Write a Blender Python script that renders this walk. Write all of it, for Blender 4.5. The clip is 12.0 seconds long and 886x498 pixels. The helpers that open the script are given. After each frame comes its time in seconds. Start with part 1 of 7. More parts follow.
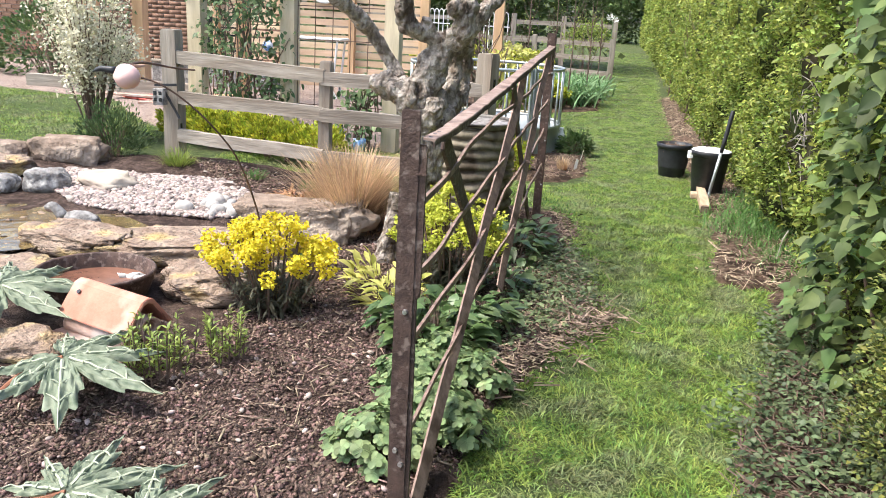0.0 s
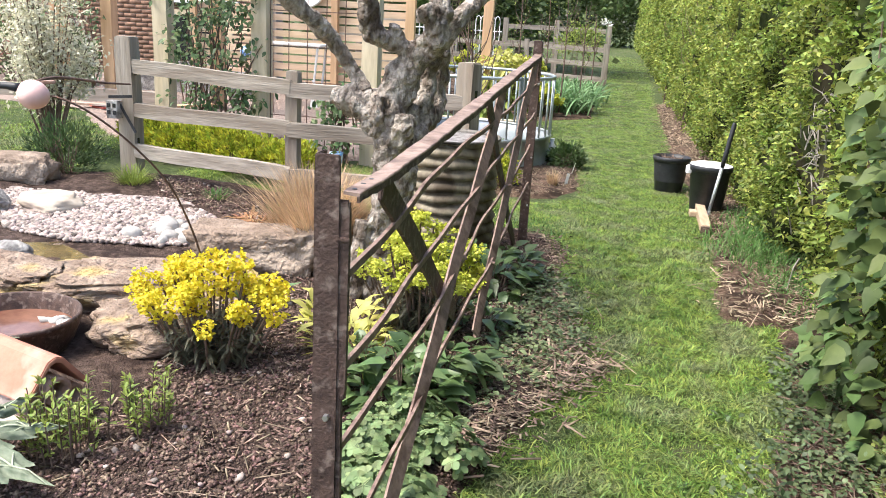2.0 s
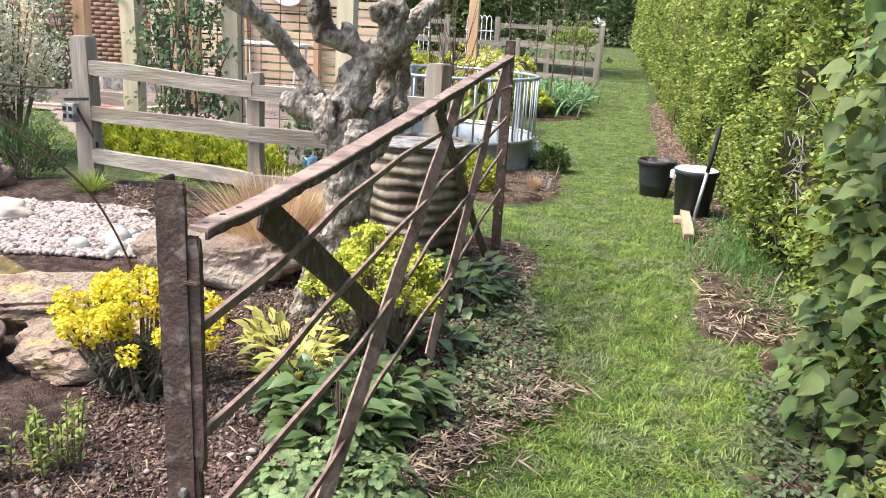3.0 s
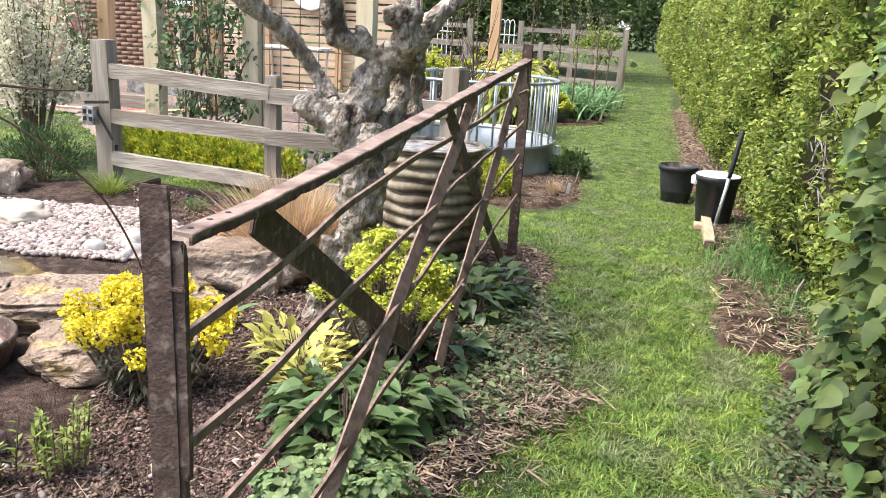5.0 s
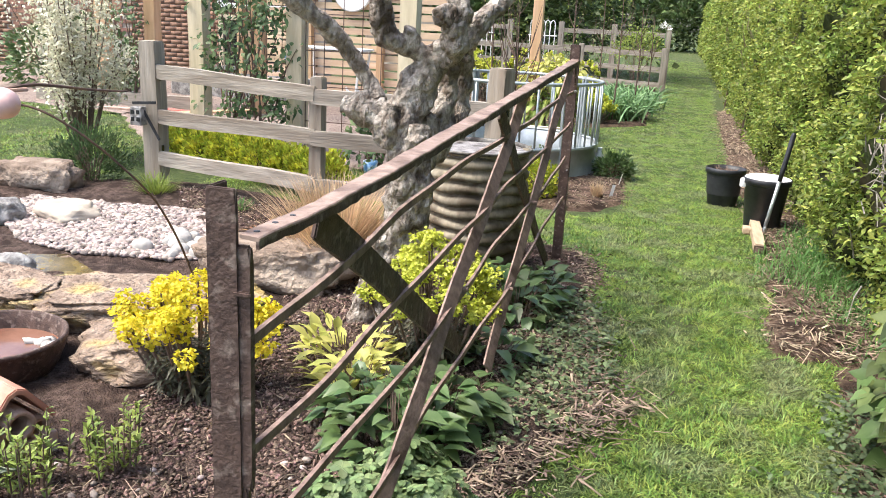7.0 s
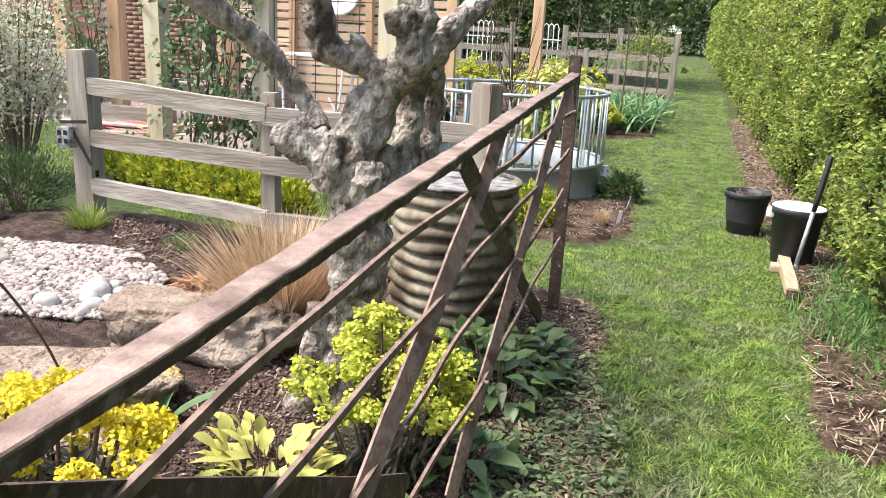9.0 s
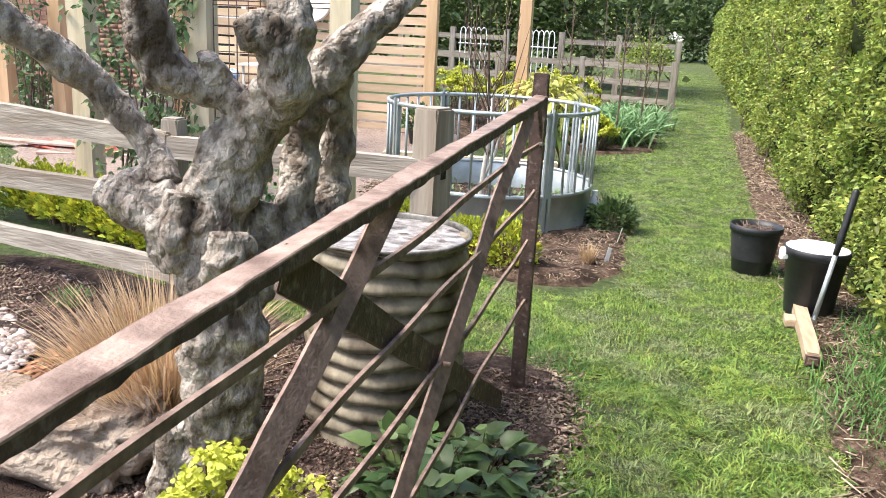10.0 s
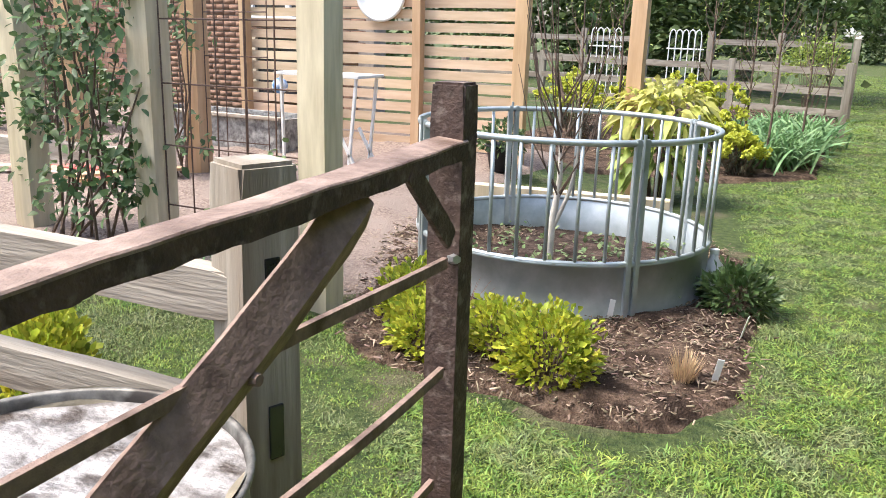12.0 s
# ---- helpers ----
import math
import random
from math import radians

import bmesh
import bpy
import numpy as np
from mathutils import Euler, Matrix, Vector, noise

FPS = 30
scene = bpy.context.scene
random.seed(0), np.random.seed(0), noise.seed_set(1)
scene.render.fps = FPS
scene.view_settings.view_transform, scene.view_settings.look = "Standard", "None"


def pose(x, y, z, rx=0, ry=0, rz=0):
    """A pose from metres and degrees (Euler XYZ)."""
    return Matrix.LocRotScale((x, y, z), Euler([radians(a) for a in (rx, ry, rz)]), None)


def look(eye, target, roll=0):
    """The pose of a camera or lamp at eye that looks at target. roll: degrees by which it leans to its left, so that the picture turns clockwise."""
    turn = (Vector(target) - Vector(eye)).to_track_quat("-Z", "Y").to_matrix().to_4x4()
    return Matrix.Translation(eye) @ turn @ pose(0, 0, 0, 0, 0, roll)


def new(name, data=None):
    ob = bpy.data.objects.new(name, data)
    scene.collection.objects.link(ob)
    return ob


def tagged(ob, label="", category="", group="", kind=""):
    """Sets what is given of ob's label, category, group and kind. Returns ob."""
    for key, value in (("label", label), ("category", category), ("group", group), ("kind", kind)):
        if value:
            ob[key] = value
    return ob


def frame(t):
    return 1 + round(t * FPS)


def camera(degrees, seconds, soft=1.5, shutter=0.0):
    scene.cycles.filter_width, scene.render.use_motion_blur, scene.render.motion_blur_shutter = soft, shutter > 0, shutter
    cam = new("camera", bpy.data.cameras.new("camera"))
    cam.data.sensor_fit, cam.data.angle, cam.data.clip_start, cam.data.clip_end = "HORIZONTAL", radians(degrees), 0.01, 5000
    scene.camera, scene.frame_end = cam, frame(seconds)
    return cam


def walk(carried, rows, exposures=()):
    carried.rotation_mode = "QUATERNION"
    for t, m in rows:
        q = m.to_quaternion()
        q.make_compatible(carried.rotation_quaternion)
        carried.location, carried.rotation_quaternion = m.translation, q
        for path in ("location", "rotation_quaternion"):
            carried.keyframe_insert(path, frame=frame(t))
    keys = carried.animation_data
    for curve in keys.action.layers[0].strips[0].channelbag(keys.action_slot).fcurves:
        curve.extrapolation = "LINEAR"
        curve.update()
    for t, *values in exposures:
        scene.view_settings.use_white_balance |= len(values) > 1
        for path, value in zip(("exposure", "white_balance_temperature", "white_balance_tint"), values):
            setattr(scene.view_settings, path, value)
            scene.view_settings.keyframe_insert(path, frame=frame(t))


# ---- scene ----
cam = camera(57.1, 12.0, soft=0.9)
METRES, EYE, TILT, LEAN, TURN = 5.0, 1.455, 1.5, 0.0, 10.9
ROWS = [
    (0.0, 0.0, 0.0, 0.0, 1.01, -17.67, -3.17),
    (0.5, 0.0284, 0.0251, 0.0044, 0.91, -17.68, -3.12),
    (1.0, 0.0382, 0.0449, 0.0061, 0.79, -17.55, -3.17),
    (1.5, 0.0325, 0.0823, 0.0012, 0.72, -17.54, -3.16),
    (2.0, 0.0221, 0.1048, 0.0008, 0.67, -17.41, -3.15),
    (2.5, 0.0365, 0.1275, -0.0017, 0.65, -17.44, -3.08),
    (3.0, 0.0597, 0.1575, 0.0009, 0.58, -17.45, -3.14),
    (5.0, 0.0692, 0.1649, 0.0003, 2.28, -17.26, -3.09),
    (5.5, 0.0648, 0.1616, -0.0007, 2.86, -17.27, -3.04),
    (6.0, 0.065, 0.1623, -0.0009, 3.79, -17.32, -2.94),
    (6.5, 0.0636, 0.1658, -0.0021, 4.48, -17.33, -2.86),
    (8.5, 0.0586, 0.2713, 0.0005, 5.13, -17.26, -2.8),
    (9.0, 0.0769, 0.3479, -0.0023, 5.23, -17.13, -2.77),
    (9.5, 0.0974, 0.4373, -0.0128, 5.28, -16.98, -2.72),
    (10.0, 0.1165, 0.525, -0.0022, 5.44, -16.71, -2.7),
    (10.5, 0.1458, 0.6104, 0.0007, 6.02, -16.48, -2.77),
    (11.0, 0.1618, 0.7146, -0.0076, 7.61, -16.46, -2.57),
    (11.5, 0.1795, 0.8129, -0.0228, 9.18, -16.45, -2.32),
    (12.0, 0.1998, 0.9274, -0.0275, 16.09, -16.57, -1.23),
]
walk(cam, [(t, pose(0, 0, EYE, TILT, LEAN, TURN) @ pose(METRES * x, METRES * y, METRES * z, 90 + pitch, roll, yaw)) for t, x, y, z, yaw, pitch, roll in ROWS], [(0.0, 1.48), (6.5, 1.50), (8.5, 1.50), (10.5, 1.6), (12.0, 1.54)])

# ---- world, sun, exposure ----
world = bpy.data.worlds.new("overcast_sky")
scene.world = world
world.use_nodes = True
wn = world.node_tree.nodes
sky = wn.new("ShaderNodeTexSky")
sky.sky_type, sky.sun_disc = "NISHITA", False
sky.sun_elevation, sky.sun_rotation = radians(60), radians(246)
sky.air_density, sky.dust_density, sky.ozone_density = 1.0, 3.0, 0.6
world.node_tree.links.new(sky.outputs[0], wn["Background"].inputs[0])
wn["Background"].inputs[1].default_value = 0.15
sun = new("sun", bpy.data.lights.new("sun", "SUN"))
sun.data.energy, sun.data.angle, sun.data.color = 2.2, radians(22), (1.0, 0.955, 0.88)
sun.matrix_world = look((-3.6, -1.6, 7.0), (0, 0, 0))

# ---- materials ----


def srgb(c):
    return tuple(c) + (1.0,)


def material(name, c1, c2, scale=8.0, rough=0.8, bump=0.3, metal=0.0, c3=None, c3_amount=0.35, c3_scale=None, island=0.0, rand=0.0,
             fine=None, stretch=(1, 1, 1), dist=0.01, spec=0.4, trans=0.0, contrast=(0.35, 0.65)):
    m = bpy.data.materials.new(name)
    m.use_nodes = True
    nt = m.node_tree
    n, l = nt.nodes, nt.links
    b = n["Principled BSDF"]
    tc = n.new("ShaderNodeTexCoord")
    mp = n.new("ShaderNodeMapping")
    mp.inputs["Scale"].default_value = stretch
    l.new(tc.outputs["Object"], mp.inputs[0])
    nz = n.new("ShaderNodeTexNoise")
    nz.inputs["Scale"].default_value, nz.inputs["Detail"].default_value, nz.inputs["Roughness"].default_value = scale, 6, 0.62
    l.new(mp.outputs[0], nz.inputs["Vector"])
    rp = n.new("ShaderNodeValToRGB")
    rp.color_ramp.elements[0].color, rp.color_ramp.elements[1].color = srgb(c1), srgb(c2)
    rp.color_ramp.elements[0].position, rp.color_ramp.elements[1].position = contrast
    l.new(nz.outputs["Fac"], rp.inputs[0])
    col = rp.outputs[0]
    if c3 is not None:
        n2 = n.new("ShaderNodeTexNoise")
        n2.inputs["Scale"].default_value, n2.inputs["Detail"].default_value = c3_scale or scale * 0.22, 5
        l.new(mp.outputs[0], n2.inputs["Vector"])
        r2 = n.new("ShaderNodeValToRGB")
        r2.color_ramp.elements[0].position, r2.color_ramp.elements[1].position = 0.62 - c3_amount * 0.4, 0.74 - c3_amount * 0.3
        l.new(n2.outputs["Fac"], r2.inputs[0])
        mx = n.new("ShaderNodeMix")
        mx.data_type = "RGBA"
        l.new(r2.outputs[0], mx.inputs[0])
        l.new(col, mx.inputs[6])
        mx.inputs[7].default_value = srgb(c3)
        col = mx.outputs[2]
    if island or rand:
        src = n.new("ShaderNodeNewGeometry").outputs["Random Per Island"] if island else n.new("ShaderNodeObjectInfo").outputs["Random"]
        amount = island or rand
        hs = n.new("ShaderNodeHueSaturation")
        mr = n.new("ShaderNodeMapRange")
        mr.inputs[3].default_value, mr.inputs[4].default_value = 1 - amount, 1 + amount
        l.new(src, mr.inputs[0])
        l.new(mr.outputs[0], hs.inputs["Value"])
        mh = n.new("ShaderNodeMapRange")
        mh.inputs[3].default_value, mh.inputs[4].default_value = 0.5 + amount * 0.05, 0.5 - amount * 0.05
        wr = n.new("ShaderNodeMath")
        wr.operation = "FRACT"
        ml = n.new("ShaderNodeMath")
        ml.operation = "MULTIPLY"
        ml.inputs[1].default_value = 7.31
        l.new(src, ml.inputs[0])
        l.new(ml.outputs[0], wr.inputs[0])
        l.new(wr.outputs[0], mh.inputs[0])
        l.new(mh.outputs[0], hs.inputs["Hue"])
        l.new(col, hs.inputs["Color"])
        col = hs.outputs[0]
    l.new(col, b.inputs["Base Color"])
    b.inputs["Roughness"].default_value, b.inputs["Metallic"].default_value = rough, metal
    b.inputs["Specular IOR Level"].default_value = spec
    if bump:
        n3 = n.new("ShaderNodeTexNoise")
        n3.inputs["Scale"].default_value, n3.inputs["Detail"].default_value = fine or scale * 3, 8
        l.new(mp.outputs[0], n3.inputs["Vector"])
        bp = n.new("ShaderNodeBump")
        bp.inputs["Strength"].default_value, bp.inputs["Distance"].default_value = bump, dist
        l.new(n3.outputs["Fac"], bp.inputs["Height"])
        l.new(bp.outputs[0], b.inputs["Normal"])
    if trans:
        out = n["Material Output"]
        tr = n.new("ShaderNodeBsdfTranslucent")
        l.new(col, tr.inputs[0])
        ms = n.new("ShaderNodeMixShader")
        ms.inputs[0].default_value = trans
        l.new(b.outputs[0], ms.inputs[1])
        l.new(tr.outputs[0], ms.inputs[2])
        l.new(ms.outputs[0], out.inputs[0])
    return m


def leafy(name, c1, c2, island=0.3, rough=0.55, trans=0.3, scale=3.0, spec=0.35):
    return material(name, c1, c2, scale=scale, rough=rough, bump=0.0, island=island, trans=trans, spec=spec)


GRASS_SOIL = material("turf", (0.045, 0.075, 0.02), (0.12, 0.16, 0.045), 20.0, 0.95, 1.0, c3=(0.17, 0.15, 0.085), c3_amount=0.22, c3_scale=2.6, fine=110, dist=0.05)
GRASS = material("grass_blade", (0.103, 0.18, 0.03), (0.25, 0.335, 0.072), 7.0, 0.55, 0.0, c3=(0.20, 0.235, 0.10), c3_amount=0.36, c3_scale=3.2, island=0.65, trans=0.3)
GRASS_DARK = leafy("rough_grass", (0.07, 0.16, 0.035), (0.12, 0.22, 0.06), 0.35)
SOIL = material("soil", (0.055, 0.036, 0.029), (0.19, 0.132, 0.107), 34, 0.95, 1.0, c3=(0.055, 0.036, 0.029), c3_amount=0.4, c3_scale=9, fine=120, dist=0.04, spec=0.15)
CLOD = material("soil_crumb", (0.065, 0.043, 0.035), (0.25, 0.172, 0.14), 60, 0.95, 0.6, island=0.65, fine=200, spec=0.15)
CHIP = material("bark_chip", (0.10, 0.07, 0.052), (0.30, 0.225, 0.17), 14, 0.9, 0.5, island=0.7, fine=120, spec=0.2)
STRAW = material("dry_litter", (0.19, 0.14, 0.10), (0.43, 0.335, 0.245), 10, 0.9, 0.3, island=0.5, spec=0.2)
MULCH = material("mulch", (0.085, 0.052, 0.037), (0.24, 0.165, 0.12), 40, 0.95, 1.0, c3=(0.05, 0.032, 0.023), c3_amount=0.42, c3_scale=7, fine=110, dist=0.04, spec=0.15)
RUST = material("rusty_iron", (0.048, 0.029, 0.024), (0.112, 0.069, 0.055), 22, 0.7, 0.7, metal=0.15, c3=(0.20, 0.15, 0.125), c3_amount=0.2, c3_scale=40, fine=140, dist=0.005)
RUST_TOP = material("worn_iron", (0.155, 0.10, 0.08), (0.30, 0.205, 0.165), 26, 0.68, 0.6, metal=0.1, c3=(0.10, 0.06, 0.045), c3_amount=0.22, c3_scale=11, fine=120, dist=0.005)
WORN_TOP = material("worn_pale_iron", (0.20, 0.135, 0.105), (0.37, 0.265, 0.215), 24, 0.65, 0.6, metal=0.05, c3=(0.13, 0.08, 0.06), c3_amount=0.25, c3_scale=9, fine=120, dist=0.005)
ZINC = material("galvanised_steel", (0.40, 0.45, 0.47), (0.56, 0.60, 0.62), 9, 0.42, 0.15, metal=0.55, c3=(0.34, 0.38, 0.38), c3_amount=0.4, c3_scale=2.5, fine=60, dist=0.003)
BOLT = material("bright_bolt", (0.55, 0.56, 0.58), (0.7, 0.7, 0.7), 20, 0.35, 0.1, metal=0.9)
WOOD_GREY = material("weathered_oak", (0.22, 0.187, 0.15), (0.41, 0.36, 0.30), 9, 0.85, 0.7, c3=(0.22, 0.175, 0.135), c3_amount=0.3, c3_scale=3, stretch=(2.2, 2.2, 0.16), fine=40, dist=0.008, rand=0.1)
WOOD_RAIL = material("weathered_oak_rail", (0.22, 0.187, 0.15), (0.41, 0.36, 0.30), 9, 0.85, 0.7, c3=(0.22, 0.175, 0.135), c3_amount=0.3, c3_scale=3, stretch=(0.16, 2.2, 2.2), fine=40, dist=0.008, rand=0.1)
WOOD_POST = material("softwood_post", (0.52, 0.42, 0.28), (0.70, 0.59, 0.42), 7, 0.8, 0.4, c3=(0.42, 0.35, 0.26), c3_amount=0.22, c3_scale=2.5, stretch=(2, 2, 0.25), fine=50, dist=0.004, rand=0.12)
WOOD_ORANGE = material("new_softwood", (0.50, 0.31, 0.17), (0.64, 0.43, 0.26), 6, 0.75, 0.3, stretch=(2, 2, 0.2), fine=40, dist=0.003, rand=0.12)
OLD_TIMBER = material("weathered_offcut", (0.33, 0.235, 0.15), (0.50, 0.385, 0.27), 9, 0.85, 0.5, c3=(0.22, 0.15, 0.10), c3_amount=0.25, c3_scale=6, stretch=(2, 0.3, 2), fine=50, dist=0.004)
SLAT = material("cedar_slat", (0.52, 0.37, 0.24), (0.68, 0.51, 0.35), 5, 0.8, 0.3, stretch=(0.3, 2, 2), fine=50, dist=0.003, rand=0.16)
BARK = material("pale_bark", (0.195, 0.153, 0.12), (0.56, 0.495, 0.425), 22, 0.82, 1.0, c3=(0.095, 0.07, 0.05), c3_amount=0.30, c3_scale=9, stretch=(1, 1, 0.75), fine=36, dist=0.06, spec=0.2, contrast=(0.36, 0.64))
RIM_STEEL = material("rim_steel", (0.10, 0.095, 0.085), (0.34, 0.32, 0.29), 14, 0.5, 0.3, metal=0.4, c3=(0.04, 0.033, 0.028), c3_amount=0.45, c3_scale=9, fine=60, dist=0.003)
CORR = material("corrugated_tank_steel", (0.15, 0.125, 0.085), (0.36, 0.31, 0.225), 10, 0.55, 0.5, metal=0.15, c3=(0.075, 0.055, 0.034), c3_amount=0.40, c3_scale=6, stretch=(1, 1, 0.5), fine=60, dist=0.006)
# Pale tones of the lid hold the wet top's sky reflection as base colour.
LID_SKY_TONE = material("tank_lid", (0.13, 0.118, 0.112), (0.43, 0.405, 0.395), 20, 0.40, 0.8, c3=(0.06, 0.045, 0.036), c3_amount=0.27, c3_scale=16, stretch=(0.9, 1.2, 1.0), fine=44, dist=0.012, spec=0.5)
BLACK_PLASTIC = material("black_plastic", (0.014, 0.015, 0.018), (0.03, 0.031, 0.036), 12, 0.48, 0.1, fine=60)
WHITE_PLASTIC = material("white_powder", (0.78, 0.78, 0.78), (0.86, 0.86, 0.86), 9, 0.75, 0.4, fine=40)
TERRACOTTA = material("terracotta", (0.40, 0.165, 0.11), (0.52, 0.245, 0.17), 9, 0.8, 0.3, c3=(0.58, 0.36, 0.29), c3_amount=0.22, c3_scale=5, fine=80, dist=0.004)
CLAY_DARK = material("clay_slab", (0.36, 0.21, 0.155), (0.52, 0.36, 0.29), 12, 0.85, 0.4, c3=(0.5, 0.45, 0.42), c3_amount=0.3, fine=80)
STONE_TAN = material("tan_rock", (0.22, 0.155, 0.115), (0.43, 0.335, 0.26), 8, 0.9, 1.0, c3=(0.47, 0.34, 0.13), c3_amount=0.30, c3_scale=4, stretch=(1, 1, 2.4), fine=26, dist=0.07, spec=0.2)
STONE_BROWN = material("brown_rock", (0.17, 0.125, 0.095), (0.34, 0.26, 0.20), 7, 0.9, 1.0, c3=(0.42, 0.34, 0.27), c3_amount=0.35, c3_scale=3, fine=36, dist=0.03, spec=0.2)
STONE_PALE = material("pale_stone", (0.34, 0.285, 0.22), (0.50, 0.44, 0.365), 6, 0.85, 0.5, c3=(0.33, 0.26, 0.21), c3_amount=0.25, fine=40, dist=0.01)
STONE_GREY = material("grey_stone", (0.13, 0.12, 0.115), (0.36, 0.345, 0.325), 22, 0.85, 0.8, c3=(0.50, 0.48, 0.45), c3_amount=0.28, c3_scale=10, fine=50, dist=0.02)
PEBBLE = material("pebble", (0.22, 0.17, 0.15), (0.44, 0.365, 0.325), 20, 0.75, 0.2, island=0.5)
COBBLE = material("white_cobble", (0.33, 0.31, 0.285), (0.49, 0.47, 0.435), 10, 0.7, 0.3, rand=0.08)
GRAVEL = material("gravel", (0.16, 0.112, 0.092), (0.37, 0.29, 0.245), 45, 0.9, 1.0, c3=(0.30, 0.235, 0.20), c3_amount=0.35, c3_scale=3, fine=90, dist=0.02, spec=0.2)
WATER = material("pond_water", (0.065, 0.045, 0.02), (0.15, 0.105, 0.045), 5, 0.06, 0.25, fine=14, dist=0.006, spec=0.6, c3=(0.20, 0.15, 0.06), c3_amount=0.35, c3_scale=9)
RUSTY_WATER = material("bowl_water", (0.13, 0.06, 0.04), (0.22, 0.11, 0.075), 6, 0.10, 0.15, fine=12, spec=0.5)
PINK = material("pink_plastic", (0.70, 0.40, 0.36), (0.82, 0.56, 0.51), 8, 0.55, 0.2, fine=30)
BRICK = material("brick", (0.20, 0.105, 0.075), (0.34, 0.19, 0.135), 10, 0.9, 0.4, rand=0.3, fine=60)
MORTAR = material("mortar", (0.26, 0.22, 0.19), (0.38, 0.33, 0.29), 16, 0.95, 0.4)
WHITE_PAINT = material("white_paint", (0.74, 0.73, 0.71), (0.82, 0.81, 0.79), 6, 0.5, 0.1)
BLUE = material("blue_glaze", (0.06, 0.17, 0.42), (0.22, 0.42, 0.66), 18, 0.3, 0.1, c3=(0.75, 0.78, 0.8), c3_amount=0.45, c3_scale=14)
RED_HOSE = material("red_plastic", (0.50, 0.09, 0.07), (0.62, 0.16, 0.12), 8, 0.5, 0.1)
DARK = material("dark_glass", (0.012, 0.012, 0.014), (0.03, 0.03, 0.034), 4, 0.12, 0.0, spec=0.6)
STEEL_DARK = material("rusty_mesh", (0.085, 0.05, 0.04), (0.16, 0.095, 0.07), 20, 0.8, 0.3, fine=80)
L_HEDGE = leafy("privet_leaf", (0.12, 0.18, 0.03), (0.31, 0.36, 0.08), 0.6, 0.5, 0.35, 2.4)
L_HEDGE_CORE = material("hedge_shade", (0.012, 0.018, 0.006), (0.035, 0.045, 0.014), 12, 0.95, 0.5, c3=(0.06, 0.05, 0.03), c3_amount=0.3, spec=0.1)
L_LILAC = leafy("lilac_leaf", (0.05, 0.083, 0.024), (0.125, 0.172, 0.058), 0.55, 0.55, 0.2, 2.5, 0.22)
L_BOX = leafy("golden_box_leaf", (0.17, 0.25, 0.03), (0.62, 0.60, 0.07), 0.45, 0.5, 0.35, 9.0)
L_YELLOW = leafy("yellow_bract", (0.68, 0.56, 0.03), (0.84, 0.73, 0.07), 0.2, 0.55, 0.3, 9.0)
L_LIME = leafy("lime_bract", (0.42, 0.46, 0.05), (0.62, 0.63, 0.11), 0.2, 0.55, 0.3, 9.0)
L_EUPH = leafy("spurge_leaf", (0.055, 0.06, 0.038), (0.13, 0.12, 0.075), 0.35, 0.5, 0.2, 8.0)
L_VEIN = leafy("leaf_vein", (0.34, 0.38, 0.27), (0.46, 0.49, 0.36), 0.1, 0.6, 0.1, 9.0)
L_IVY = leafy("dull_ivy_leaf", (0.055, 0.08, 0.034), (0.125, 0.165, 0.078), 0.5, 0.5, 0.2, 6.0)
L_PRIVET = leafy("bronze_privet_leaf", (0.075, 0.10, 0.03), (0.23, 0.25, 0.06), 0.6, 0.5, 0.25, 5.0)
L_GERAN = leafy("geranium_leaf", (0.11, 0.17, 0.065), (0.25, 0.325, 0.145), 0.45, 0.55, 0.25, 6.0)
L_WEED = leafy("low_weed_leaf", (0.09, 0.125, 0.055), (0.20, 0.245, 0.115), 0.5, 0.55, 0.2, 6.0)
L_DARK = leafy("dark_leaf", (0.052, 0.10, 0.03), (0.13, 0.19, 0.07), 0.35, 0.4, 0.2, 5.0, 0.45)
L_CREAM = leafy("cream_green_leaf", (0.44, 0.45, 0.10), (0.64, 0.60, 0.20), 0.25, 0.5, 0.3, 5.0)
L_SILVER = leafy("silver_green_leaf", (0.12, 0.16, 0.10), (0.245, 0.28, 0.20), 0.05, 0.65, 0.12, 24.0)
L_VARIEG = leafy("variegated_leaf", (0.40, 0.39, 0.24), (0.80, 0.76, 0.62), 0.3, 0.5, 0.3, 9.0)
L_PINE = leafy("dark_evergreen_leaf", (0.05, 0.095, 0.035), (0.12, 0.165, 0.06), 0.35, 0.6, 0.15)
L_DRY = leafy("dry_grass_blade", (0.44, 0.30, 0.175), (0.68, 0.51, 0.33), 0.3, 0.7, 0.25, 6.0)
L_BROWN = leafy("brown_fern", (0.22, 0.105, 0.05), (0.40, 0.22, 0.115), 0.35, 0.8, 0.15, 6.0)
L_SHOOT = leafy("fresh_shoot_leaf", (0.17, 0.235, 0.045), (0.30, 0.36, 0.085), 0.3, 0.5, 0.25, 6.0)
L_ROSE = leafy("rose_leaf", (0.065, 0.12, 0.05), (0.17, 0.24, 0.10), 0.45, 0.5, 0.3, 4.0)
L_IRIS = leafy("strap_leaf", (0.12, 0.23, 0.09), (0.25, 0.39, 0.18), 0.3, 0.5, 0.25, 4.0)
L_TREE = leafy("woodland_leaf", (0.04, 0.068, 0.022), (0.105, 0.15, 0.05), 0.45, 0.6, 0.2, 0.8)
GREY_TWIG = material("grey_twig", (0.17, 0.15, 0.13), (0.34, 0.31, 0.275), 20, 0.9, 0.4)
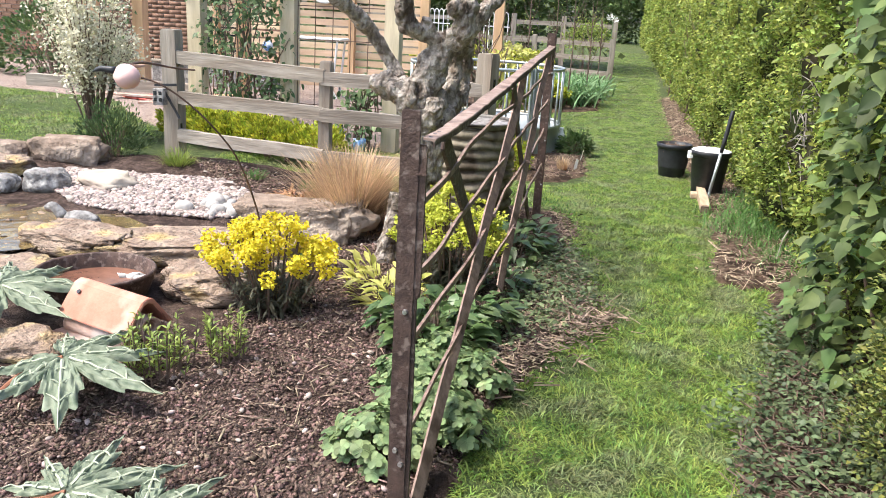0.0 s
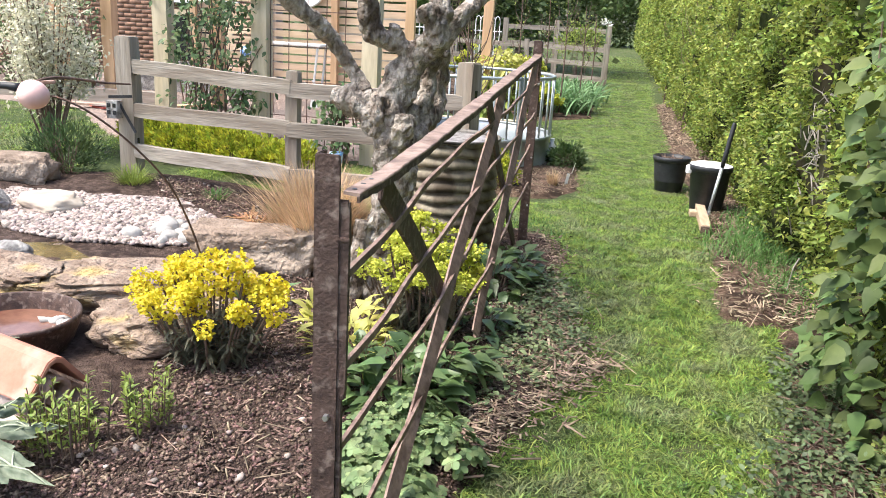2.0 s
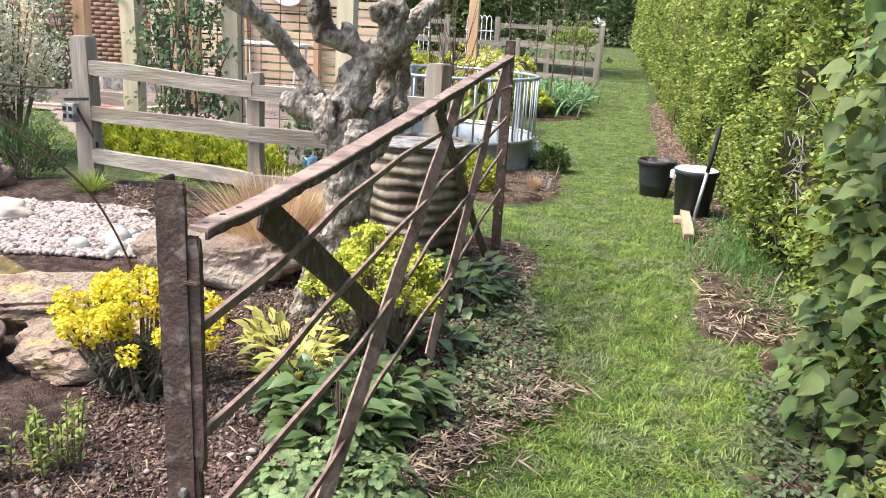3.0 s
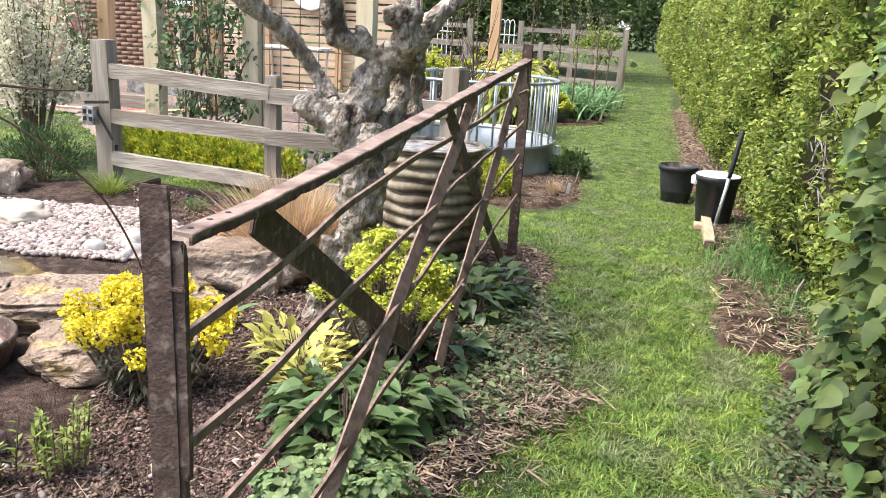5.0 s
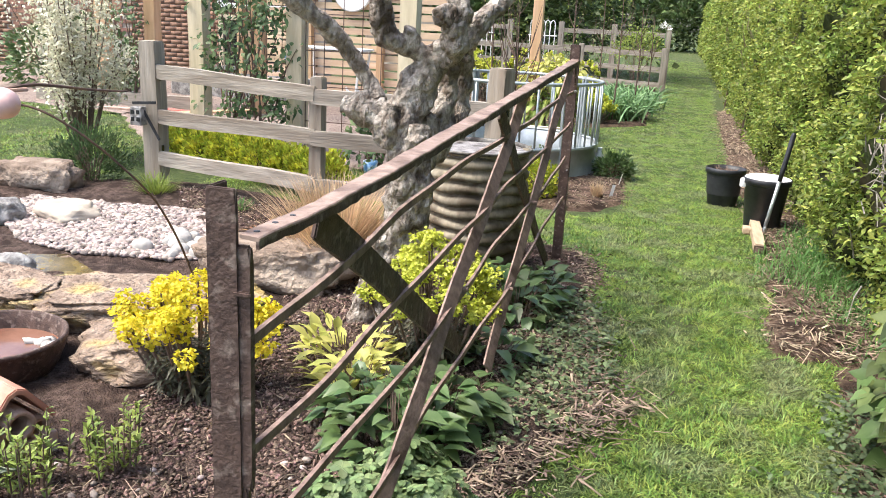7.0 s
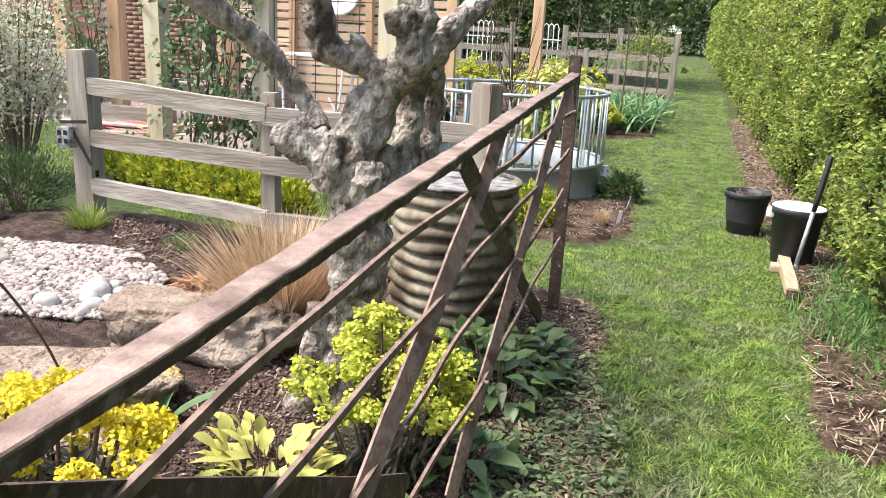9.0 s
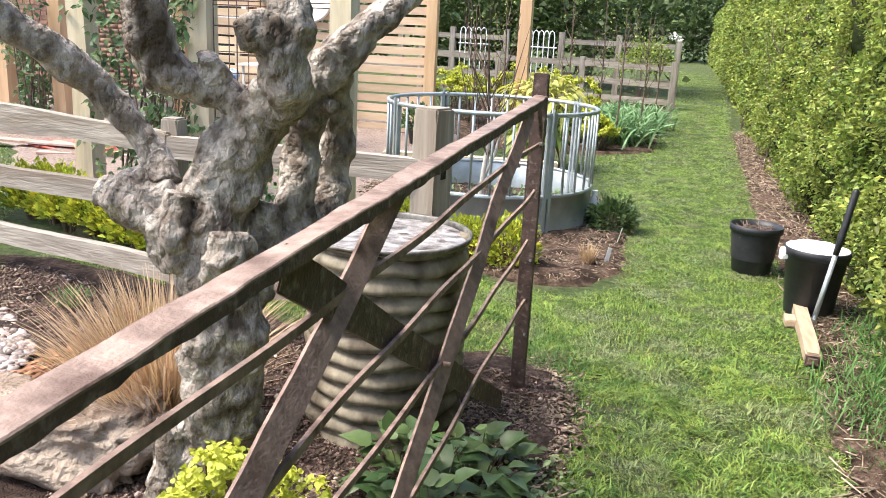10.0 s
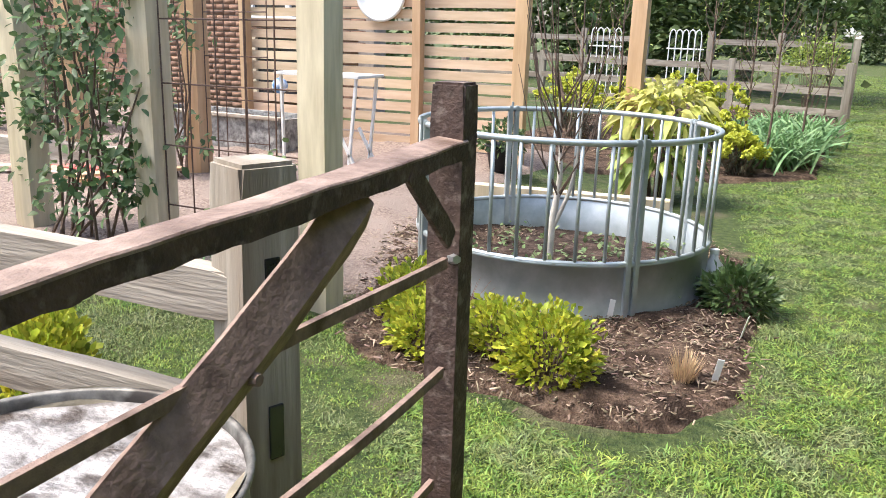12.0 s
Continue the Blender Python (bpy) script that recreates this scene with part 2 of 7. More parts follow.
TWIG = material("twig", (0.09, 0.06, 0.045), (0.19, 0.13, 0.10), 20, 0.9, 0.4)
PALE_TWIG = material("pale_twig", (0.42, 0.38, 0.33), (0.60, 0.56, 0.50), 14, 0.85, 0.4)

# ---- mesh helpers ----
rng = np.random.default_rng(7)


def mesh_object(name, verts, faces, mat, parent=None, smooth=False, label="", loc=None):
    me = bpy.data.meshes.new(name)
    me.from_pydata([tuple(v) for v in verts], [], [tuple(f) for f in faces])
    if smooth:
        me.shade_smooth()
    me.materials.append(mat)
    ob = new(name, me)
    if parent is not None:
        ob.parent = parent
    if loc is not None:
        ob.location = loc
    if label:
        ob["label"] = label
    return ob


def fast_mesh(name, verts, faces, mat, parent=None, smooth=False, label=""):
    """verts (n,3) and faces (m,k) as arrays, all faces with k corners."""
    me = bpy.data.meshes.new(name)
    n, (m, k) = len(verts), faces.shape
    me.vertices.add(n)
    me.vertices.foreach_set("co", np.ascontiguousarray(verts, dtype=np.float32).ravel())
    me.loops.add(m * k)
    me.loops.foreach_set("vertex_index", np.ascontiguousarray(faces, dtype=np.int32).ravel())
    me.polygons.add(m)
    me.polygons.foreach_set("loop_start", np.arange(0, m * k, k, dtype=np.int32))
    me.update(calc_edges=True)
    if smooth:
        me.shade_smooth()
    me.materials.append(mat)
    ob = new(name, me)
    if parent is not None:
        ob.parent = parent
    if label:
        ob["label"] = label
    return ob


def part(name, bm, mat, parent, label="", smooth=False):
    me = bpy.data.meshes.new(name)
    bm.to_mesh(me)
    bm.free()
    if smooth:
        me.shade_smooth()
    me.materials.append(mat)
    ob = new(name, me)
    ob.parent = parent
    if label:
        ob["label"] = label
    return ob


def thing(name, loc, label, category, group="", rz=0.0):
    ob = new(name)
    ob.empty_display_size = 0.1
    ob.matrix_basis = pose(*loc, 0, 0, rz)
    return tagged(ob, label, category, group)


def block(size, at=(0, 0, 0), bevel=0.004, turn=None, wear=0.0):
    """A box of a size centred at a place, its edges rounded, and a little uneven."""
    bm = bmesh.new()
    bmesh.ops.create_cube(bm, size=1.0)
    bmesh.ops.scale(bm, vec=size, verts=bm.verts)
    if bevel:
        bmesh.ops.bevel(bm, geom=bm.edges[:], offset=bevel, segments=2, affect="EDGES", profile=0.6)
    if wear:
        for v in bm.verts:
            v.co += Vector(noise.noise_vector(v.co * 9.0 + Vector(at))) * wear
    m = Matrix.Translation(at)
    if turn is not None:
        m = m @ turn
    bmesh.ops.transform(bm, matrix=m, verts=bm.verts)
    return bm


def beam(p0, p1, w, h, bevel=0.004, cuts=0, wobble=0.0, seed=0.0, roll=0.0, side=(0, 0, 1)):
    """A bar from p0 to p1, w wide, h high (towards side), cut along its length and made uneven."""
    p0, p1 = Vector(p0), Vector(p1)
    d = p1 - p0
    ln = d.length
    bm = bmesh.new()
    k = cuts + 2
    rings = []
    for i in range(k):
        z = ln * i / (k - 1)
        rings.append([bm.verts.new((x * w / 2, y * h / 2, z)) for x, y in ((-1, -1), (1, -1), (1, 1), (-1, 1))])
    for a, b in zip(rings, rings[1:]):
        for i in range(4):
            bm.faces.new((a[i], a[(i + 1) % 4], b[(i + 1) % 4], b[i]))
    bm.faces.new(rings[0][::-1])
    bm.faces.new(rings[-1])
    if bevel:
        bmesh.ops.bevel(bm, geom=[e for e in bm.edges if abs((e.verts[0].co - e.verts[1].co).z) > ln / k * 0.5 or e.verts[0].co.z < 1e-5 or e.verts[0].co.z > ln - 1e-5],
                        offset=bevel, segments=2, affect="EDGES")
    if wobble:
        for v in bm.verts:
            q = Vector((seed, seed * 1.7, v.co.z * 1.6))
            v.co.x += noise.noise(q) * wobble
            v.co.y += noise.noise(q + Vector((9, 3, 1))) * wobble
            v.co += Vector(noise.noise_vector(v.co * 22 + Vector((seed, 0, 0)))) * wobble * 0.12
    z = d.normalized()
    y = Vector(side)
    y = (y - z * y.dot(z)).normalized()
    x = y.cross(z)
    m = Matrix.Translation(p0) @ Matrix((x, y, z)).transposed().to_4x4() @ pose(0, 0, 0, 0, 0, roll)
    bmesh.ops.transform(bm, matrix=m, verts=bm.verts)
    return bm


def tube(points, radii, seg=8, lump=0.0, freq=6.0, steps=1, close=True, twist=0.0):
    """A round limb through points with a radius at each; lumpy where asked. Returns a bmesh."""
    pts, rad = [Vector(p) for p in points], list(radii)
    if steps > 1:
        fine_p, fine_r = [], []
        n = len(pts)
        for i in range(n - 1):
            a, b, c, d = pts[max(i - 1, 0)], pts[i], pts[i + 1], pts[min(i + 2, n - 1)]
            for s in range(steps):
                u = s / steps
                fine_p.append(0.5 * ((2 * b) + (c - a) * u + (2 * a - 5 * b + 4 * c - d) * u * u + (3 * b - a - 3 * c + d) * u ** 3))
                w = u * u * (3 - 2 * u)
                fine_r.append(rad[i] * (1 - w) + rad[i + 1] * w)
        pts, rad = fine_p + [pts[-1]], fine_r + [rad[-1]]
    bm = bmesh.new()
    rings = []
    ref = Vector((0.13, 0.97, 0.2))
    for i, (p, r) in enumerate(zip(pts, rad)):
        d = (pts[min(i + 1, len(pts) - 1)] - pts[max(i - 1, 0)]).normalized()
        x = (ref - d * ref.dot(d)).normalized()
        y = d.cross(x)
        ref = x
        ring = []
        for k in range(seg):
            a = math.tau * k / seg + twist * i
            v = x * math.cos(a) + y * math.sin(a)
            q = p + v * r
            if lump:
                f = noise.noise(q * freq) * 0.6 + noise.noise(q * freq * 2.3) * 0.35 + abs(noise.noise(q * freq * 0.6)) * 0.4
                f += 0.22 * (1 - 2.2 * abs(noise.noise(Vector((q.x * freq * 2.6, q.y * freq * 2.6, q.z * freq * 0.9)))))
                f += 0.55 * max(0.0, noise.noise(q * freq * 1.1 + Vector((3, 1, 8))) - 0.15)
                q = p + v * r * (1 + lump * (f - 0.2))
            ring.append(bm.verts.new(q))
        rings.append(ring)
    for a, b in zip(rings, rings[1:]):
        for k in range(seg):
            bm.faces.new((a[k], a[(k + 1) % seg], b[(k + 1) % seg], b[k]))
    if close:
        bm.faces.new(rings[0][::-1])
        bm.faces.new(rings[-1])
    return bm


def join_bm(*bms):
    out = bmesh.new()
    me = bpy.data.meshes.new("scratch")
    for b in bms:
        b.to_mesh(me)
        out.from_mesh(me)
        b.free()
    bpy.data.meshes.remove(me)
    return out


def lathe(profile, seg=48, cap=False):
    """A turned body from (radius, height) pairs."""
    bm = bmesh.new()
    rings = [[bm.verts.new((r * math.cos(math.tau * k / seg), r * math.sin(math.tau * k / seg), z)) for k in range(seg)] for r, z in profile]
    for a, b in zip(rings, rings[1:]):
        for k in range(seg):
            bm.faces.new((a[k], a[(k + 1) % seg], b[(k + 1) % seg], b[k]))
    if cap:
        bm.faces.new(rings[-1])
        bm.faces.new(rings[0][::-1])
    return bm


def unit(v):
    return v / np.maximum(np.linalg.norm(v, axis=-1, keepdims=True), 1e-9)


OVAL = ((0.0, 0.08), (0.3, 0.85), (0.6, 0.9), (1.0, 0.0))
HEART = ((0.0, 0.25), (0.18, 0.95), (0.5, 0.85), (1.0, 0.0))
BLADE = ((0.0, 1.0), (0.5, 0.75), (1.0, 0.0))
STRAP = ((0.0, 0.7), (0.25, 1.0), (0.5, 0.95), (0.75, 0.7), (1.0, 0.0))
SMALL = ((0.0, 0.0), (0.5, 1.0), (1.0, 0.0))


def leaf_arrays(p, d, nrm, ln, wd, shape=OVAL, fold=0.25, droop=0.2):
    """Leaves at p along d facing nrm: a midrib and two halves folded up along it."""
    d = unit(d)
    s = unit(np.cross(d, nrm))
    nn = np.cross(s, d)
    n, k = len(p), len(shape)
    if shape is SMALL:
        tip = p + d * ln[:, None]
        tip[:, 2] -= ln * droop
        mid = p + d * (ln * 0.5)[:, None] + nn * (wd * fold * 0.5)[:, None]
        side = s * (wd * 0.5)[:, None]
        vs = np.stack([p, mid + side, mid - side, tip], 1).reshape(-1, 3)
        return vs, (np.array([(0, 1, 3), (0, 3, 2)])[None] + (np.arange(n) * 4)[:, None, None]).reshape(-1, 3)
    if shape is BLADE:
        half = s * (wd * 0.5)[:, None]
        mid = p + d * (ln * 0.5)[:, None]
        mid[:, 2] -= ln * droop * 0.25
        tip = p + d * ln[:, None]
        tip[:, 2] -= ln * droop
        vs = np.stack([p + half, p - half, mid - half * 0.8, mid + half * 0.8, tip], 1).reshape(-1, 3)
        return vs, (np.array([(0, 1, 2), (0, 2, 3), (3, 2, 4)])[None] + (np.arange(n) * 5)[:, None, None]).reshape(-1, 3)
    vs = np.zeros((n, k * 3, 3))
    for i, (u, w) in enumerate(shape):
        mid = p + d * (ln * u)[:, None]
        mid[:, 2] -= ln * droop * u * u
        half = (wd * w * 0.5)[:, None]
        vs[:, i * 3] = mid
        vs[:, i * 3 + 1] = mid + s * half + nn * half * fold
        vs[:, i * 3 + 2] = mid - s * half + nn * half * fold
    fs = []
    for i in range(k - 1):
        a, b = i * 3, i * 3 + 3
        fs += [(a, a + 1, b + 1, b), (a, b, b + 2, a + 2)]
    fs = np.array(fs)
    return vs.reshape(-1, 3), (fs[None] + (np.arange(n) * k * 3)[:, None, None]).reshape(-1, 4)


def stack(sets):
    vs, fs, o = [], [], 0
    for v, f in sets:
        vs.append(v)
        fs.append(f + o)
        o += len(v)
    return np.concatenate(vs), np.concatenate(fs)


def rand_dirs(n):
    return unit(rng.normal(size=(n, 3)))


def pnoise(p, scale):
    """Cheap smooth noise of places, about -1 to 1."""
    q = p * scale
    return (np.sin(q[:, 0] * 1.7 + np.sin(q[:, 1] * 1.3 + 1.1) * 1.4 + q[:, 2] * 0.9) + np.sin(q[:, 1] * 2.1 + np.sin(q[:, 2] * 1.9 + 0.4) * 1.3 - q[:, 0] * 0.6)
            + np.sin(q[:, 2] * 2.3 + np.sin(q[:, 0] * 1.5 + 2.2) * 1.2 + q[:, 1] * 0.7)) / 3


def crown_points(n, radii, shell=0.65, lump=0.25, freq=3.0, base=-0.6):
    d = rand_dirs(int(n * 1.6))
    d = d[d[:, 2] > base][:n]
    r = shell + (1 - shell) * rng.random(len(d)) ** 0.6
    p = d * r[:, None]
    p *= (1 + lump * pnoise(d, freq))[:, None]
    return p * np.array(radii), d


def crown(n, radii, ln, wd, at=(0, 0, 0), shape=SMALL, up=0.5, shell=0.65, lump=0.25, freq=3.0, base=-0.6, fold=0.3, droop=0.2, spread=0.6):
    p, d = crown_points(n, radii, shell, lump, freq, base)
    p = p + np.array(at)
    m = len(p)
    dd = unit(d + rand_dirs(m) * spread + np.array([0, 0, up]))
    nn = unit(d * 0.4 + rand_dirs(m) * 0.6 + np.array([0, 0, 0.8]))
    return leaf_arrays(p, dd, nn, ln * (0.6 + 0.7 * rng.random(m)), wd * (0.6 + 0.7 * rng.random(m)), shape, fold, droop)


def smooth01(a):
    a = np.clip(a, 0, 1)
    return a * a * (3 - 2 * a)


def ground_z(x, y):
    """The lie of the land: flat lawn, rising a little towards the house."""
    x, y = np.asarray(x, float), np.asarray(y, float)
    return 0.15 * smooth01((-0.8 - x) / 2.4) * smooth01((y - 2.5) / 3.5) + 0.10 * smooth01((-2.2 - x) / 1.5) * smooth01((y - 6.8) / 2.0)


def gz(x, y):
    return float(ground_z(x, y))


def inside(poly, x, y):
    r = np.zeros(np.shape(x), bool)
    for (x0, y0), (x1, y1) in zip(poly, poly[1:] + poly[:1]):
        c = (y0 > y) != (y1 > y)
        with np.errstate(divide="ignore", invalid="ignore"):
            r ^= c & (x < (x1 - x0) * (y - y0) / (y1 - y0) + x0)
    return r


def edge_distance(poly, x, y):
    best = np.full(np.shape(x), 1e9)
    for (x0, y0), (x1, y1) in zip(poly, poly[1:] + poly[:1]):
        ex, ey = x1 - x0, y1 - y0
        u = np.clip(((x - x0) * ex + (y - y0) * ey) / (ex * ex + ey * ey + 1e-12), 0, 1)
        best = np.minimum(best, np.hypot(x - x0 - u * ex, y - y0 - u * ey))
    return np.where(inside(poly, x, y), best, -best)


def sample(poly, n):
    xs, ys = [q[0] for q in poly], [q[1] for q in poly]
    out = np.zeros((0, 2))
    while len(out) < n:
        q = np.stack([rng.uniform(min(xs), max(xs), n), rng.uniform(min(ys), max(ys), n)], 1)
        out = np.concatenate([out, q[inside(poly, q[:, 0], q[:, 1])]])
    return out[:n]


def patch(name, poly, mat, label, category, rise=0.035, step=0.05, rough=0.02, freq=5.0):
    """A bed laid on the ground: it dips under the turf at its rim."""
    xs, ys = [q[0] for q in poly], [q[1] for q in poly]
    gx, gy = np.arange(min(xs) - 0.15, max(xs) + 0.15, step), np.arange(min(ys) - 0.15, max(ys) + 0.15, step)
    xx, yy = np.meshgrid(gx, gy)
    d = edge_distance(poly, xx, yy) + 0.035 * pnoise(np.stack([xx.ravel(), yy.ravel(), 0 * xx.ravel()], 1), 9.0).reshape(xx.shape)
    zz = ground_z(xx, yy) + np.clip(d * 0.6, -0.03, rise)
    pts = np.stack([xx.ravel(), yy.ravel(), 0 * xx.ravel()], 1)
    zz += (rough * pnoise(pts, freq) + rough * 0.6 * pnoise(pts + 5, freq * 3.1)).reshape(xx.shape) * np.clip(d * 6, 0, 1)
    idx = np.arange(xx.size).reshape(xx.shape)
    f = np.stack([idx[:-1, :-1], idx[:-1, 1:], idx[1:, 1:], idx[1:, :-1]], -1).reshape(-1, 4)
    keep = (d.ravel()[f].max(1) > -0.06)
    f = f[keep]
    used = np.unique(f)
    remap = np.zeros(xx.size, int)
    remap[used] = np.arange(len(used))
    v = np.stack([xx.ravel(), yy.ravel(), zz.ravel()], 1)[used]
    ob = fast_mesh(name, v, remap[f], mat, smooth=True)
    return tagged(ob, label, category, kind="structure")


OCTA_V = np.array([(1, 0, 0), (0, 1, 0), (-1, 0, 0), (0, -1, 0), (0, 0, 1), (0, 0, -1)], float)
OCTA_F = np.array([(0, 1, 4), (1, 2, 4), (2, 3, 4), (3, 0, 4), (1, 0, 5), (2, 1, 5), (3, 2, 5), (0, 3, 5)])


def ico_arrays(sub=1):
    bm = bmesh.new()
    bmesh.ops.create_icosphere(bm, subdivisions=sub, radius=1)
    v = np.array([q.co[:] for q in bm.verts])
    f = np.array([[q.index for q in fc.verts] for fc in bm.faces])
    bm.free()
    return v, f


ICO_V, ICO_F = ico_arrays(1)


def lumps(p, size, flat=0.6, base=(OCTA_V, OCTA_F), jitter=0.25, stretch=0.4):
    """Small stones or crumbs at p."""
    bv, bf = base
    n, k = len(p), len(bv)
    v = bv[None] * (1 + jitter * rng.normal(size=(n, k, 1)))
    sc = np.stack([1 + stretch * rng.random(n), 1 - stretch * 0.5 * rng.random(n), flat * (0.7 + 0.6 * rng.random(n))], 1)
    v = v * sc[:, None, :]
    a = rng.random(n) * math.tau
    c, s = np.cos(a), np.sin(a)
    t = rng.normal(size=(n, 1)) * 0.25
    x, y, z = v[..., 0], v[..., 1], v[..., 2]
    z = z + x * t
    v = np.stack([x * c[:, None] - y * s[:, None], x * s[:, None] + y * c[:, None], z], -1) * size[:, None, None] + p[:, None, :]
    return v.reshape(-1, 3), (bf[None] + (np.arange(n) * k)[:, None, None]).reshape(-1, bf.shape[1])


def slivers(p, ln, wd, lift=0.25):
    """Flat chips and stalks lying about: thin wedges with thickness."""
    n = len(p)
    a = rng.random(n) * math.tau
    d = np.stack([np.cos(a), np.sin(a), rng.normal(size=n) * lift], 1)
    d = unit(d)
    s = unit(np.cross(d, np.array([0, 0, 1.0]) + 0.4 * rng.normal(size=(n, 3))))
    u = np.cross(s, d)
    h, w = (ln / 2)[:, None], (wd / 2)[:, None]
    th = w * 0.5
    vs = np.stack([p - d * h - s * w, p - d * h + s * w, p + d * h * 0.9 + s * w * 0.7, p + d * h - s * w * 0.7,
                   p - d * h - s * w * 0.8 + u * th, p - d * h + s * w * 0.8 + u * th, p + d * h * 0.9 + s * w * 0.5 + u * th, p + d * h - s * w * 0.5 + u * th], 1)
    f = np.array([(0, 3, 2, 1), (4, 5, 6, 7), (0, 1, 5, 4), (1, 2, 6, 5), (2, 3, 7, 6), (3, 0, 4, 7)])
    return vs.reshape(-1, 3), (f[None] + (np.arange(n) * 8)[:, None, None]).reshape(-1, 4)


def on_ground(q, up=0.0):
    return np.stack([q[:, 0], q[:, 1], ground_z(q[:, 0], q[:, 1]) + up], 1)


def rock(size, seed, rough=0.22, sub=4, flat_top=0.0, square=0.62):
    """A weathered rock, its foot at z = 0 and sunk a little."""
    bm = bmesh.new()
    bmesh.ops.create_icosphere(bm, subdivisions=sub, radius=1)
    o = Vector((seed * 3.7, seed * 1.3, seed * 7.1))
    for v in bm.verts:
        d = v.co.normalized()
        b = Vector([math.copysign(abs(q) ** square, q) for q in d])
        f = 1 + rough * (noise.noise(d * 1.4 + o) + 0.55 * noise.noise(d * 3.6 + o) + 0.28 * noise.noise(d * 9 + o))
        q = b * f
        if flat_top and q.z > 1 - flat_top:
            q.z = 1 - flat_top + (q.z - 1 + flat_top) * 0.2
        v.co = Vector((q.x * size[0] / 2, q.y * size[1] / 2, max(q.z, -0.6) * size[2] * 0.62 + size[2] * 0.36))
    return bm

# ---- ground ----
LAWN = [(-0.36, 1.2), (-0.36, 2.3), (-0.30, 3.0), (-0.08, 3.6), (-0.10, 4.55), (-0.14, 5.3), (-0.14, 5.75), (-0.36, 6.3), (-0.5, 6.7), (-1.3, 7.0), (-1.3, 7.45), (-0.8, 7.35), (-0.4, 7.35), (-0.1, 7.75), (-0.25, 9.4), (-0.4, 10.6),
        (-0.7, 12.0), (-1.0, 13.2), (-0.2, 14.1), (-0.1, 20.0), (-0.25, 32.0), (0.0, 60.0), (1.6, 60.0), (1.5, 38.0), (0.95, 18.0), (0.9, 14.0), (0.8, 9.5), (0.85, 8.0), (0.86, 6.8), (0.78, 5.6), (0.72, 4.85), (1.0, 4.75), (0.98, 4.35), (0.90, 3.74), (0.69, 3.19), (0.57, 2.78), (0.50, 2.4), (0.45, 1.2)]


def turf_swell(x, y):
    """Small swells of the lawn's surface."""
    pts = np.stack([x, y, 0 * x], 1)
    return 0.012 * pnoise(pts, 1.8) + 0.006 * pnoise(pts + 3, 6.0)


def on_turf(q, up=0.0):
    p = on_ground(q, up)
    p[:, 2] += turf_swell(q[:, 0], q[:, 1])
    return p


def make_ground():
    def axis(lo, a, b, hi, fine):
        left = a - np.geomspace(0.3, a - lo, 22)[::-1]
        right = b + np.geomspace(0.3, hi - b, 22)
        return np.concatenate([left, np.arange(a, b, fine), right])
    gx, gy = axis(-900, -9.0, 3.0, 900, 0.12), axis(-900, -1.5, 16.0, 1500, 0.12)
    xx, yy = np.meshgrid(gx, gy)
    zz = ground_z(xx, yy) + turf_swell(xx.ravel(), yy.ravel()).reshape(xx.shape)
    idx = np.arange(xx.size).reshape(xx.shape)
    f = np.stack([idx[:-1, :-1], idx[:-1, 1:], idx[1:, 1:], idx[1:, :-1]], -1).reshape(-1, 4)
    ob = fast_mesh("ground", np.stack([xx.ravel(), yy.ravel(), zz.ravel()], 1), f, GRASS_SOIL, smooth=True)
    tagged(ob, "green mown grass ground running away between garden beds", "lawn", kind="structure")


make_ground()

BED_MAIN = [(-0.40, 0.6), (-0.38, 2.3), (-0.30, 2.9), (-0.10, 3.55), (-0.14, 4.4), (-0.22, 5.2), (-0.14, 5.6), (-0.28, 6.15), (-0.62, 6.3), (-1.5, 6.15), (-2.3, 6.25), (-3.3, 6.3), (-4.2, 5.9), (-4.6, 5.2), (-4.3, 4.0), (-3.6, 2.6), (-2.9, 0.6)]
BED_RING = [(-0.58, 7.56), (-0.36, 7.68), (-0.15, 8.05), (-0.22, 9.2), (-0.45, 10.3), (-1.0, 11.0), (-2.2, 10.6), (-2.6, 9.4), (-2.1, 8.2), (-1.85, 7.62), (-1.5, 7.52), (-1.0, 7.55)]
BED_FAR = [(-0.22, 14.2), (-0.15, 18.3), (-0.3, 23.0), (-3.5, 23.0), (-3.5, 13.3), (-2.2, 12.6), (-1.1, 13.3)]
STRIP = [(0.78, 5.5), (0.72, 4.88), (0.9, 4.80), (1.1, 4.8), (1.5, 4.7), (1.7, 9.0), (1.6, 18.0), (1.0, 17.5), (0.93, 14.0), (0.84, 9.5), (0.92, 8.2), (0.90, 6.8)]
PATIO = [(-2.0, 8.3), (-2.6, 11.0), (-2.6, 13.0), (-12.0, 13.0), (-12.0, 9.6), (-6.0, 9.0), (-4.6, 7.6), (-2.6, 7.6)]
patch("soil_bed", BED_MAIN, SOIL, "dark brown crumbly soil bed with bark and stone bits", "soil bed", 0.04)
patch("ring_bed", BED_RING, MULCH, "brown mulched bed round the galvanised ring", "mulch bed", 0.03)
patch("far_bed", BED_FAR, MULCH, "mulched flower bed beside the grass path", "flower bed", 0.03)
patch("mulch_strip", STRIP, MULCH, "dry wood-chip strip along the hedge foot", "mulch strip", 0.03)
HEDGE_FOOT = [(0.46, 1.6), (0.57, 2.78), (0.69, 3.19), (0.90, 3.74), (0.98, 4.35), (1.0, 4.8), (1.6, 4.8), (1.6, 1.6)]
patch("hedge_foot", HEDGE_FOOT, MULCH, "dark leaf-littered earth under the hedge and lilac", "soil", 0.02)
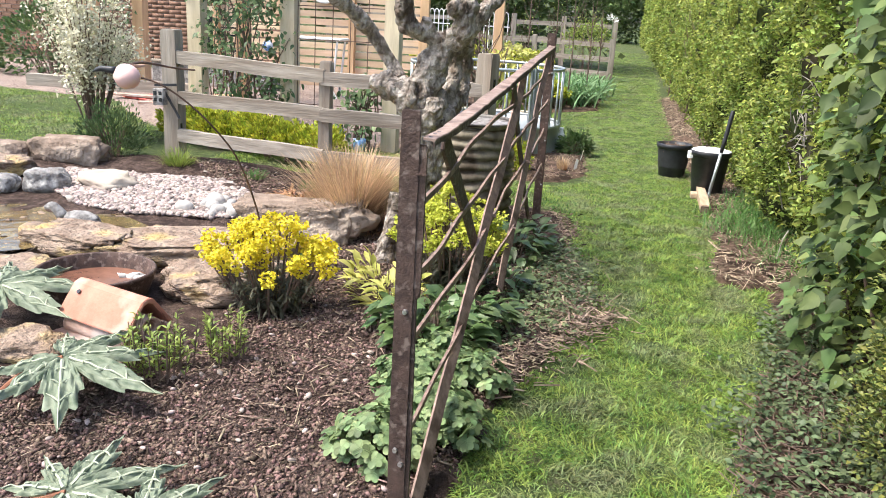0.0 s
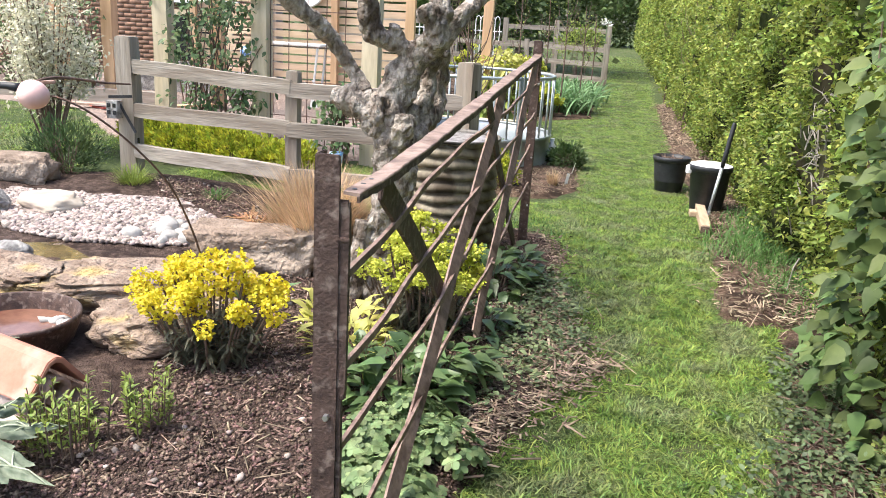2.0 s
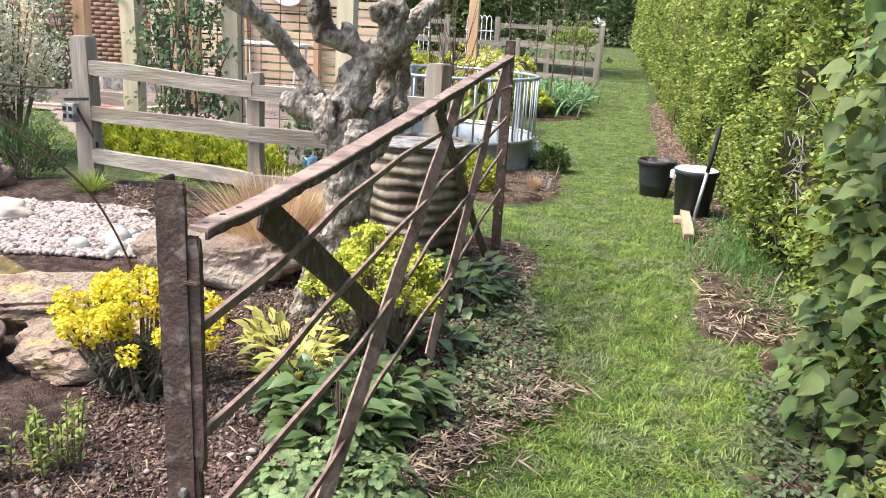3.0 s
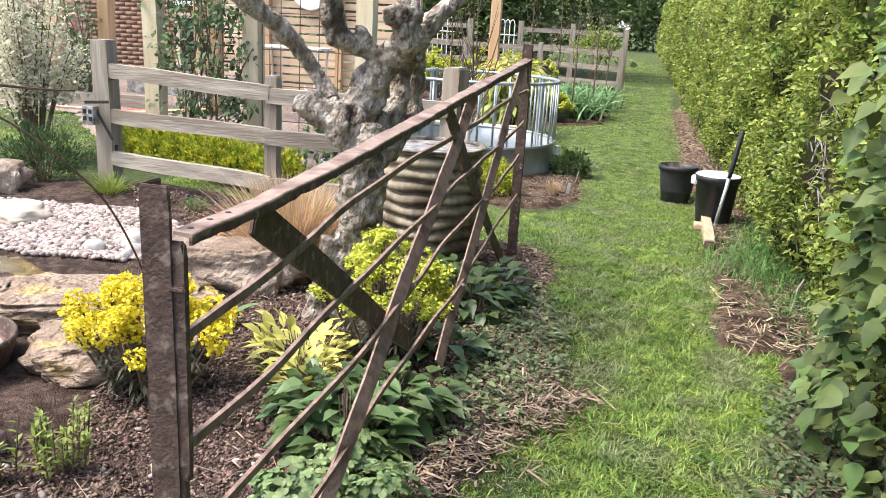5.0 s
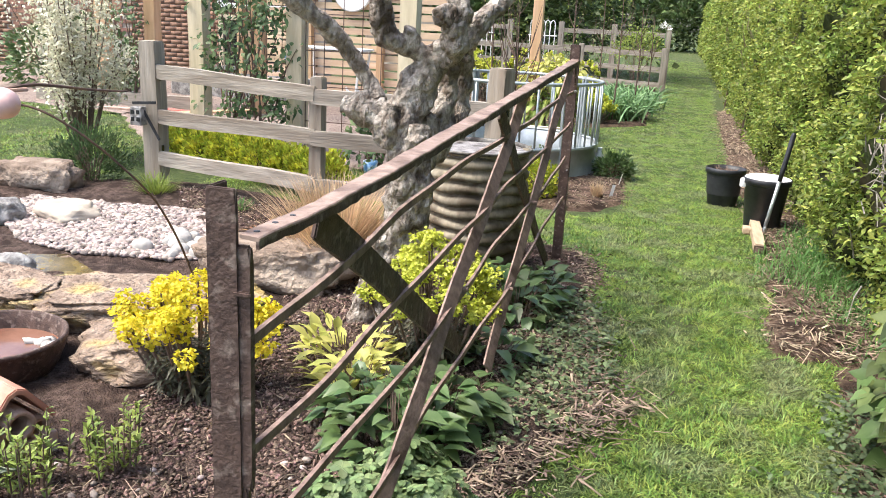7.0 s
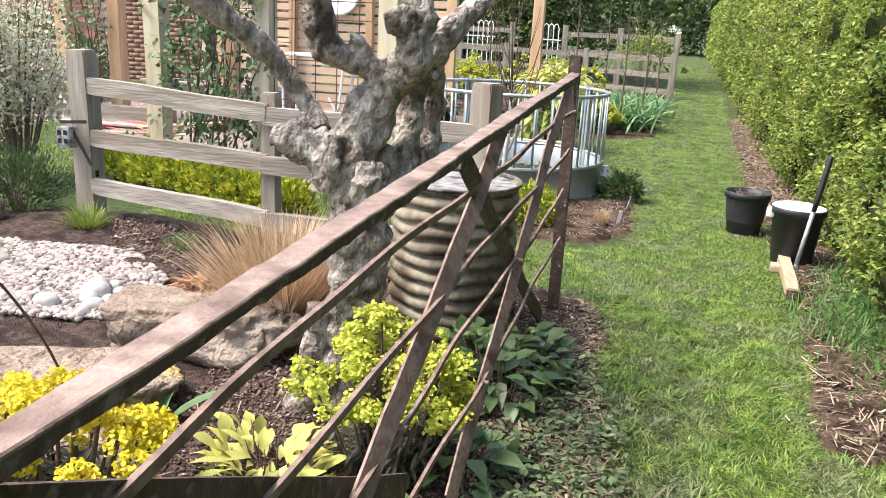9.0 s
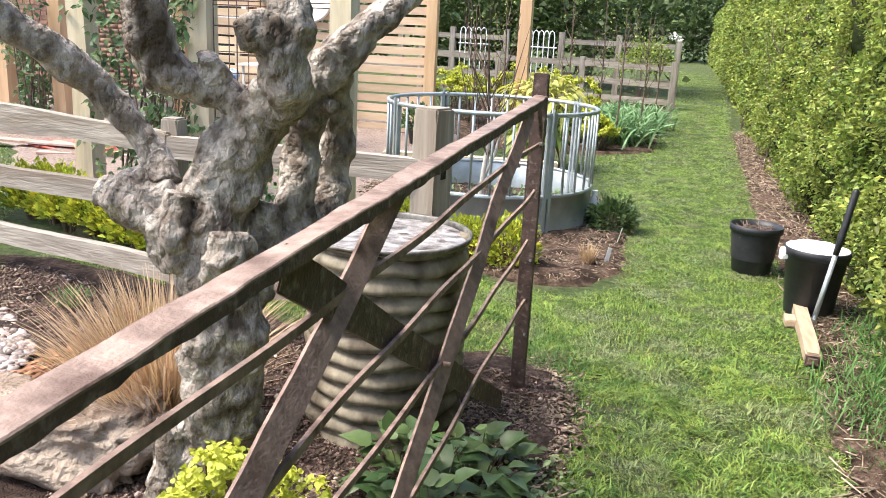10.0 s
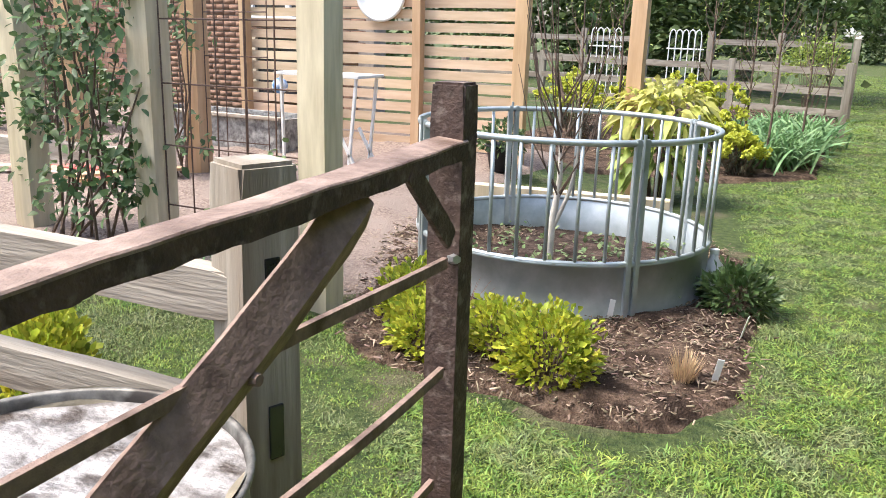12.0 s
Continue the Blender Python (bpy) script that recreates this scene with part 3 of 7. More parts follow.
patch("patio", PATIO, GRAVEL, "pale pinkish gravel yard under the pergola", "gravel", 0.03)

# ---- iron gate and its posts ----
GX = -0.44


def gate_top(y):
    return float(np.interp(y, (1.88, 2.05, 2.4, 2.7, 5.88), (1.167, 1.162, 1.167, 1.174, 1.279)))


def angle_iron(p0, p1, arm, thick, depth, cuts, wobble, seed):
    """An L-section bar whose ridge faces the path: two arms fall back from it, up and down."""
    p0, p1 = Vector(p0), Vector(p1)
    d = (p1 - p0).normalized()
    up = Vector((0, 0, 1))
    y = (up - d * up.dot(d)).normalized()
    x = Vector((1, 0, 0))
    prof = ((depth, 0.0), (0.0, arm), (-thick, arm - thick * 0.4), (depth - thick * 1.6, 0.0), (-thick, -arm + thick * 0.4), (0.0, -arm))
    bm = bmesh.new()
    rings = []
    for i in range(cuts + 1):
        u = i / cuts
        q = p0.lerp(p1, u)
        w = Vector((noise.noise(Vector((seed, u * 5, 0))), 0, 0)) * wobble + y * noise.noise(Vector((seed + 5, u * 4, 2))) * wobble
        nick = 1 + 0.16 * noise.noise(Vector((seed, u * 31, 7)))
        rings.append([bm.verts.new(q + w + x * a + y * (b * nick)) for a, b in prof])
    k = len(prof)
    for a, b in zip(rings, rings[1:]):
        for i in range(k):
            bm.faces.new((a[i], a[(i + 1) % k], b[(i + 1) % k], b[i]))
    bm.faces.new(rings[0][::-1])
    bm.faces.new(rings[-1])
    bmesh.ops.recalc_face_normals(bm, faces=bm.faces)
    return bm


def rail_z(y):
    return gate_top(y) + 0.005 * noise.noise(Vector((y * 2.3, 1.0, 4.0))) + 0.0022 * noise.noise(Vector((y * 9, 6.0, 4.0)))


def rail_bar(o, y0, y1, flange):
    """The top rail's flat strip, or the ragged flange hanging from its path edge."""
    bm = bmesh.new()
    rings, cuts = [], 150
    for i in range(cuts + 1):
        u = i / cuts
        y = y0 + (y1 - y0) * u
        z = rail_z(y)
        right = -0.394 - 0.022 * u + 0.004 * noise.noise(Vector((y * 3.1, 2.0, 0.0))) + 0.003 * noise.noise(Vector((y * 17, 2.0, 3.0)))
        left = right - 0.032 - 0.013 * min(1.0, u * 9) - 0.004 * noise.noise(Vector((y * 6, 9.0, 0.0)))
        drop = 0.018 + 0.013 * u + 0.008 * noise.noise(Vector((y * 8, 3.0, 3.0))) + 0.005 * noise.noise(Vector((y * 30, 3.0, 8.0)))
        tilt = 0.004 * noise.noise(Vector((y * 2.0, 7.0, 7.0)))
        if flange:
            prof = ((right - 0.0055, z - 0.0066 - tilt), (right - 0.0005, z - 0.0052 - tilt), (right - 0.0005, z - drop), (right - 0.0055, z - drop))
        else:
            prof = ((left, z + tilt), (right - 0.002, z - tilt), (right, z - 0.002 - tilt), (right, z - 0.005 - tilt), (right - 0.006, z - 0.0065 - tilt), (left, z - 0.006 + tilt))
        rings.append([bm.verts.new((a - o[0], y - o[1], b - o[2])) for a, b in prof])
    k = len(rings[0])
    for a, b in zip(rings, rings[1:]):
        for i in range(k):
            bm.faces.new((a[i], a[(i + 1) % k], b[(i + 1) % k], b[i]))
    bm.faces.new(rings[0][::-1])
    bm.faces.new(rings[-1])
    bmesh.ops.recalc_face_normals(bm, faces=bm.faces)
    return bm


def make_gate():
    g = thing("iron_gate", (GX, 1.9, 0), "long rusty brown iron field gate with crossing flat braces", "gate")

    def p(x, y, z):
        return (x - GX, y - 1.9, z)
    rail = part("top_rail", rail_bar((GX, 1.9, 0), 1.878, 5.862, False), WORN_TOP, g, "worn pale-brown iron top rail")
    # Darker than the flat: rust, plus the side's shade put into its colour.
    part("flange", rail_bar((GX, 1.9, 0), 1.878, 5.862, True), RUST, rail, "ragged rusty flange, darkened for its side's shade")
    for y, x in ((1.905, -0.413), (1.965, -0.415), (2.03, -0.418)):
        z = rail_z(y)
        part("bolt_hole", tube([p(x, y, z - 0.006), p(x, y, z + 0.0010)], [0.0050, 0.0050], 10), BLACK_PLASTIC, rail)
    # heel bar beside the near post, worn thin below
    part("heel_bar", beam(p(-0.4275, 1.893, 0.76), p(-0.4275, 1.893, 1.150), 0.024, 0.012, 0.004, 14, 0.003, 1.0, side=(0, 1, 0)), RUST, g)
    part("heel_bar", beam(p(-0.4295, 1.895, 0.05), p(-0.4295, 1.895, 0.775), 0.016, 0.012, 0.004, 20, 0.005, 1.6, side=(0, 1, 0)), RUST, g)
    part("heel_strap", beam(p(-0.4275, 1.886, 1.075), p(-0.4275, 1.886, 1.083), 0.028, 0.006, 0.002, side=(0, 1, 0)), RUST, g)
    # two long angle braces on the path side, two flat ones behind
    part("brace", angle_iron(p(-0.445, 2.06, 0.04), p(-0.444, 4.20, gate_top(4.20) - 0.040), 0.044, 0.007, 0.024, 40, 0.012, 7.7), RUST_TOP, g)
    part("brace", angle_iron(p(-0.440, 3.78, 0.16), p(-0.444, 5.59, gate_top(5.59) - 0.040), 0.044, 0.007, 0.024, 40, 0.012, 4.2), RUST_TOP, g)
    part("brace", beam(p(-0.428, 2.14, gate_top(2.14) - 0.030), p(-0.487, 3.50, 0.36), 0.010, 0.068, 0.003, 24, 0.006, 2.2), RUST, g)
    part("brace", beam(p(-0.436, 3.68, gate_top(3.68) - 0.030), p(-0.488, 5.70, 0.05), 0.010, 0.072, 0.003, 24, 0.006, 6.2), RUST, g)
    part("corner_stay", beam(p(-0.418, 5.68, gate_top(5.68) - 0.016), p(-0.425, 5.83, 1.125), 0.008, 0.034, 0.003, 10, 0.004, 6.9), RUST, g)
    rods = (((1.925, 0.985), (2.02, 1.000), (2.12, 0.998), (2.27, 1.016), (2.40, 1.020), (2.6, 1.044), (3.05, 1.058), (3.7, 1.062), (4.2, 1.068), (5.1, 1.087), (5.83, 1.09)),
            ((1.925, 0.812), (2.27, 0.798), (2.76, 0.82), (3.35, 0.845), (3.9, 0.872), (4.7, 0.868), (5.4, 0.892), (5.83, 0.908)),
            ((1.925, 0.632), (2.45, 0.611), (2.98, 0.622), (3.7, 0.66), (4.35, 0.668), (5.1, 0.684), (5.83, 0.702)),
            ((1.925, 0.375), (2.46, 0.385), (3.06, 0.396), (3.94, 0.39), (4.6, 0.42), (5.83, 0.452)))
    for k, row in enumerate(rods):
        n = 60
        ys = np.linspace(row[0][0], row[-1][0], n)
        zs = np.interp(ys, [q[0] for q in row], [q[1] for q in row])
        zs = np.convolve(np.pad(zs, 2, "edge"), (0.1, 0.2, 0.4, 0.2, 0.1), "valid")
        bm = bmesh.new()
        rings = []
        for y, z in zip(ys, zs):
            dx = 0.006 * math.sin(y * 3.3 + k * 2.1) + 0.003 * math.sin(y * 9 + k)
            rings.append([bm.verts.new(p(-0.438 + dx + a * 0.0045, y, z + b * 0.0085)) for a, b in ((-1, -1), (1, -1), (1, 1), (-1, 1))])
        for a, b in zip(rings, rings[1:]):
            for i in range(4):
                bm.faces.new((a[i], a[(i + 1) % 4], b[(i + 1) % 4], b[i]))
        bm.faces.new(rings[0][::-1])
        bm.faces.new(rings[-1])
        part("rod", bm, RUST_TOP, g, "bent thin iron rail")
    for y, z in ((3.26, 0.66), (4.58, 0.672), (4.1, 0.40), (5.36, 1.08)):
        part("rivet", tube([p(-0.432, y, z), p(-0.412, y, z)], [0.009, 0.007], 8), RUST_TOP, g)

    near = thing("gate_post", (-0.457, 1.905, 0), "rusty angle-iron gate post with bright bolts, soil at its foot", "gate post", "gate posts")
    part("web", beam((0.0, -0.018, -0.1), (0.0, -0.018, 1.231), 0.047, 0.007, 0.002, 30, 0.003, 5.5, side=(0, 1, 0)), RUST, near)
    part("web", beam((-0.0205, 0.008, -0.1), (-0.0205, 0.008, 1.232), 0.006, 0.044, 0.002, 30, 0.003, 5.5, side=(0, 1, 0)), RUST, near)
    for x, z in ((0.006, 0.724), (-0.004, 0.33), (0.012, 0.29)):
        part("bolt", tube([(x, -0.020, z), (x, -0.030, z)], [0.0075, 0.0065], 6), BOLT, near, "bright hexagonal bolt head")
    far = thing("gate_post", (-0.447, 5.875, 0), "dark iron gate post standing in mulch", "gate post", "gate posts")
    part("shaft", beam((0, 0, -0.1), (0, 0, 1.362), 0.056, 0.050, 0.004, 24, 0.003, 2.5, side=(0, 1, 0)), RUST, far, "dark brown iron shaft")
    part("bolt", tube([(0.012, -0.02, 1.09), (0.034, -0.046, 1.098)], [0.009, 0.007], 6), BOLT, far, "bright bolt end")
    for z in (0.3, 0.62):
        part("bolt", tube([(0.016, -0.022, z), (0.016, -0.032, z)], [0.007, 0.006], 6), BOLT, far, "bright bolt end")


make_gate()

# ---- post and rail fence ----
FENCE = ((-3.42, 6.02, 1.215, 0.125), (-2.09, 5.88, 1.065, 0.085), (-0.89, 5.93, 1.195, 0.12))


def make_fence():
    f = thing("post_and_rail_fence", (-3.42, 6.02, 0), "weathered grey oak post and rail fence with three rails", "fence")
    o = Vector((-3.42, 6.02, 0))
    for k, (x, y, top, w) in enumerate(FENCE):
        turned = Vector((0.35, 0.937, 0)) if k == 2 else Vector((0, 1, 0))
        bm = beam(Vector((x, y, gz(x, y) - 0.2)) - o, Vector((x, y, top)) - o, w, w, 0.008, 16, 0.006, k * 3.3 + 1, side=turned)
        ps = part("post", bm, WOOD_GREY, f)
        if k == 0:
            for z in (0.45, 0.71, 0.98):
                part("mortise", block((0.006, 0.030, 0.075), Vector((x + w / 2 + 0.001, y - 0.012, z)) - o, 0.0025), DARK, ps, "dark mortise slot")
        if k == 2:
            face = Vector((0.937, -0.35, 0)) * (w / 2 + 0.001)
            for z in (0.36, 0.66, 0.96):
                part("mortise", block((0.006, 0.032, 0.115), Vector((x, y, z)) + face - o, 0.0025, pose(0, 0, 0, 0, 0, -20.5)), DARK, ps, "dark mortise slot")
    for z0, z1, z2 in ((1.01, 0.955, 0.93), (0.70, 0.68, 0.66), (0.40, 0.36, 0.34)):
        part("rail", beam(Vector((-3.37, 5.99, z0)) - o, Vector((-2.08, 5.83, z1)) - o, 0.05, 0.10, 0.008, 20, 0.012, z0 * 7), WOOD_RAIL, f)
        part("rail", beam(Vector((-2.12, 5.83, z1 - 0.01)) - o, Vector((-0.90, 5.90, z2)) - o, 0.05, 0.10, 0.008, 20, 0.012, z0 * 9), WOOD_RAIL, f)
    # box and strap on the big post
    bx = thing("trail_camera", (-3.47, 5.93, 0.70), "small dark mottled box strapped to the fence post", "box")
    part("case", block((0.09, 0.07, 0.13), (0, -0.03, 0), 0.008), STONE_GREY, bx)
    for dx, dz in ((-0.022, 0.03), (0.022, 0.03), (-0.022, -0.02), (0.022, -0.02)):
        part("window", block((0.026, 0.006, 0.03), (dx, -0.067, dz), 0.003), DARK, bx)
    part("strap", beam((0.03, -0.02, 0.05), (0.16, -0.025, -0.16), 0.008, 0.02, 0.002), BLACK_PLASTIC, bx)
    part("strap", beam((-0.05, -0.02, 0.085), (0.14, -0.02, 0.10), 0.008, 0.02, 0.002), BLACK_PLASTIC, bx)


make_fence()

# ---- corrugated tank ----


def make_tank():
    t = thing("corrugated_tank", (-0.90, 5.44, 0), "dull corrugated steel water butt with a blotched, sky-pale lid", "water tank")
    R, H, n = 0.305, 0.778, 11
    prof = [(R - 0.02, -0.02)]
    for i in range(n * 8 + 1):
        u = i / (n * 8)
        w = math.sin(math.pi * ((u * n) % 1.0) ** 0.65) if i % 8 else 0.0
        prof.append((R - 0.036 + 0.036 * w ** 0.7, 0.0 + u * (H - 0.03)))
    prof += [(R - 0.006, H - 0.02), (R, H)]
    bm = lathe(prof, 72)
    for v in bm.verts:
        a = math.atan2(v.co.y, v.co.x)
        v.co.z += 0.006 * math.sin(a * 3 + v.co.z * 9) + 0.004 * math.sin(a * 7 + v.co.z * 23)
        s = 1 + 0.008 * math.sin(a * 2 + 1 + v.co.z * 4)
        v.co.x, v.co.y = v.co.x * s, v.co.y * s
    part("wall", bm, CORR, t, smooth=True)
    rim = lathe([(R - 0.006, H - 0.012), (R + 0.006, H - 0.008), (R + 0.008, H + 0.003), (R + 0.002, H + 0.007), (R - 0.006, H + 0.002), (R - 0.008, H - 0.03)], 72)
    part("rim", rim, RIM_STEEL, t, "dark rolled steel rim with pale worn edge", True)
    bm = bmesh.new()
    bmesh.ops.create_grid(bm, x_segments=40, y_segments=40, size=R)
    for v in bm.verts:
        d = max(abs(v.co.x), abs(v.co.y))
        r = math.hypot(v.co.x, v.co.y)
        if r > 1e-6:
            v.co.x, v.co.y = v.co.x * d / r * 0.985, v.co.y * d / r * 0.985
        v.co.z = H - 0.018 + 0.004 * noise.noise(v.co * 9)
    part("lid", bm, LID_SKY_TONE, t, "blotched grey lid, paled for the sky's reflection", True)


make_tank()

# ---- galvanised ring feeder ----


def make_ring():
    r = thing("ring_feeder", (-1.41, 9.37, 0), "round galvanised steel ring feeder used as a planter", "ring feeder")
    R = 0.865
    part("skirt", lathe([(R, -0.02), (R, 0.012), (R + 0.008, 0.02), (R, 0.03), (R, 0.29), (R + 0.012, 0.295), (R + 0.014, 0.312), (R + 0.002, 0.318), (R - 0.008, 0.31), (R - 0.010, 0.02), (R - 0.010, -0.02)], 96), ZINC, r, "curved galvanised sheet skirt", True)
    for z, rad in ((0.925, 0.017), (0.312, 0.015)):
        part("hoop", tube([(R * math.cos(math.tau * k / 64), R * math.sin(math.tau * k / 64), z) for k in range(65)], [rad] * 65, 8, close=False), ZINC, r, "", True)
    for k in range(36):
        a = math.tau * (k + 0.35) / 36
        if k % 9 == 4:
            continue
        part("bar", tube([(R * math.cos(a), R * math.sin(a), 0.30), (R * math.cos(a), R * math.sin(a), 0.925)], [0.0105, 0.0105], 8), ZINC, r, "", True)
    for k in range(4):
        a = math.tau * (k * 9 + 4.35) / 36
        for s in (-0.027, 0.027):
            b = a + s
            part("panel_post", beam((R * math.cos(b), R * math.sin(b), 0.0), (R * math.cos(b), R * math.sin(b), 0.945), 0.03, 0.035, 0.004, side=(math.cos(b), math.sin(b), 0)), ZINC, r)
        part("joining_pin", tube([((R + 0.022) * math.cos(a), (R + 0.022) * math.sin(a), 0.80), ((R + 0.022) * math.cos(a), (R + 0.022) * math.sin(a), 0.97)], [0.009, 0.009], 8), ZINC, r)
    bm = lathe([(0.001, 0.10), (0.4, 0.105), (0.845, 0.09)], 40)
    for v in bm.verts:
        v.co.z += 0.03 * noise.noise(v.co * 5)
    part("soil_fill", bm, SOIL, r, "dark soil inside the ring", True)


make_ring()

# ---- pots, stick and timber at the lawn's edge ----


def make_pots():
    p = thing("plant_pot", (0.674, 8.45, 0.0), "black plastic plant pot filled with brown cut stalks", "plant pot")
    part("body", lathe([(0.001, 0.0), (0.118, 0.0), (0.125, 0.008), (0.158, 0.285), (0.172, 0.287), (0.174, 0.33), (0.166, 0.333), (0.160, 0.28), (0.14, 0.1)], 48), BLACK_PLASTIC, p, "", True)
    part("compost", lathe([(0.001, 0.275), (0.158, 0.27)], 32), SOIL, p)
    q = rng.uniform(-0.10, 0.10, (150, 2))
    v, f = slivers(np.stack([q[:, 0], q[:, 1], np.full(150, 0.295)], 1), rng.uniform(0.04, 0.12, 150), rng.uniform(0.004, 0.01, 150), 0.7)
    tagged(fast_mesh("stalks", v, f, TWIG, p), kind="stuff")
    b = thing("bucket", (0.93, 7.61, 0.0), "black bucket heaped with white powder, spilling at its lip", "bucket")
    part("body", lathe([(0.001, 0.0), (0.125, 0.0), (0.13, 0.01), (0.165, 0.36), (0.178, 0.363), (0.18, 0.405), (0.172, 0.408), (0.164, 0.35)], 48), BLACK_PLASTIC, b, "", True)
    bm = lathe([(0.001, 0.425), (0.07, 0.425), (0.13, 0.418), (0.168, 0.408), (0.176, 0.402), (0.17, 0.38)], 40)
    for v in bm.verts:
        v.co.z += 0.012 * noise.noise(v.co * 16)
    part("white_fill", bm, WHITE_PLASTIC, b, "heaped white powder", True)
    part("spout_lump", rock((0.06, 0.05, 0.07), 4, sub=2), WHITE_PLASTIC, b).location = (-0.175, -0.02, 0.33)
    s = thing("garden_tool", (0.93, 7.42, 0.0), "long tool with black grip and grey metal shaft", "garden tool")
    part("shaft", tube([(0.0, -0.03, 0.02), (0.06, 0.0, 0.42)], [0.014, 0.014], 12), ZINC, s, "", True)
    part("grip", tube([(0.06, 0.0, 0.42), (0.075, 0.01, 0.52), (0.11, 0.03, 0.77), (0.112, 0.03, 0.785)], [0.016, 0.019, 0.019, 0.012], 12), BLACK_PLASTIC, s, "black ribbed grip", True)
    part("foot", tube([(-0.002, -0.034, 0.0), (0.004, -0.03, 0.05)], [0.022, 0.02], 12), BOLT, s)
    w = thing("timber_offcut", (0.86, 7.2, 0.03), "pale sawn timber offcut lying on the grass", "timber")
    part("plank", beam((0.02, 0.5, 0.03), (-0.02, -0.46, 0.02), 0.072, 0.055, 0.010, 10, 0.008, 1.1), OLD_TIMBER, w)
    part("charred_end", beam((-0.02, -0.46, 0.02), (-0.022, -0.505, 0.02), 0.068, 0.052, 0.012, 4, 0.006, 1.1), TWIG, w, "dark rotten end")
    w2 = thing("timber_block", (0.80, 7.32, 0.03), "short pale sawn wood block on the grass", "timber")
    part("block", block((0.06, 0.11, 0.05), (0, 0, 0.015), 0.012, None, 0.006), OLD_TIMBER, w2)


make_pots()

# ---- tree ----


def make_tree():
    t = thing("gnarled_tree", (-0.97, 4.5, 0.03), "old gnarled pale tree with burred trunk and cut limbs", "tree")
    o = Vector((-0.97, 4.5, 0.03))

    def limb(name, pts, rad, seg=20, lump=0.5, label=""):
        part(name, tube([Vector(q) - o for q in pts], rad, seg + 18, lump, 12.0, 14), BARK, t, label, True)
    # the main trunk, thick below and waisted under the burrs
    limb("trunk", [(-1.06, 4.47, -0.1), (-1.06, 4.47, 0.15), (-1.05, 4.47, 0.35), (-1.01, 4.47, 0.55), (-1.0, 4.46, 0.75), (-1.03, 4.46, 0.92), (-1.03, 4.48, 1.04), (-0.99, 4.51, 1.16), (-0.93, 4.52, 1.27), (-0.88, 4.52, 1.34)],
         [0.125, 0.10, 0.095, 0.105, 0.11, 0.09, 0.088, 0.082, 0.07, 0.06], 44, 0.42)
    limb("root_flare", [(-1.12, 4.42, 0.45), (-1.16, 4.38, 0.2), (-1.19, 4.36, -0.05)], [0.05, 0.055, 0.06], 14, 0.5)
    limb("burr", [(-1.04, 4.46, 0.99), (-1.14, 4.42, 1.03), (-1.23, 4.41, 1.06), (-1.31, 4.41, 1.07)], [0.0783, 0.074, 0.0653, 0.0391], 24, 0.8, "knobbly burr")
    limb("burr", [(-1.08, 4.39, 0.90), (-1.09, 4.38, 1.0), (-1.07, 4.39, 1.09)], [0.04, 0.06, 0.035], 18, 0.6, "knobbly burr")
    limb("burr", [(-0.97, 4.40, 0.86), (-0.94, 4.39, 0.93), (-0.95, 4.41, 1.0)], [0.04, 0.06, 0.035], 18, 0.9, "knobbly burr")
    # the long limb over the fence
    limb("limb", [(-1.16, 4.46, 1.09), (-1.22, 4.49, 1.17), (-1.28, 4.46, 1.27), (-1.34, 4.40, 1.36), (-1.40, 4.30, 1.45), (-1.48, 4.20, 1.53), (-1.70, 4.1, 1.66)], [0.0435, 0.0365, 0.0374, 0.04, 0.0418, 0.0435, 0.0391], 18, 0.4)
    # the kneed limb and its cut upper part
    limb("limb", [(-0.93, 4.52, 1.27), (-1.0, 4.49, 1.33), (-1.06, 4.44, 1.36), (-1.11, 4.39, 1.40), (-1.13, 4.37, 1.50), (-1.13, 4.36, 1.80)], [0.0522, 0.0418, 0.0452, 0.0557, 0.0522, 0.0478], 20, 0.5)
    limb("burr", [(-1.03, 4.46, 1.37), (-1.02, 4.44, 1.42)], [0.045, 0.025], 14, 0.8, "knobbly burr")
    # the middle limb with its knob
    limb("limb", [(-0.88, 4.51, 1.31), (-0.82, 4.45, 1.36), (-0.80, 4.42, 1.43), (-0.79, 4.44, 1.52), (-0.83, 4.46, 1.60), (-0.84, 4.46, 1.82)], [0.0653, 0.0566, 0.0539, 0.0505, 0.0478, 0.0435], 20, 0.6)
    limb("burr", [(-0.80, 4.41, 1.47), (-0.845, 4.37, 1.485), (-0.885, 4.35, 1.475)], [0.045, 0.042, 0.03], 16, 0.6, "knobbly burr")
    # two stems at the back, grown together above and joined to the trunk below
    limb("limb", [(-0.99, 4.53, 0.80), (-0.94, 4.62, 0.88), (-0.915, 4.68, 0.94), (-0.91, 4.70, 1.04), (-0.915, 4.74, 1.2), (-0.87, 4.73, 1.32), (-0.82, 4.71, 1.40), (-0.75, 4.76, 1.49), (-0.69, 4.84, 1.56), (-0.62, 4.9, 1.66)],
         [0.085, 0.064, 0.055, 0.05, 0.05, 0.053, 0.055, 0.046, 0.041, 0.037], 22, 0.5)
    limb("limb", [(-0.95, 4.62, 0.84), (-0.925, 4.76, 0.92), (-0.90, 4.87, 1.0), (-0.89, 4.90, 1.08), (-0.875, 4.91, 1.19), (-0.87, 4.86, 1.31), (-0.83, 4.77, 1.39)], [0.066, 0.06, 0.056, 0.052, 0.05, 0.045, 0.04], 20, 0.55)
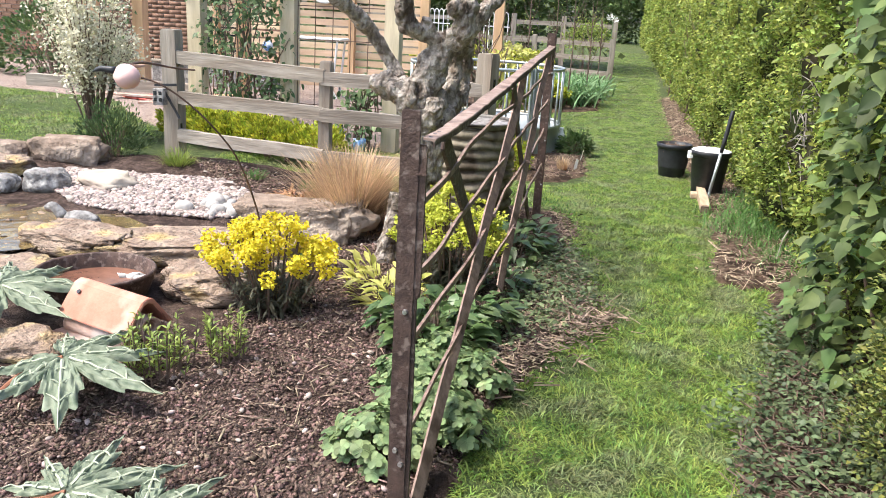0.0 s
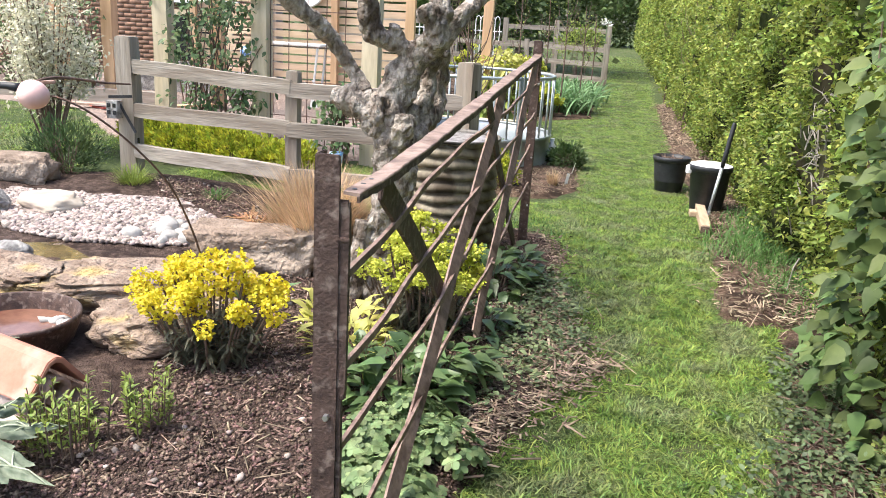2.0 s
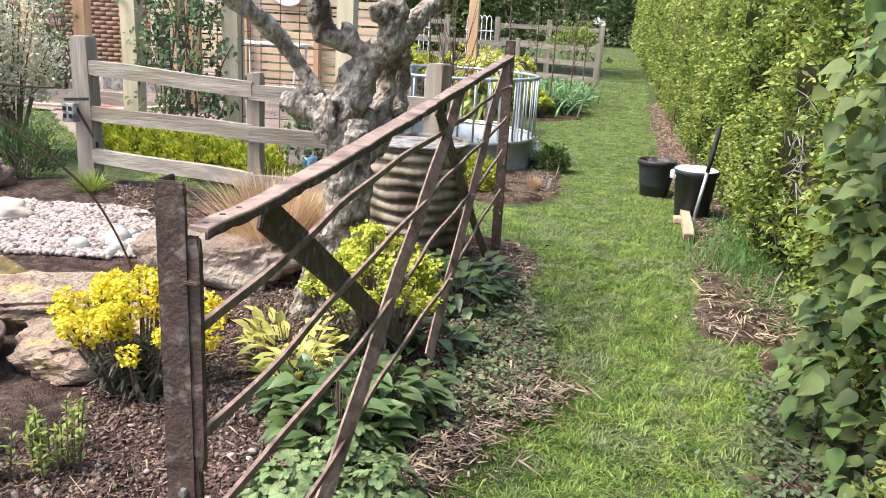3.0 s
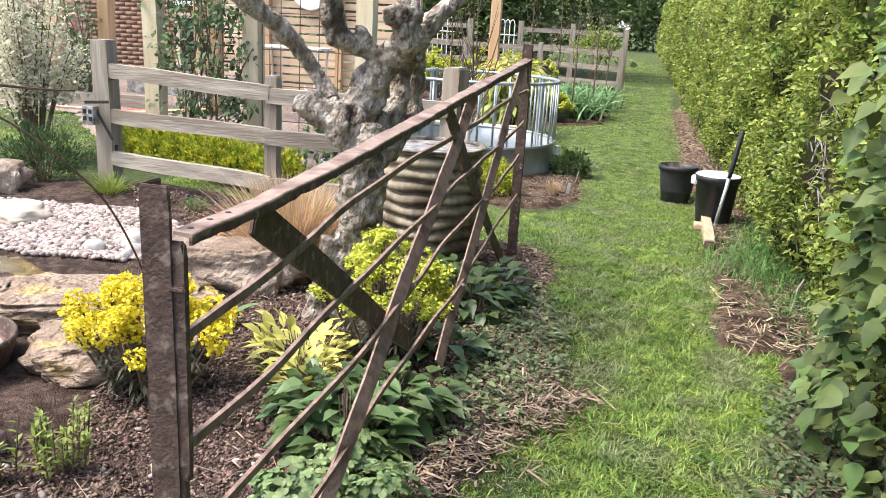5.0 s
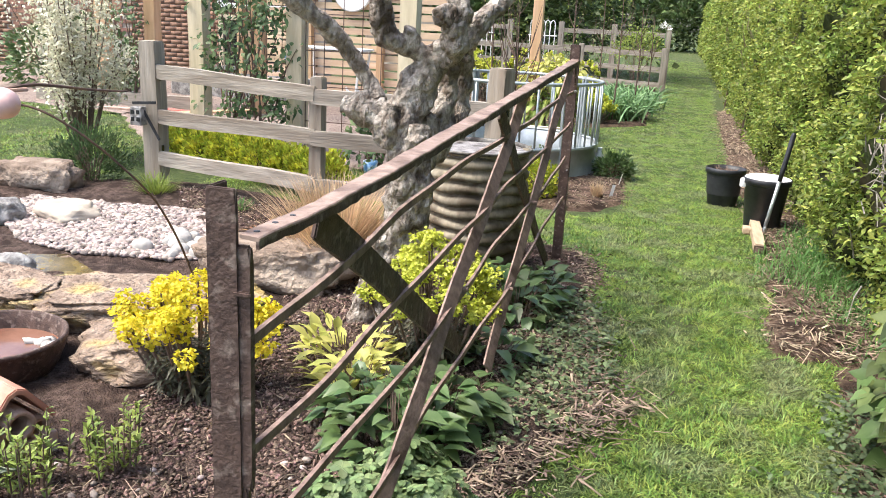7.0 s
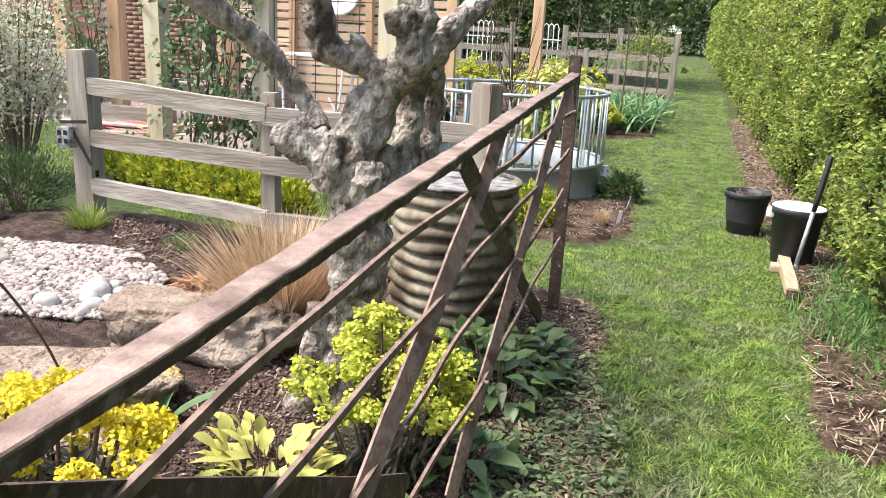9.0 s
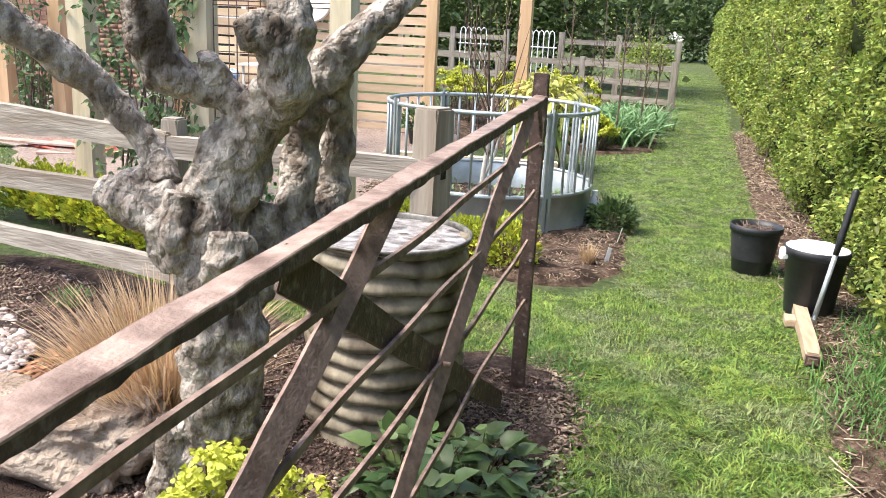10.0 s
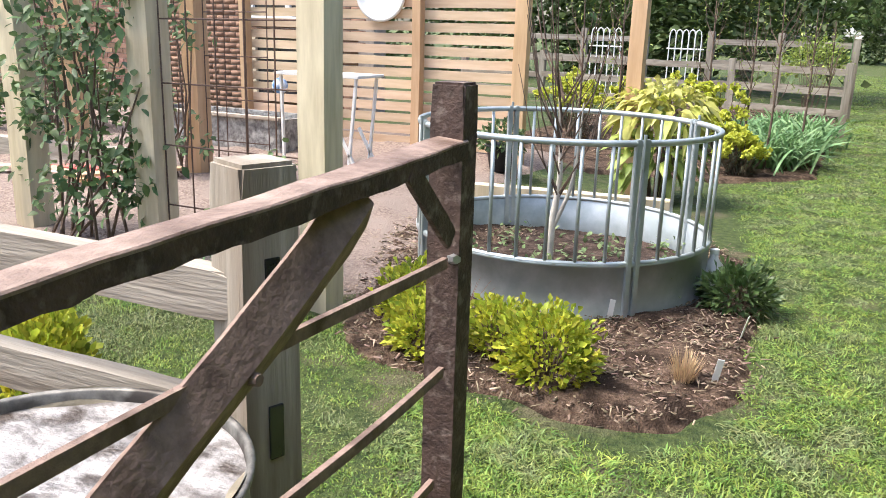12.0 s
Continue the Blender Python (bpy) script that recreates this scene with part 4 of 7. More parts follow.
    limb("burr", [(-0.945, 4.62, 0.92), (-0.955, 4.60, 1.0), (-0.95, 4.61, 1.04)], [0.05, 0.05, 0.03], 16, 0.9, "knobbly burr")
    limb("burr", [(-0.865, 4.75, 1.30), (-0.83, 4.72, 1.295), (-0.80, 4.70, 1.295)], [0.032, 0.028, 0.02], 14, 0.5, "cut branch stub")


make_tree()

# ---- hedge ----


def hedge_x(y):
    return np.interp(y, [0, 3, 9, 14, 39, 60], [1.35, 1.32, 1.28, 1.28, 1.62, 1.7])


def hedge_out(y, z):
    """How far the hedge's face bulges towards the lawn."""
    p = np.stack([0 * y, y, z], 1)
    return 0.10 * pnoise(p, 2.3) + 0.085 * pnoise(p + 4, 6.0) + 0.055 * pnoise(p + 8, 13.0) + 0.10 * np.sin(np.clip(z / 2.3, 0, 1) * math.pi) - 0.12 * np.clip(0.35 - z, 0, 1)


def make_hedge():
    h = thing("hedge", (1.4, 10.0, 0.0), "tall clipped privet hedge in fresh yellow-green leaf", "hedge")
    h.matrix_basis = pose(0, 0, 0)
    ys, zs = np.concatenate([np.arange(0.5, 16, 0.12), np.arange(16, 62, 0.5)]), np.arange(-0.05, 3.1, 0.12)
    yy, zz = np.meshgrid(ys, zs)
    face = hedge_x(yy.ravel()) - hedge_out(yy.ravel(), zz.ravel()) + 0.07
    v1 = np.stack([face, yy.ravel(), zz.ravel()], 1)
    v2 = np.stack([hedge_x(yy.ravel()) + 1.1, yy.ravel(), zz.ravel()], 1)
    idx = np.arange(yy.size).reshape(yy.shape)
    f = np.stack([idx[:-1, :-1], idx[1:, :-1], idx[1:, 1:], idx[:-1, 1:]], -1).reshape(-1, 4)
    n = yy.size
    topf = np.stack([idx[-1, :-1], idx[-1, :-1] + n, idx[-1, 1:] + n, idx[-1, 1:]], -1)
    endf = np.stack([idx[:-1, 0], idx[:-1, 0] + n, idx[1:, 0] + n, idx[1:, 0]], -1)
    # Near-black sheet behind the leaves: the hedge's inner shade put into colour.
    fast_mesh("core", np.concatenate([v1, v2]), np.concatenate([f, f[:, ::-1] + n, topf, endf]), L_HEDGE_CORE, h, label="dark sheet painted as the shade inside the hedge")
    sets = []
    for y0, y1, per, ln in ((1.0, 6.0, 4200, 0.038), (6.0, 10.0, 4200, 0.038), (10.0, 16.0, 2600, 0.046), (16.0, 30.0, 900, 0.075), (30.0, 60.0, 300, 0.12)):
        m = int((y1 - y0) * 3.1 * per)
        y, z = rng.uniform(y0, y1, m), rng.uniform(0.04, 3.12, m)
        x = hedge_x(y) - hedge_out(y, z) + 0.06 - 0.13 * rng.random(m) ** 1.5
        p = np.stack([x, y, z], 1)
        gap = pnoise(p, 5.0) + 0.6 * pnoise(p + 7, 13.0)
        keep = (gap > -0.5 + 0.25 * rng.random(m)) & ((z > 0.3) | (rng.random(m) < 0.5))
        hollow = ((y - 5.45) / 0.34) ** 2 + ((z - 0.92) / 0.42) ** 2 < 1 + 0.4 * gap
        keep &= ~hollow | (rng.random(m) < 0.12)
        p = p[keep]
        m = len(p)
        d = unit(np.array([-0.7, 0, 0.45]) + 0.9 * rng.normal(size=(m, 3)))
        nn = unit(np.array([-0.5, 0, 0.8]) + 0.5 * rng.normal(size=(m, 3)))
        s = 0.6 + 0.8 * rng.random(m)
        sets.append(leaf_arrays(p, d, nn, ln * s, ln * 0.55 * s, SMALL, 0.3, 0.2))
    m = 60000
    y, x = 1.0 + 40.0 * rng.random(m) ** 1.6, rng.random(m) * 1.15
    p = np.stack([hedge_x(y) + x, y, 3.06 + 0.08 * rng.random(m)], 1)
    s = 0.6 + 0.8 * rng.random(m)
    sets.append(leaf_arrays(p, rand_dirs(m) + np.array([0, 0, 0.5]), rand_dirs(m) * 0.5 + np.array([0, 0, 1.0]), 0.05 * s, 0.03 * s, SMALL, 0.3, 0.2))
    v, f = stack(sets)
    tagged(fast_mesh("leaves", v, f, L_HEDGE, h), kind="stuff")
    bms = []
    for i in range(60):
        y, z = 5.45 + 0.17 * rng.normal(), 0.88 + 0.2 * rng.normal()
        x = float(hedge_x(y)) - 0.04 - 0.10 * rng.random()
        q = Vector((x, y, max(z, 0.08)))
        e = q + Vector((rng.uniform(-0.12, 0.06), rng.uniform(-0.28, 0.28), rng.uniform(-0.2, 0.26)))
        bms.append(tube([q, q.lerp(e, 0.5) + Vector((0, 0.02, 0.03)), e], [0.0045, 0.0035, 0.0015], 5))
    tagged(part("dead_twig_tangle", join_bm(*bms), GREY_TWIG, h, "grey dead twigs in a bare hollow of the hedge"), kind="stuff")


make_hedge()

# ---- pergola, slatted screen, house ----


def make_pergola():
    front = ((-4.20, 7.9, WOOD_POST), (-3.2, 7.9, WOOD_POST), (-2.13, 7.9, WOOD_POST))
    back = ((-6.55, 9.6), (-5.87, 9.6), (-4.49, 9.6))
    for x, y, m in front:
        t = thing("pergola_post", (x, y, gz(x, y)), "square weathered softwood pergola post", "post", "pergola posts")
        part("shaft", beam((0, 0, -0.1), (0, 0, 2.4), 0.15, 0.15, 0.008, 20, 0.006, x, side=(0, 1, 0)), m, t)
    for x, y in back:
        t = thing("pergola_post", (x, y, gz(x, y)), "square orange-brown softwood pergola post", "post", "pergola posts")
        part("shaft", beam((0, 0, -0.1), (0, 0, 2.4), 0.14, 0.14, 0.008, 20, 0.006, x, side=(0, 1, 0)), WOOD_ORANGE, t)
    t = thing("pergola_post", (-1.68, 12.0, 0.1), "square orange-brown softwood post beyond the ring", "post", "pergola posts")
    part("shaft", beam((0, 0, -0.1), (0, 0, 2.4), 0.13, 0.13, 0.008, 20, 0.006, 8, side=(0, 1, 0)), WOOD_ORANGE, t)


make_pergola()


def make_screen():
    s = thing("slatted_screen", (-3.9, 12.1, 0.2), "pale new horizontal slatted timber screen with posts", "fence")
    for x in (-6.1, -5.0, -3.91, -2.8):
        part("post", beam((x + 3.9, 0, -0.1), (x + 3.9, 0, 2.1), 0.13 if x > -3 else 0.09, 0.10, 0.006, 12, 0.004, x, side=(0, 1, 0)), WOOD_ORANGE, s)
    for i in range(17):
        z = 0.10 + i * 0.115
        for x0, x1 in ((-6.1, -5.0), (-5.0, -3.91), (-3.91, -2.8)):
            part("slat", beam((x0 + 3.9, 0.055, z), (x1 + 3.9, 0.055, z + 0.006), 0.022, 0.088, 0.004, 6, 0.006, i * 1.3 + x0), SLAT, s)
    c = thing("wall_clock", (-4.35, 12.0, 1.78), "round white wall clock hung on the slatted screen", "clock")
    c.location.y = 12.12
    bm = lathe([(0.001, 0.0), (0.27, 0.0), (0.29, 0.012), (0.29, 0.035), (0.26, 0.04), (0.25, 0.018), (0.001, 0.018)], 40)
    bmesh.ops.rotate(bm, cent=(0, 0, 0), matrix=Matrix.Rotation(radians(90), 3, "X"), verts=bm.verts)
    part("case", bm, WHITE_PAINT, c, "", True)


make_screen()


def make_house():
    wall = tagged(mesh_object("wall_house", [(-16, 14.0, 0), (-5.6, 14.0, 0), (-5.6, 14.3, 0), (-16, 14.3, 0), (-16, 14.0, 3.6), (-5.6, 14.0, 3.6), (-5.6, 14.3, 3.6), (-16, 14.3, 3.6)],
                              [(0, 1, 5, 4), (1, 2, 6, 5), (2, 3, 7, 6), (3, 0, 4, 7), (4, 5, 6, 7)], MORTAR), "old red-brown brick house wall behind the pergola", "wall", kind="structure")
    return wall


HOUSE = make_house()

# ---- woodland at the end of the path ----


def make_wood():
    sets = []
    for i in range(60):
        x, y = rng.uniform(-14, 5), rng.uniform(62, 70)
        sets.append(crown(500, (2.2, 1.8, 2.6), 0.4, 0.22, (x, y, rng.uniform(1.0, 5.5)), lump=0.4))
    for i in range(50):
        x, y = rng.uniform(-16, -0.6), rng.uniform(25, 30)
        sets.append(crown(420, (1.3, 1.0, 1.7), 0.26, 0.15, (x, y, rng.uniform(0.6, 3.6)), lump=0.4))
    v, f = stack(sets)
    ob = fast_mesh("far_woodland", v, f, L_TREE)
    tagged(ob, "dark leafy trees and bushes closing the end of the path", "woodland", kind="stuff")


make_wood()

# ---- pond corner: rocks, pebbles, bowl, tile shelter ----


def make_pond():
    poly = [(-2.7, 3.95), (-2.6, 4.28), (-3.0, 4.52), (-3.6, 4.55), (-4.6, 4.5), (-4.8, 3.2), (-3.9, 2.9), (-3.0, 3.6)]
    bm = bmesh.new()
    bm.faces.new([bm.verts.new((x, y, 0.125)) for x, y in poly])
    me = bpy.data.meshes.new("pond_water")
    bm.to_mesh(me)
    bm.free()
    me.materials.append(WATER)
    tagged(new("pond_water", me), "shallow brown pond water over a stony bottom", "pond", kind="structure")
    n = 260
    q = sample(poly, n)
    v, f = lumps(np.stack([q[:, 0], q[:, 1], np.full(n, 0.115)], 1), rng.uniform(0.012, 0.035, n), 0.4, (ICO_V, ICO_F))
    tagged(fast_mesh("pond_stones", v, f, STONE_TAN), "small tan stones just under the pond's surface", "stones", kind="stuff")


make_pond()

ROCKS = ((-1.80, 4.70, 0.78, 0.40, 0.25, STONE_BROWN, "big brown weathered rock beside the grass clump", 1, 8),
         (-2.14, 4.00, 1.02, 0.56, 0.16, STONE_TAN, "long tan rock slab with yellow lichen at the pond", 2, 20),
         (-2.78, 3.86, 0.70, 0.36, 0.15, STONE_TAN, "tan rock slab with yellow lichen at the pond", 3, -10),
         (-2.82, 3.40, 0.50, 0.34, 0.13, STONE_TAN, "tan rock with yellow lichen beside the bowl", 4, 15),
         (-1.80, 3.66, 0.62, 0.52, 0.14, STONE_TAN, "broad tan rock slab beside the rusty bowl", 5, 35),
         (-2.2, 2.66, 0.34, 0.26, 0.12, STONE_TAN, "yellow-tan rock behind the big leaf", 6, 0),
         (-2.45, 2.45, 0.36, 0.22, 0.16, STONE_TAN, "small tan rock under the leaf stalks", 13, 40),
         (-4.1, 5.62, 0.55, 0.34, 0.22, STONE_BROWN, "brown rock on the far pond edge", 7, 5),
         (-4.6, 5.45, 0.50, 0.34, 0.18, STONE_BROWN, "low brown rock on the far pond edge", 8, -12),
         (-4.35, 5.12, 0.55, 0.30, 0.14, STONE_TAN, "flat tan rock on the pond edge", 9, 10),
         (-3.42, 5.06, 0.46, 0.36, 0.115, STONE_PALE, "smooth pale rounded boulder on the pebbles", 14, -25),
         (-3.72, 4.82, 0.30, 0.22, 0.18, STONE_GREY, "white-veined grey rock beside the pebbles", 11, 20),
         (-3.95, 4.72, 0.22, 0.18, 0.14, STONE_GREY, "white-veined grey rock at the water", 12, 70))


def make_rocks():
    for x, y, a, b, c, m, label, seed, rz in ROCKS:
        ob = part("rock", rock((a, b, c), seed, 0.28 if m != STONE_PALE else 0.2, 5 if a > 0.6 else 4, 0.15 if m != STONE_PALE else 0.0, 0.62 if a > 0.5 else 0.95), m, None, "", True)
        ob.matrix_basis = pose(x, y, gz(x, y) + 0.02, 0, 0, rz)
        tagged(ob, label, "rock", "pond rocks")
    for i in range(16):
        x, y = -2.42 + rng.normal() * 0.14, 4.86 + rng.normal() * 0.10
        s = rng.uniform(0.06, 0.11)
        ob = part("cobble", rock((s * 1.3, s, s * 0.8), 20 + i, 0.10, 3, 0.0, 0.95), COBBLE, None, "", True)
        ob.matrix_basis = pose(x, y, gz(x, y) + 0.04, 0, 0, rng.uniform(0, 180))
        tagged(ob, "rounded white cobble at the edge of the pebbles", "cobble", "white cobbles")
    d = part("stone_duck", rock((0.24, 0.12, 0.11), 41, 0.08, 4, 0.0, 1.0), STONE_GREY, None, "", True)
    neck = tube([(-0.09, 0, 0.07), (-0.125, 0, 0.12), (-0.15, 0, 0.135), (-0.19, 0, 0.125)], [0.035, 0.028, 0.026, 0.008], 12, steps=3)
    bm = bmesh.new()
    bm.from_mesh(d.data)
    me = bpy.data.meshes.new("neck")
    neck.to_mesh(me)
    neck.free()
    bm.from_mesh(me)
    bm.to_mesh(d.data)
    bm.free()
    bpy.data.meshes.remove(me)
    d.data.shade_smooth()
    d.matrix_basis = pose(-2.98, 4.13, 0.115, 0, 0, 22)
    tagged(d, "grey carved duck sitting at the pond's edge", "statue")
    beach = [(-2.2, 4.75), (-2.35, 5.25), (-2.75, 5.5), (-3.4, 5.35), (-3.9, 5.35), (-3.85, 4.95), (-3.3, 4.55), (-2.9, 4.5), (-2.5, 4.62)]
    patch("pebble_beach", beach, PEBBLE, "pale pinkish pebble beach beside the pond", "pebbles", 0.05, 0.05, 0.012)
    n = 4600
    q = sample(beach, n)
    v, f = lumps(on_ground(q, 0.05), rng.uniform(0.012, 0.026, n), 0.6, (ICO_V, ICO_F), 0.1)
    tagged(fast_mesh("pebbles", v, f, PEBBLE), "loose pale pink and cream pebbles", "pebbles", kind="stuff")


make_rocks()


def make_bowl():
    b = thing("iron_bowl", (-2.33, 3.32, 0.03), "shallow rusty iron bowl of brown water set among rocks", "bowl")
    R = 0.265
    part("shell", lathe([(0.001, -0.03), (0.2, -0.02), (R - 0.03, 0.03), (R, 0.10), (R + 0.004, 0.135), (R + 0.012, 0.14), (R + 0.012, 0.155), (R + 0.004, 0.16), (R - 0.005, 0.152), (R - 0.012, 0.10), (R - 0.035, 0.05), (0.2, 0.0), (0.001, -0.01)], 56), RUST, b, "", True)
    part("water", lathe([(0.001, 0.085), (R - 0.02, 0.085)], 56), RUSTY_WATER, b, "still rust-brown water")
    n = 40
    a, r = rng.uniform(-0.5, 1.1, n), rng.uniform(0.14, 0.24, n)
    v, f = lumps(np.stack([r * np.cos(a), r * np.sin(a), np.full(n, 0.085)], 1), rng.uniform(0.012, 0.03, n), 0.6, (ICO_V, ICO_F))
    tagged(fast_mesh("white_chips", v, f, COBBLE, b), kind="stuff")


make_bowl()


def make_tile_house():
    """Ridge tile over a clay pipe on a slab: ridge from (-2.10, 2.92) to (-1.75, 2.84)."""
    t = thing("clay_shelter", (-1.95, 2.89, 0.03), "terracotta ridge tile shelter over a clay pipe and slab", "wildlife shelter", rz=-19)
    bm = bmesh.new()
    prof = [(-0.125, 0.115), (-0.03, 0.235), (0.0, 0.247), (0.03, 0.235), (0.125, 0.115), (0.112, 0.105), (0.022, 0.217), (0.0, 0.225), (-0.022, 0.217), (-0.112, 0.105)]
    ends = [[bm.verts.new((x, y, z)) for y, z in prof] for x in (-0.215, 0.215)]
    k = len(prof)
    for i in range(k):
        bm.faces.new((ends[0][i], ends[0][(i + 1) % k], ends[1][(i + 1) % k], ends[1][i]))
    bm.faces.new(ends[0])
    bm.faces.new(ends[1][::-1])
    bmesh.ops.recalc_face_normals(bm, faces=bm.faces)
    bmesh.ops.bevel(bm, geom=[e for e in bm.edges if e.calc_face_angle(0) > 0.7], offset=0.004, segments=2, affect="EDGES")
    part("ridge_tile", bm, TERRACOTTA, t, "salmon terracotta ridge tile")
    part("nail_hole", tube([(-0.15, -0.055, 0.208), (-0.15, -0.058, 0.212)], [0.010, 0.010], 12), DARK, t)
    pipe = lathe([(0.036, -0.2), (0.052, -0.2), (0.052, 0.2), (0.036, 0.2), (0.034, 0.15), (0.034, -0.15), (0.036, -0.2)], 28)
    bmesh.ops.transform(pipe, matrix=Matrix.Translation((0.015, 0.0, 0.115)) @ Matrix.Rotation(radians(90), 4, "Y"), verts=pipe.verts)
    part("clay_pipe", pipe, CLAY_DARK, t, "pale clay land-drain pipe", True)
    for y in (-0.075, 0.075):
        pipe = lathe([(0.026, -0.19), (0.040, -0.19), (0.040, 0.19), (0.026, 0.19), (0.026, -0.19)], 24)
        bmesh.ops.transform(pipe, matrix=Matrix.Translation((0.0, y, 0.07)) @ Matrix.Rotation(radians(90), 4, "Y"), verts=pipe.verts)
        part("clay_pipe", pipe, CLAY_DARK, t, "", True)
    part("slab", block((0.42, 0.30, 0.05), (-0.01, -0.02, 0.02), 0.008, None, 0.004), CLAY_DARK, t, "pinkish worn clay slab")


make_tile_house()


def make_bird():
    w = thing("wire_ornament", (-1.62, 3.70, 0.05), "pink plastic bird ornament on long bent rusty wires", "garden ornament")
    o = Vector((-1.62, 3.70, 0.05))

    def q(*p):
        return Vector(p) - o
    part("wire", tube([q(-1.62, 3.70, 0.0), q(-1.63, 3.66, 0.38), q(-1.66, 3.50, 0.72), q(-1.72, 3.34, 0.92), q(-1.82, 3.22, 1.06), q(-1.92, 3.16, 1.12), q(-2.0, 3.14, 1.11)], [0.0045] * 7, 6, steps=6), STEEL_DARK, w)
    part("wire", tube([q(-2.0, 3.15, 1.17), q(-2.04, 3.35, 1.17), q(-2.09, 3.70, 1.125), q(-2.12, 3.95, 1.10)], [0.006, 0.006, 0.005, 0.004], 6, steps=5), STEEL_DARK, w)
    body = bmesh.new()
    bmesh.ops.create_uvsphere(body, u_segments=20, v_segments=14, radius=0.055)
    for v in body.verts:
        v.co *= 1 + 0.12 * noise.noise(v.co * 14) - 0.25 * max(0, -v.co.z / 0.055) * 0.4
    bmesh.ops.translate(body, vec=q(-1.985, 3.12, 1.125), verts=body.verts)
    part("body", body, PINK, w, "pale pink round body", True)
    part("beak", tube([q(-2.02, 3.10, 1.15), q(-2.08, 3.09, 1.155), q(-2.12, 3.09, 1.14)], [0.018, 0.012, 0.003], 8, steps=3), BLACK_PLASTIC, w, "dark hooked beak", True)
    part("clip", beam(q(-2.0, 3.13, 1.165), q(-1.95, 3.2, 1.17), 0.02, 0.012, 0.003), CLAY_DARK, w)


make_bird()

# ---- planting ----


def stems(n, spread, top, r=0.004, base=0.06, seg=5):
    bms = []
    for i in range(n):
        a, s = rng.random() * math.tau, math.sqrt(rng.random())
        b = Vector((math.cos(a) * base * s, math.sin(a) * base * s, -0.02))
        e = Vector((math.cos(a) * spread * s, math.sin(a) * spread * s, top * rng.uniform(0.75, 1.0)))
        bms.append(tube([b, (b * 0.6 + e * 0.4) + Vector((0, 0, 0.04)), e], [r, r * 0.8, r * 0.5], seg))
    return join_bm(*bms)


def spurge(x, y, rx, ry, top, flowers, leaves_mat, label, n=26, bract=0.016, dens=44, split=True):
    """A cushion of upright stems, dark whorled leaves below and flower heads above."""
    t = thing("spurge", (x, y, gz(x, y) + 0.02), label, "flowering plant", "yellow spurges")
    heads = []
    for i in range(n):
        a, s = rng.random() * math.tau, math.sqrt((i + 0.5) / n)
        hx, hy = rx * s * math.cos(a * 1 + i * 2.4), ry * s * math.sin(a * 1 + i * 2.4)
        heads.append((hx, hy, top * (1 - 0.42 * s * s) * rng.uniform(0.74, 1.06)))
    bms = [tube([(hx * 0.35, hy * 0.35, -0.02), (hx * 0.75, hy * 0.75, hz * 0.55), (hx, hy, hz)], [0.006, 0.005, 0.004], 5) for hx, hy, hz in heads]
    if split:
        for b in bms:
            part("stem", b, TWIG, t)
    else:
        part("stem_cluster", join_bm(*bms), TWIG, t)["kind"] = "stuff"
    fl, lv = [], []
    for hx, hy, hz in heads:
        m = dens
        ln = 0.085 * rng.uniform(0.7, 1.2)
        u = rng.random(m)
        a = rng.random(m) * math.tau
        r = (0.025 if split else 0.036) * (0.55 + 0.6 * np.sin(u * math.pi)) * rng.uniform(0.8, 1.2)
        lean = np.array([hx, hy, hz * 1.6])
        lean = lean / np.linalg.norm(lean)
        d = np.stack([np.cos(a), np.sin(a), 0.35 + 0 * a], 1)
        p = np.array([hx, hy, hz]) + d * r[:, None] + lean * ((u - 0.6) * ln)[:, None]
        for k in range(3):
            dk = unit(d + 0.9 * rng.normal(size=d.shape))
            fl.append(leaf_arrays(p + 0.006 * rng.normal(size=p.shape), dk, unit(d + np.array([0, 0, 1.0])), np.full(m, bract) * rng.uniform(0.8, 1.15, m), np.full(m, bract * 1.35) * rng.uniform(0.85, 1.15, m), ((0, 0.55), (0.3, 0.95), (0.7, 0.95), (1, 0.5)), 0.3, 0.0))
        if split:
            fast_mesh("flower_head", *stack(fl), flowers, t, label="dense domed flower head")
            fl = []
        m = 22
        u = rng.uniform(0.1, 0.6, m)
        a = rng.random(m) * math.tau
        p = np.stack([hx * (0.35 + 0.6 * u), hy * (0.35 + 0.6 * u), hz * u], 1)
        d = np.stack([np.cos(a), np.sin(a), rng.uniform(-0.5, 0.3, m)], 1)
        lv.append(leaf_arrays(p, d, np.tile([0, 0, 1.0], (m, 1)), rng.uniform(0.04, 0.075, m), rng.uniform(0.010, 0.016, m), OVAL, 0.2, 0.3))
    if fl:
        fast_mesh("flower_mass", *stack(fl), flowers, t, label="dense domed flower heads")["kind"] = "stuff"
    fast_mesh("leaves", *stack(lv), leaves_mat, t, label="narrow dark green leaves")
    return t


spurge(-1.50, 3.46, 0.34, 0.25, 0.46, L_YELLOW, L_EUPH, "bright yellow flowering spurge cushion on bare soil", 58, 0.0115, 40)
spurge(-0.74, 4.06, 0.30, 0.24, 0.55, L_LIME, L_EUPH, "lime-yellow flowering spurge behind the iron gate", 58, 0.0115, 40)


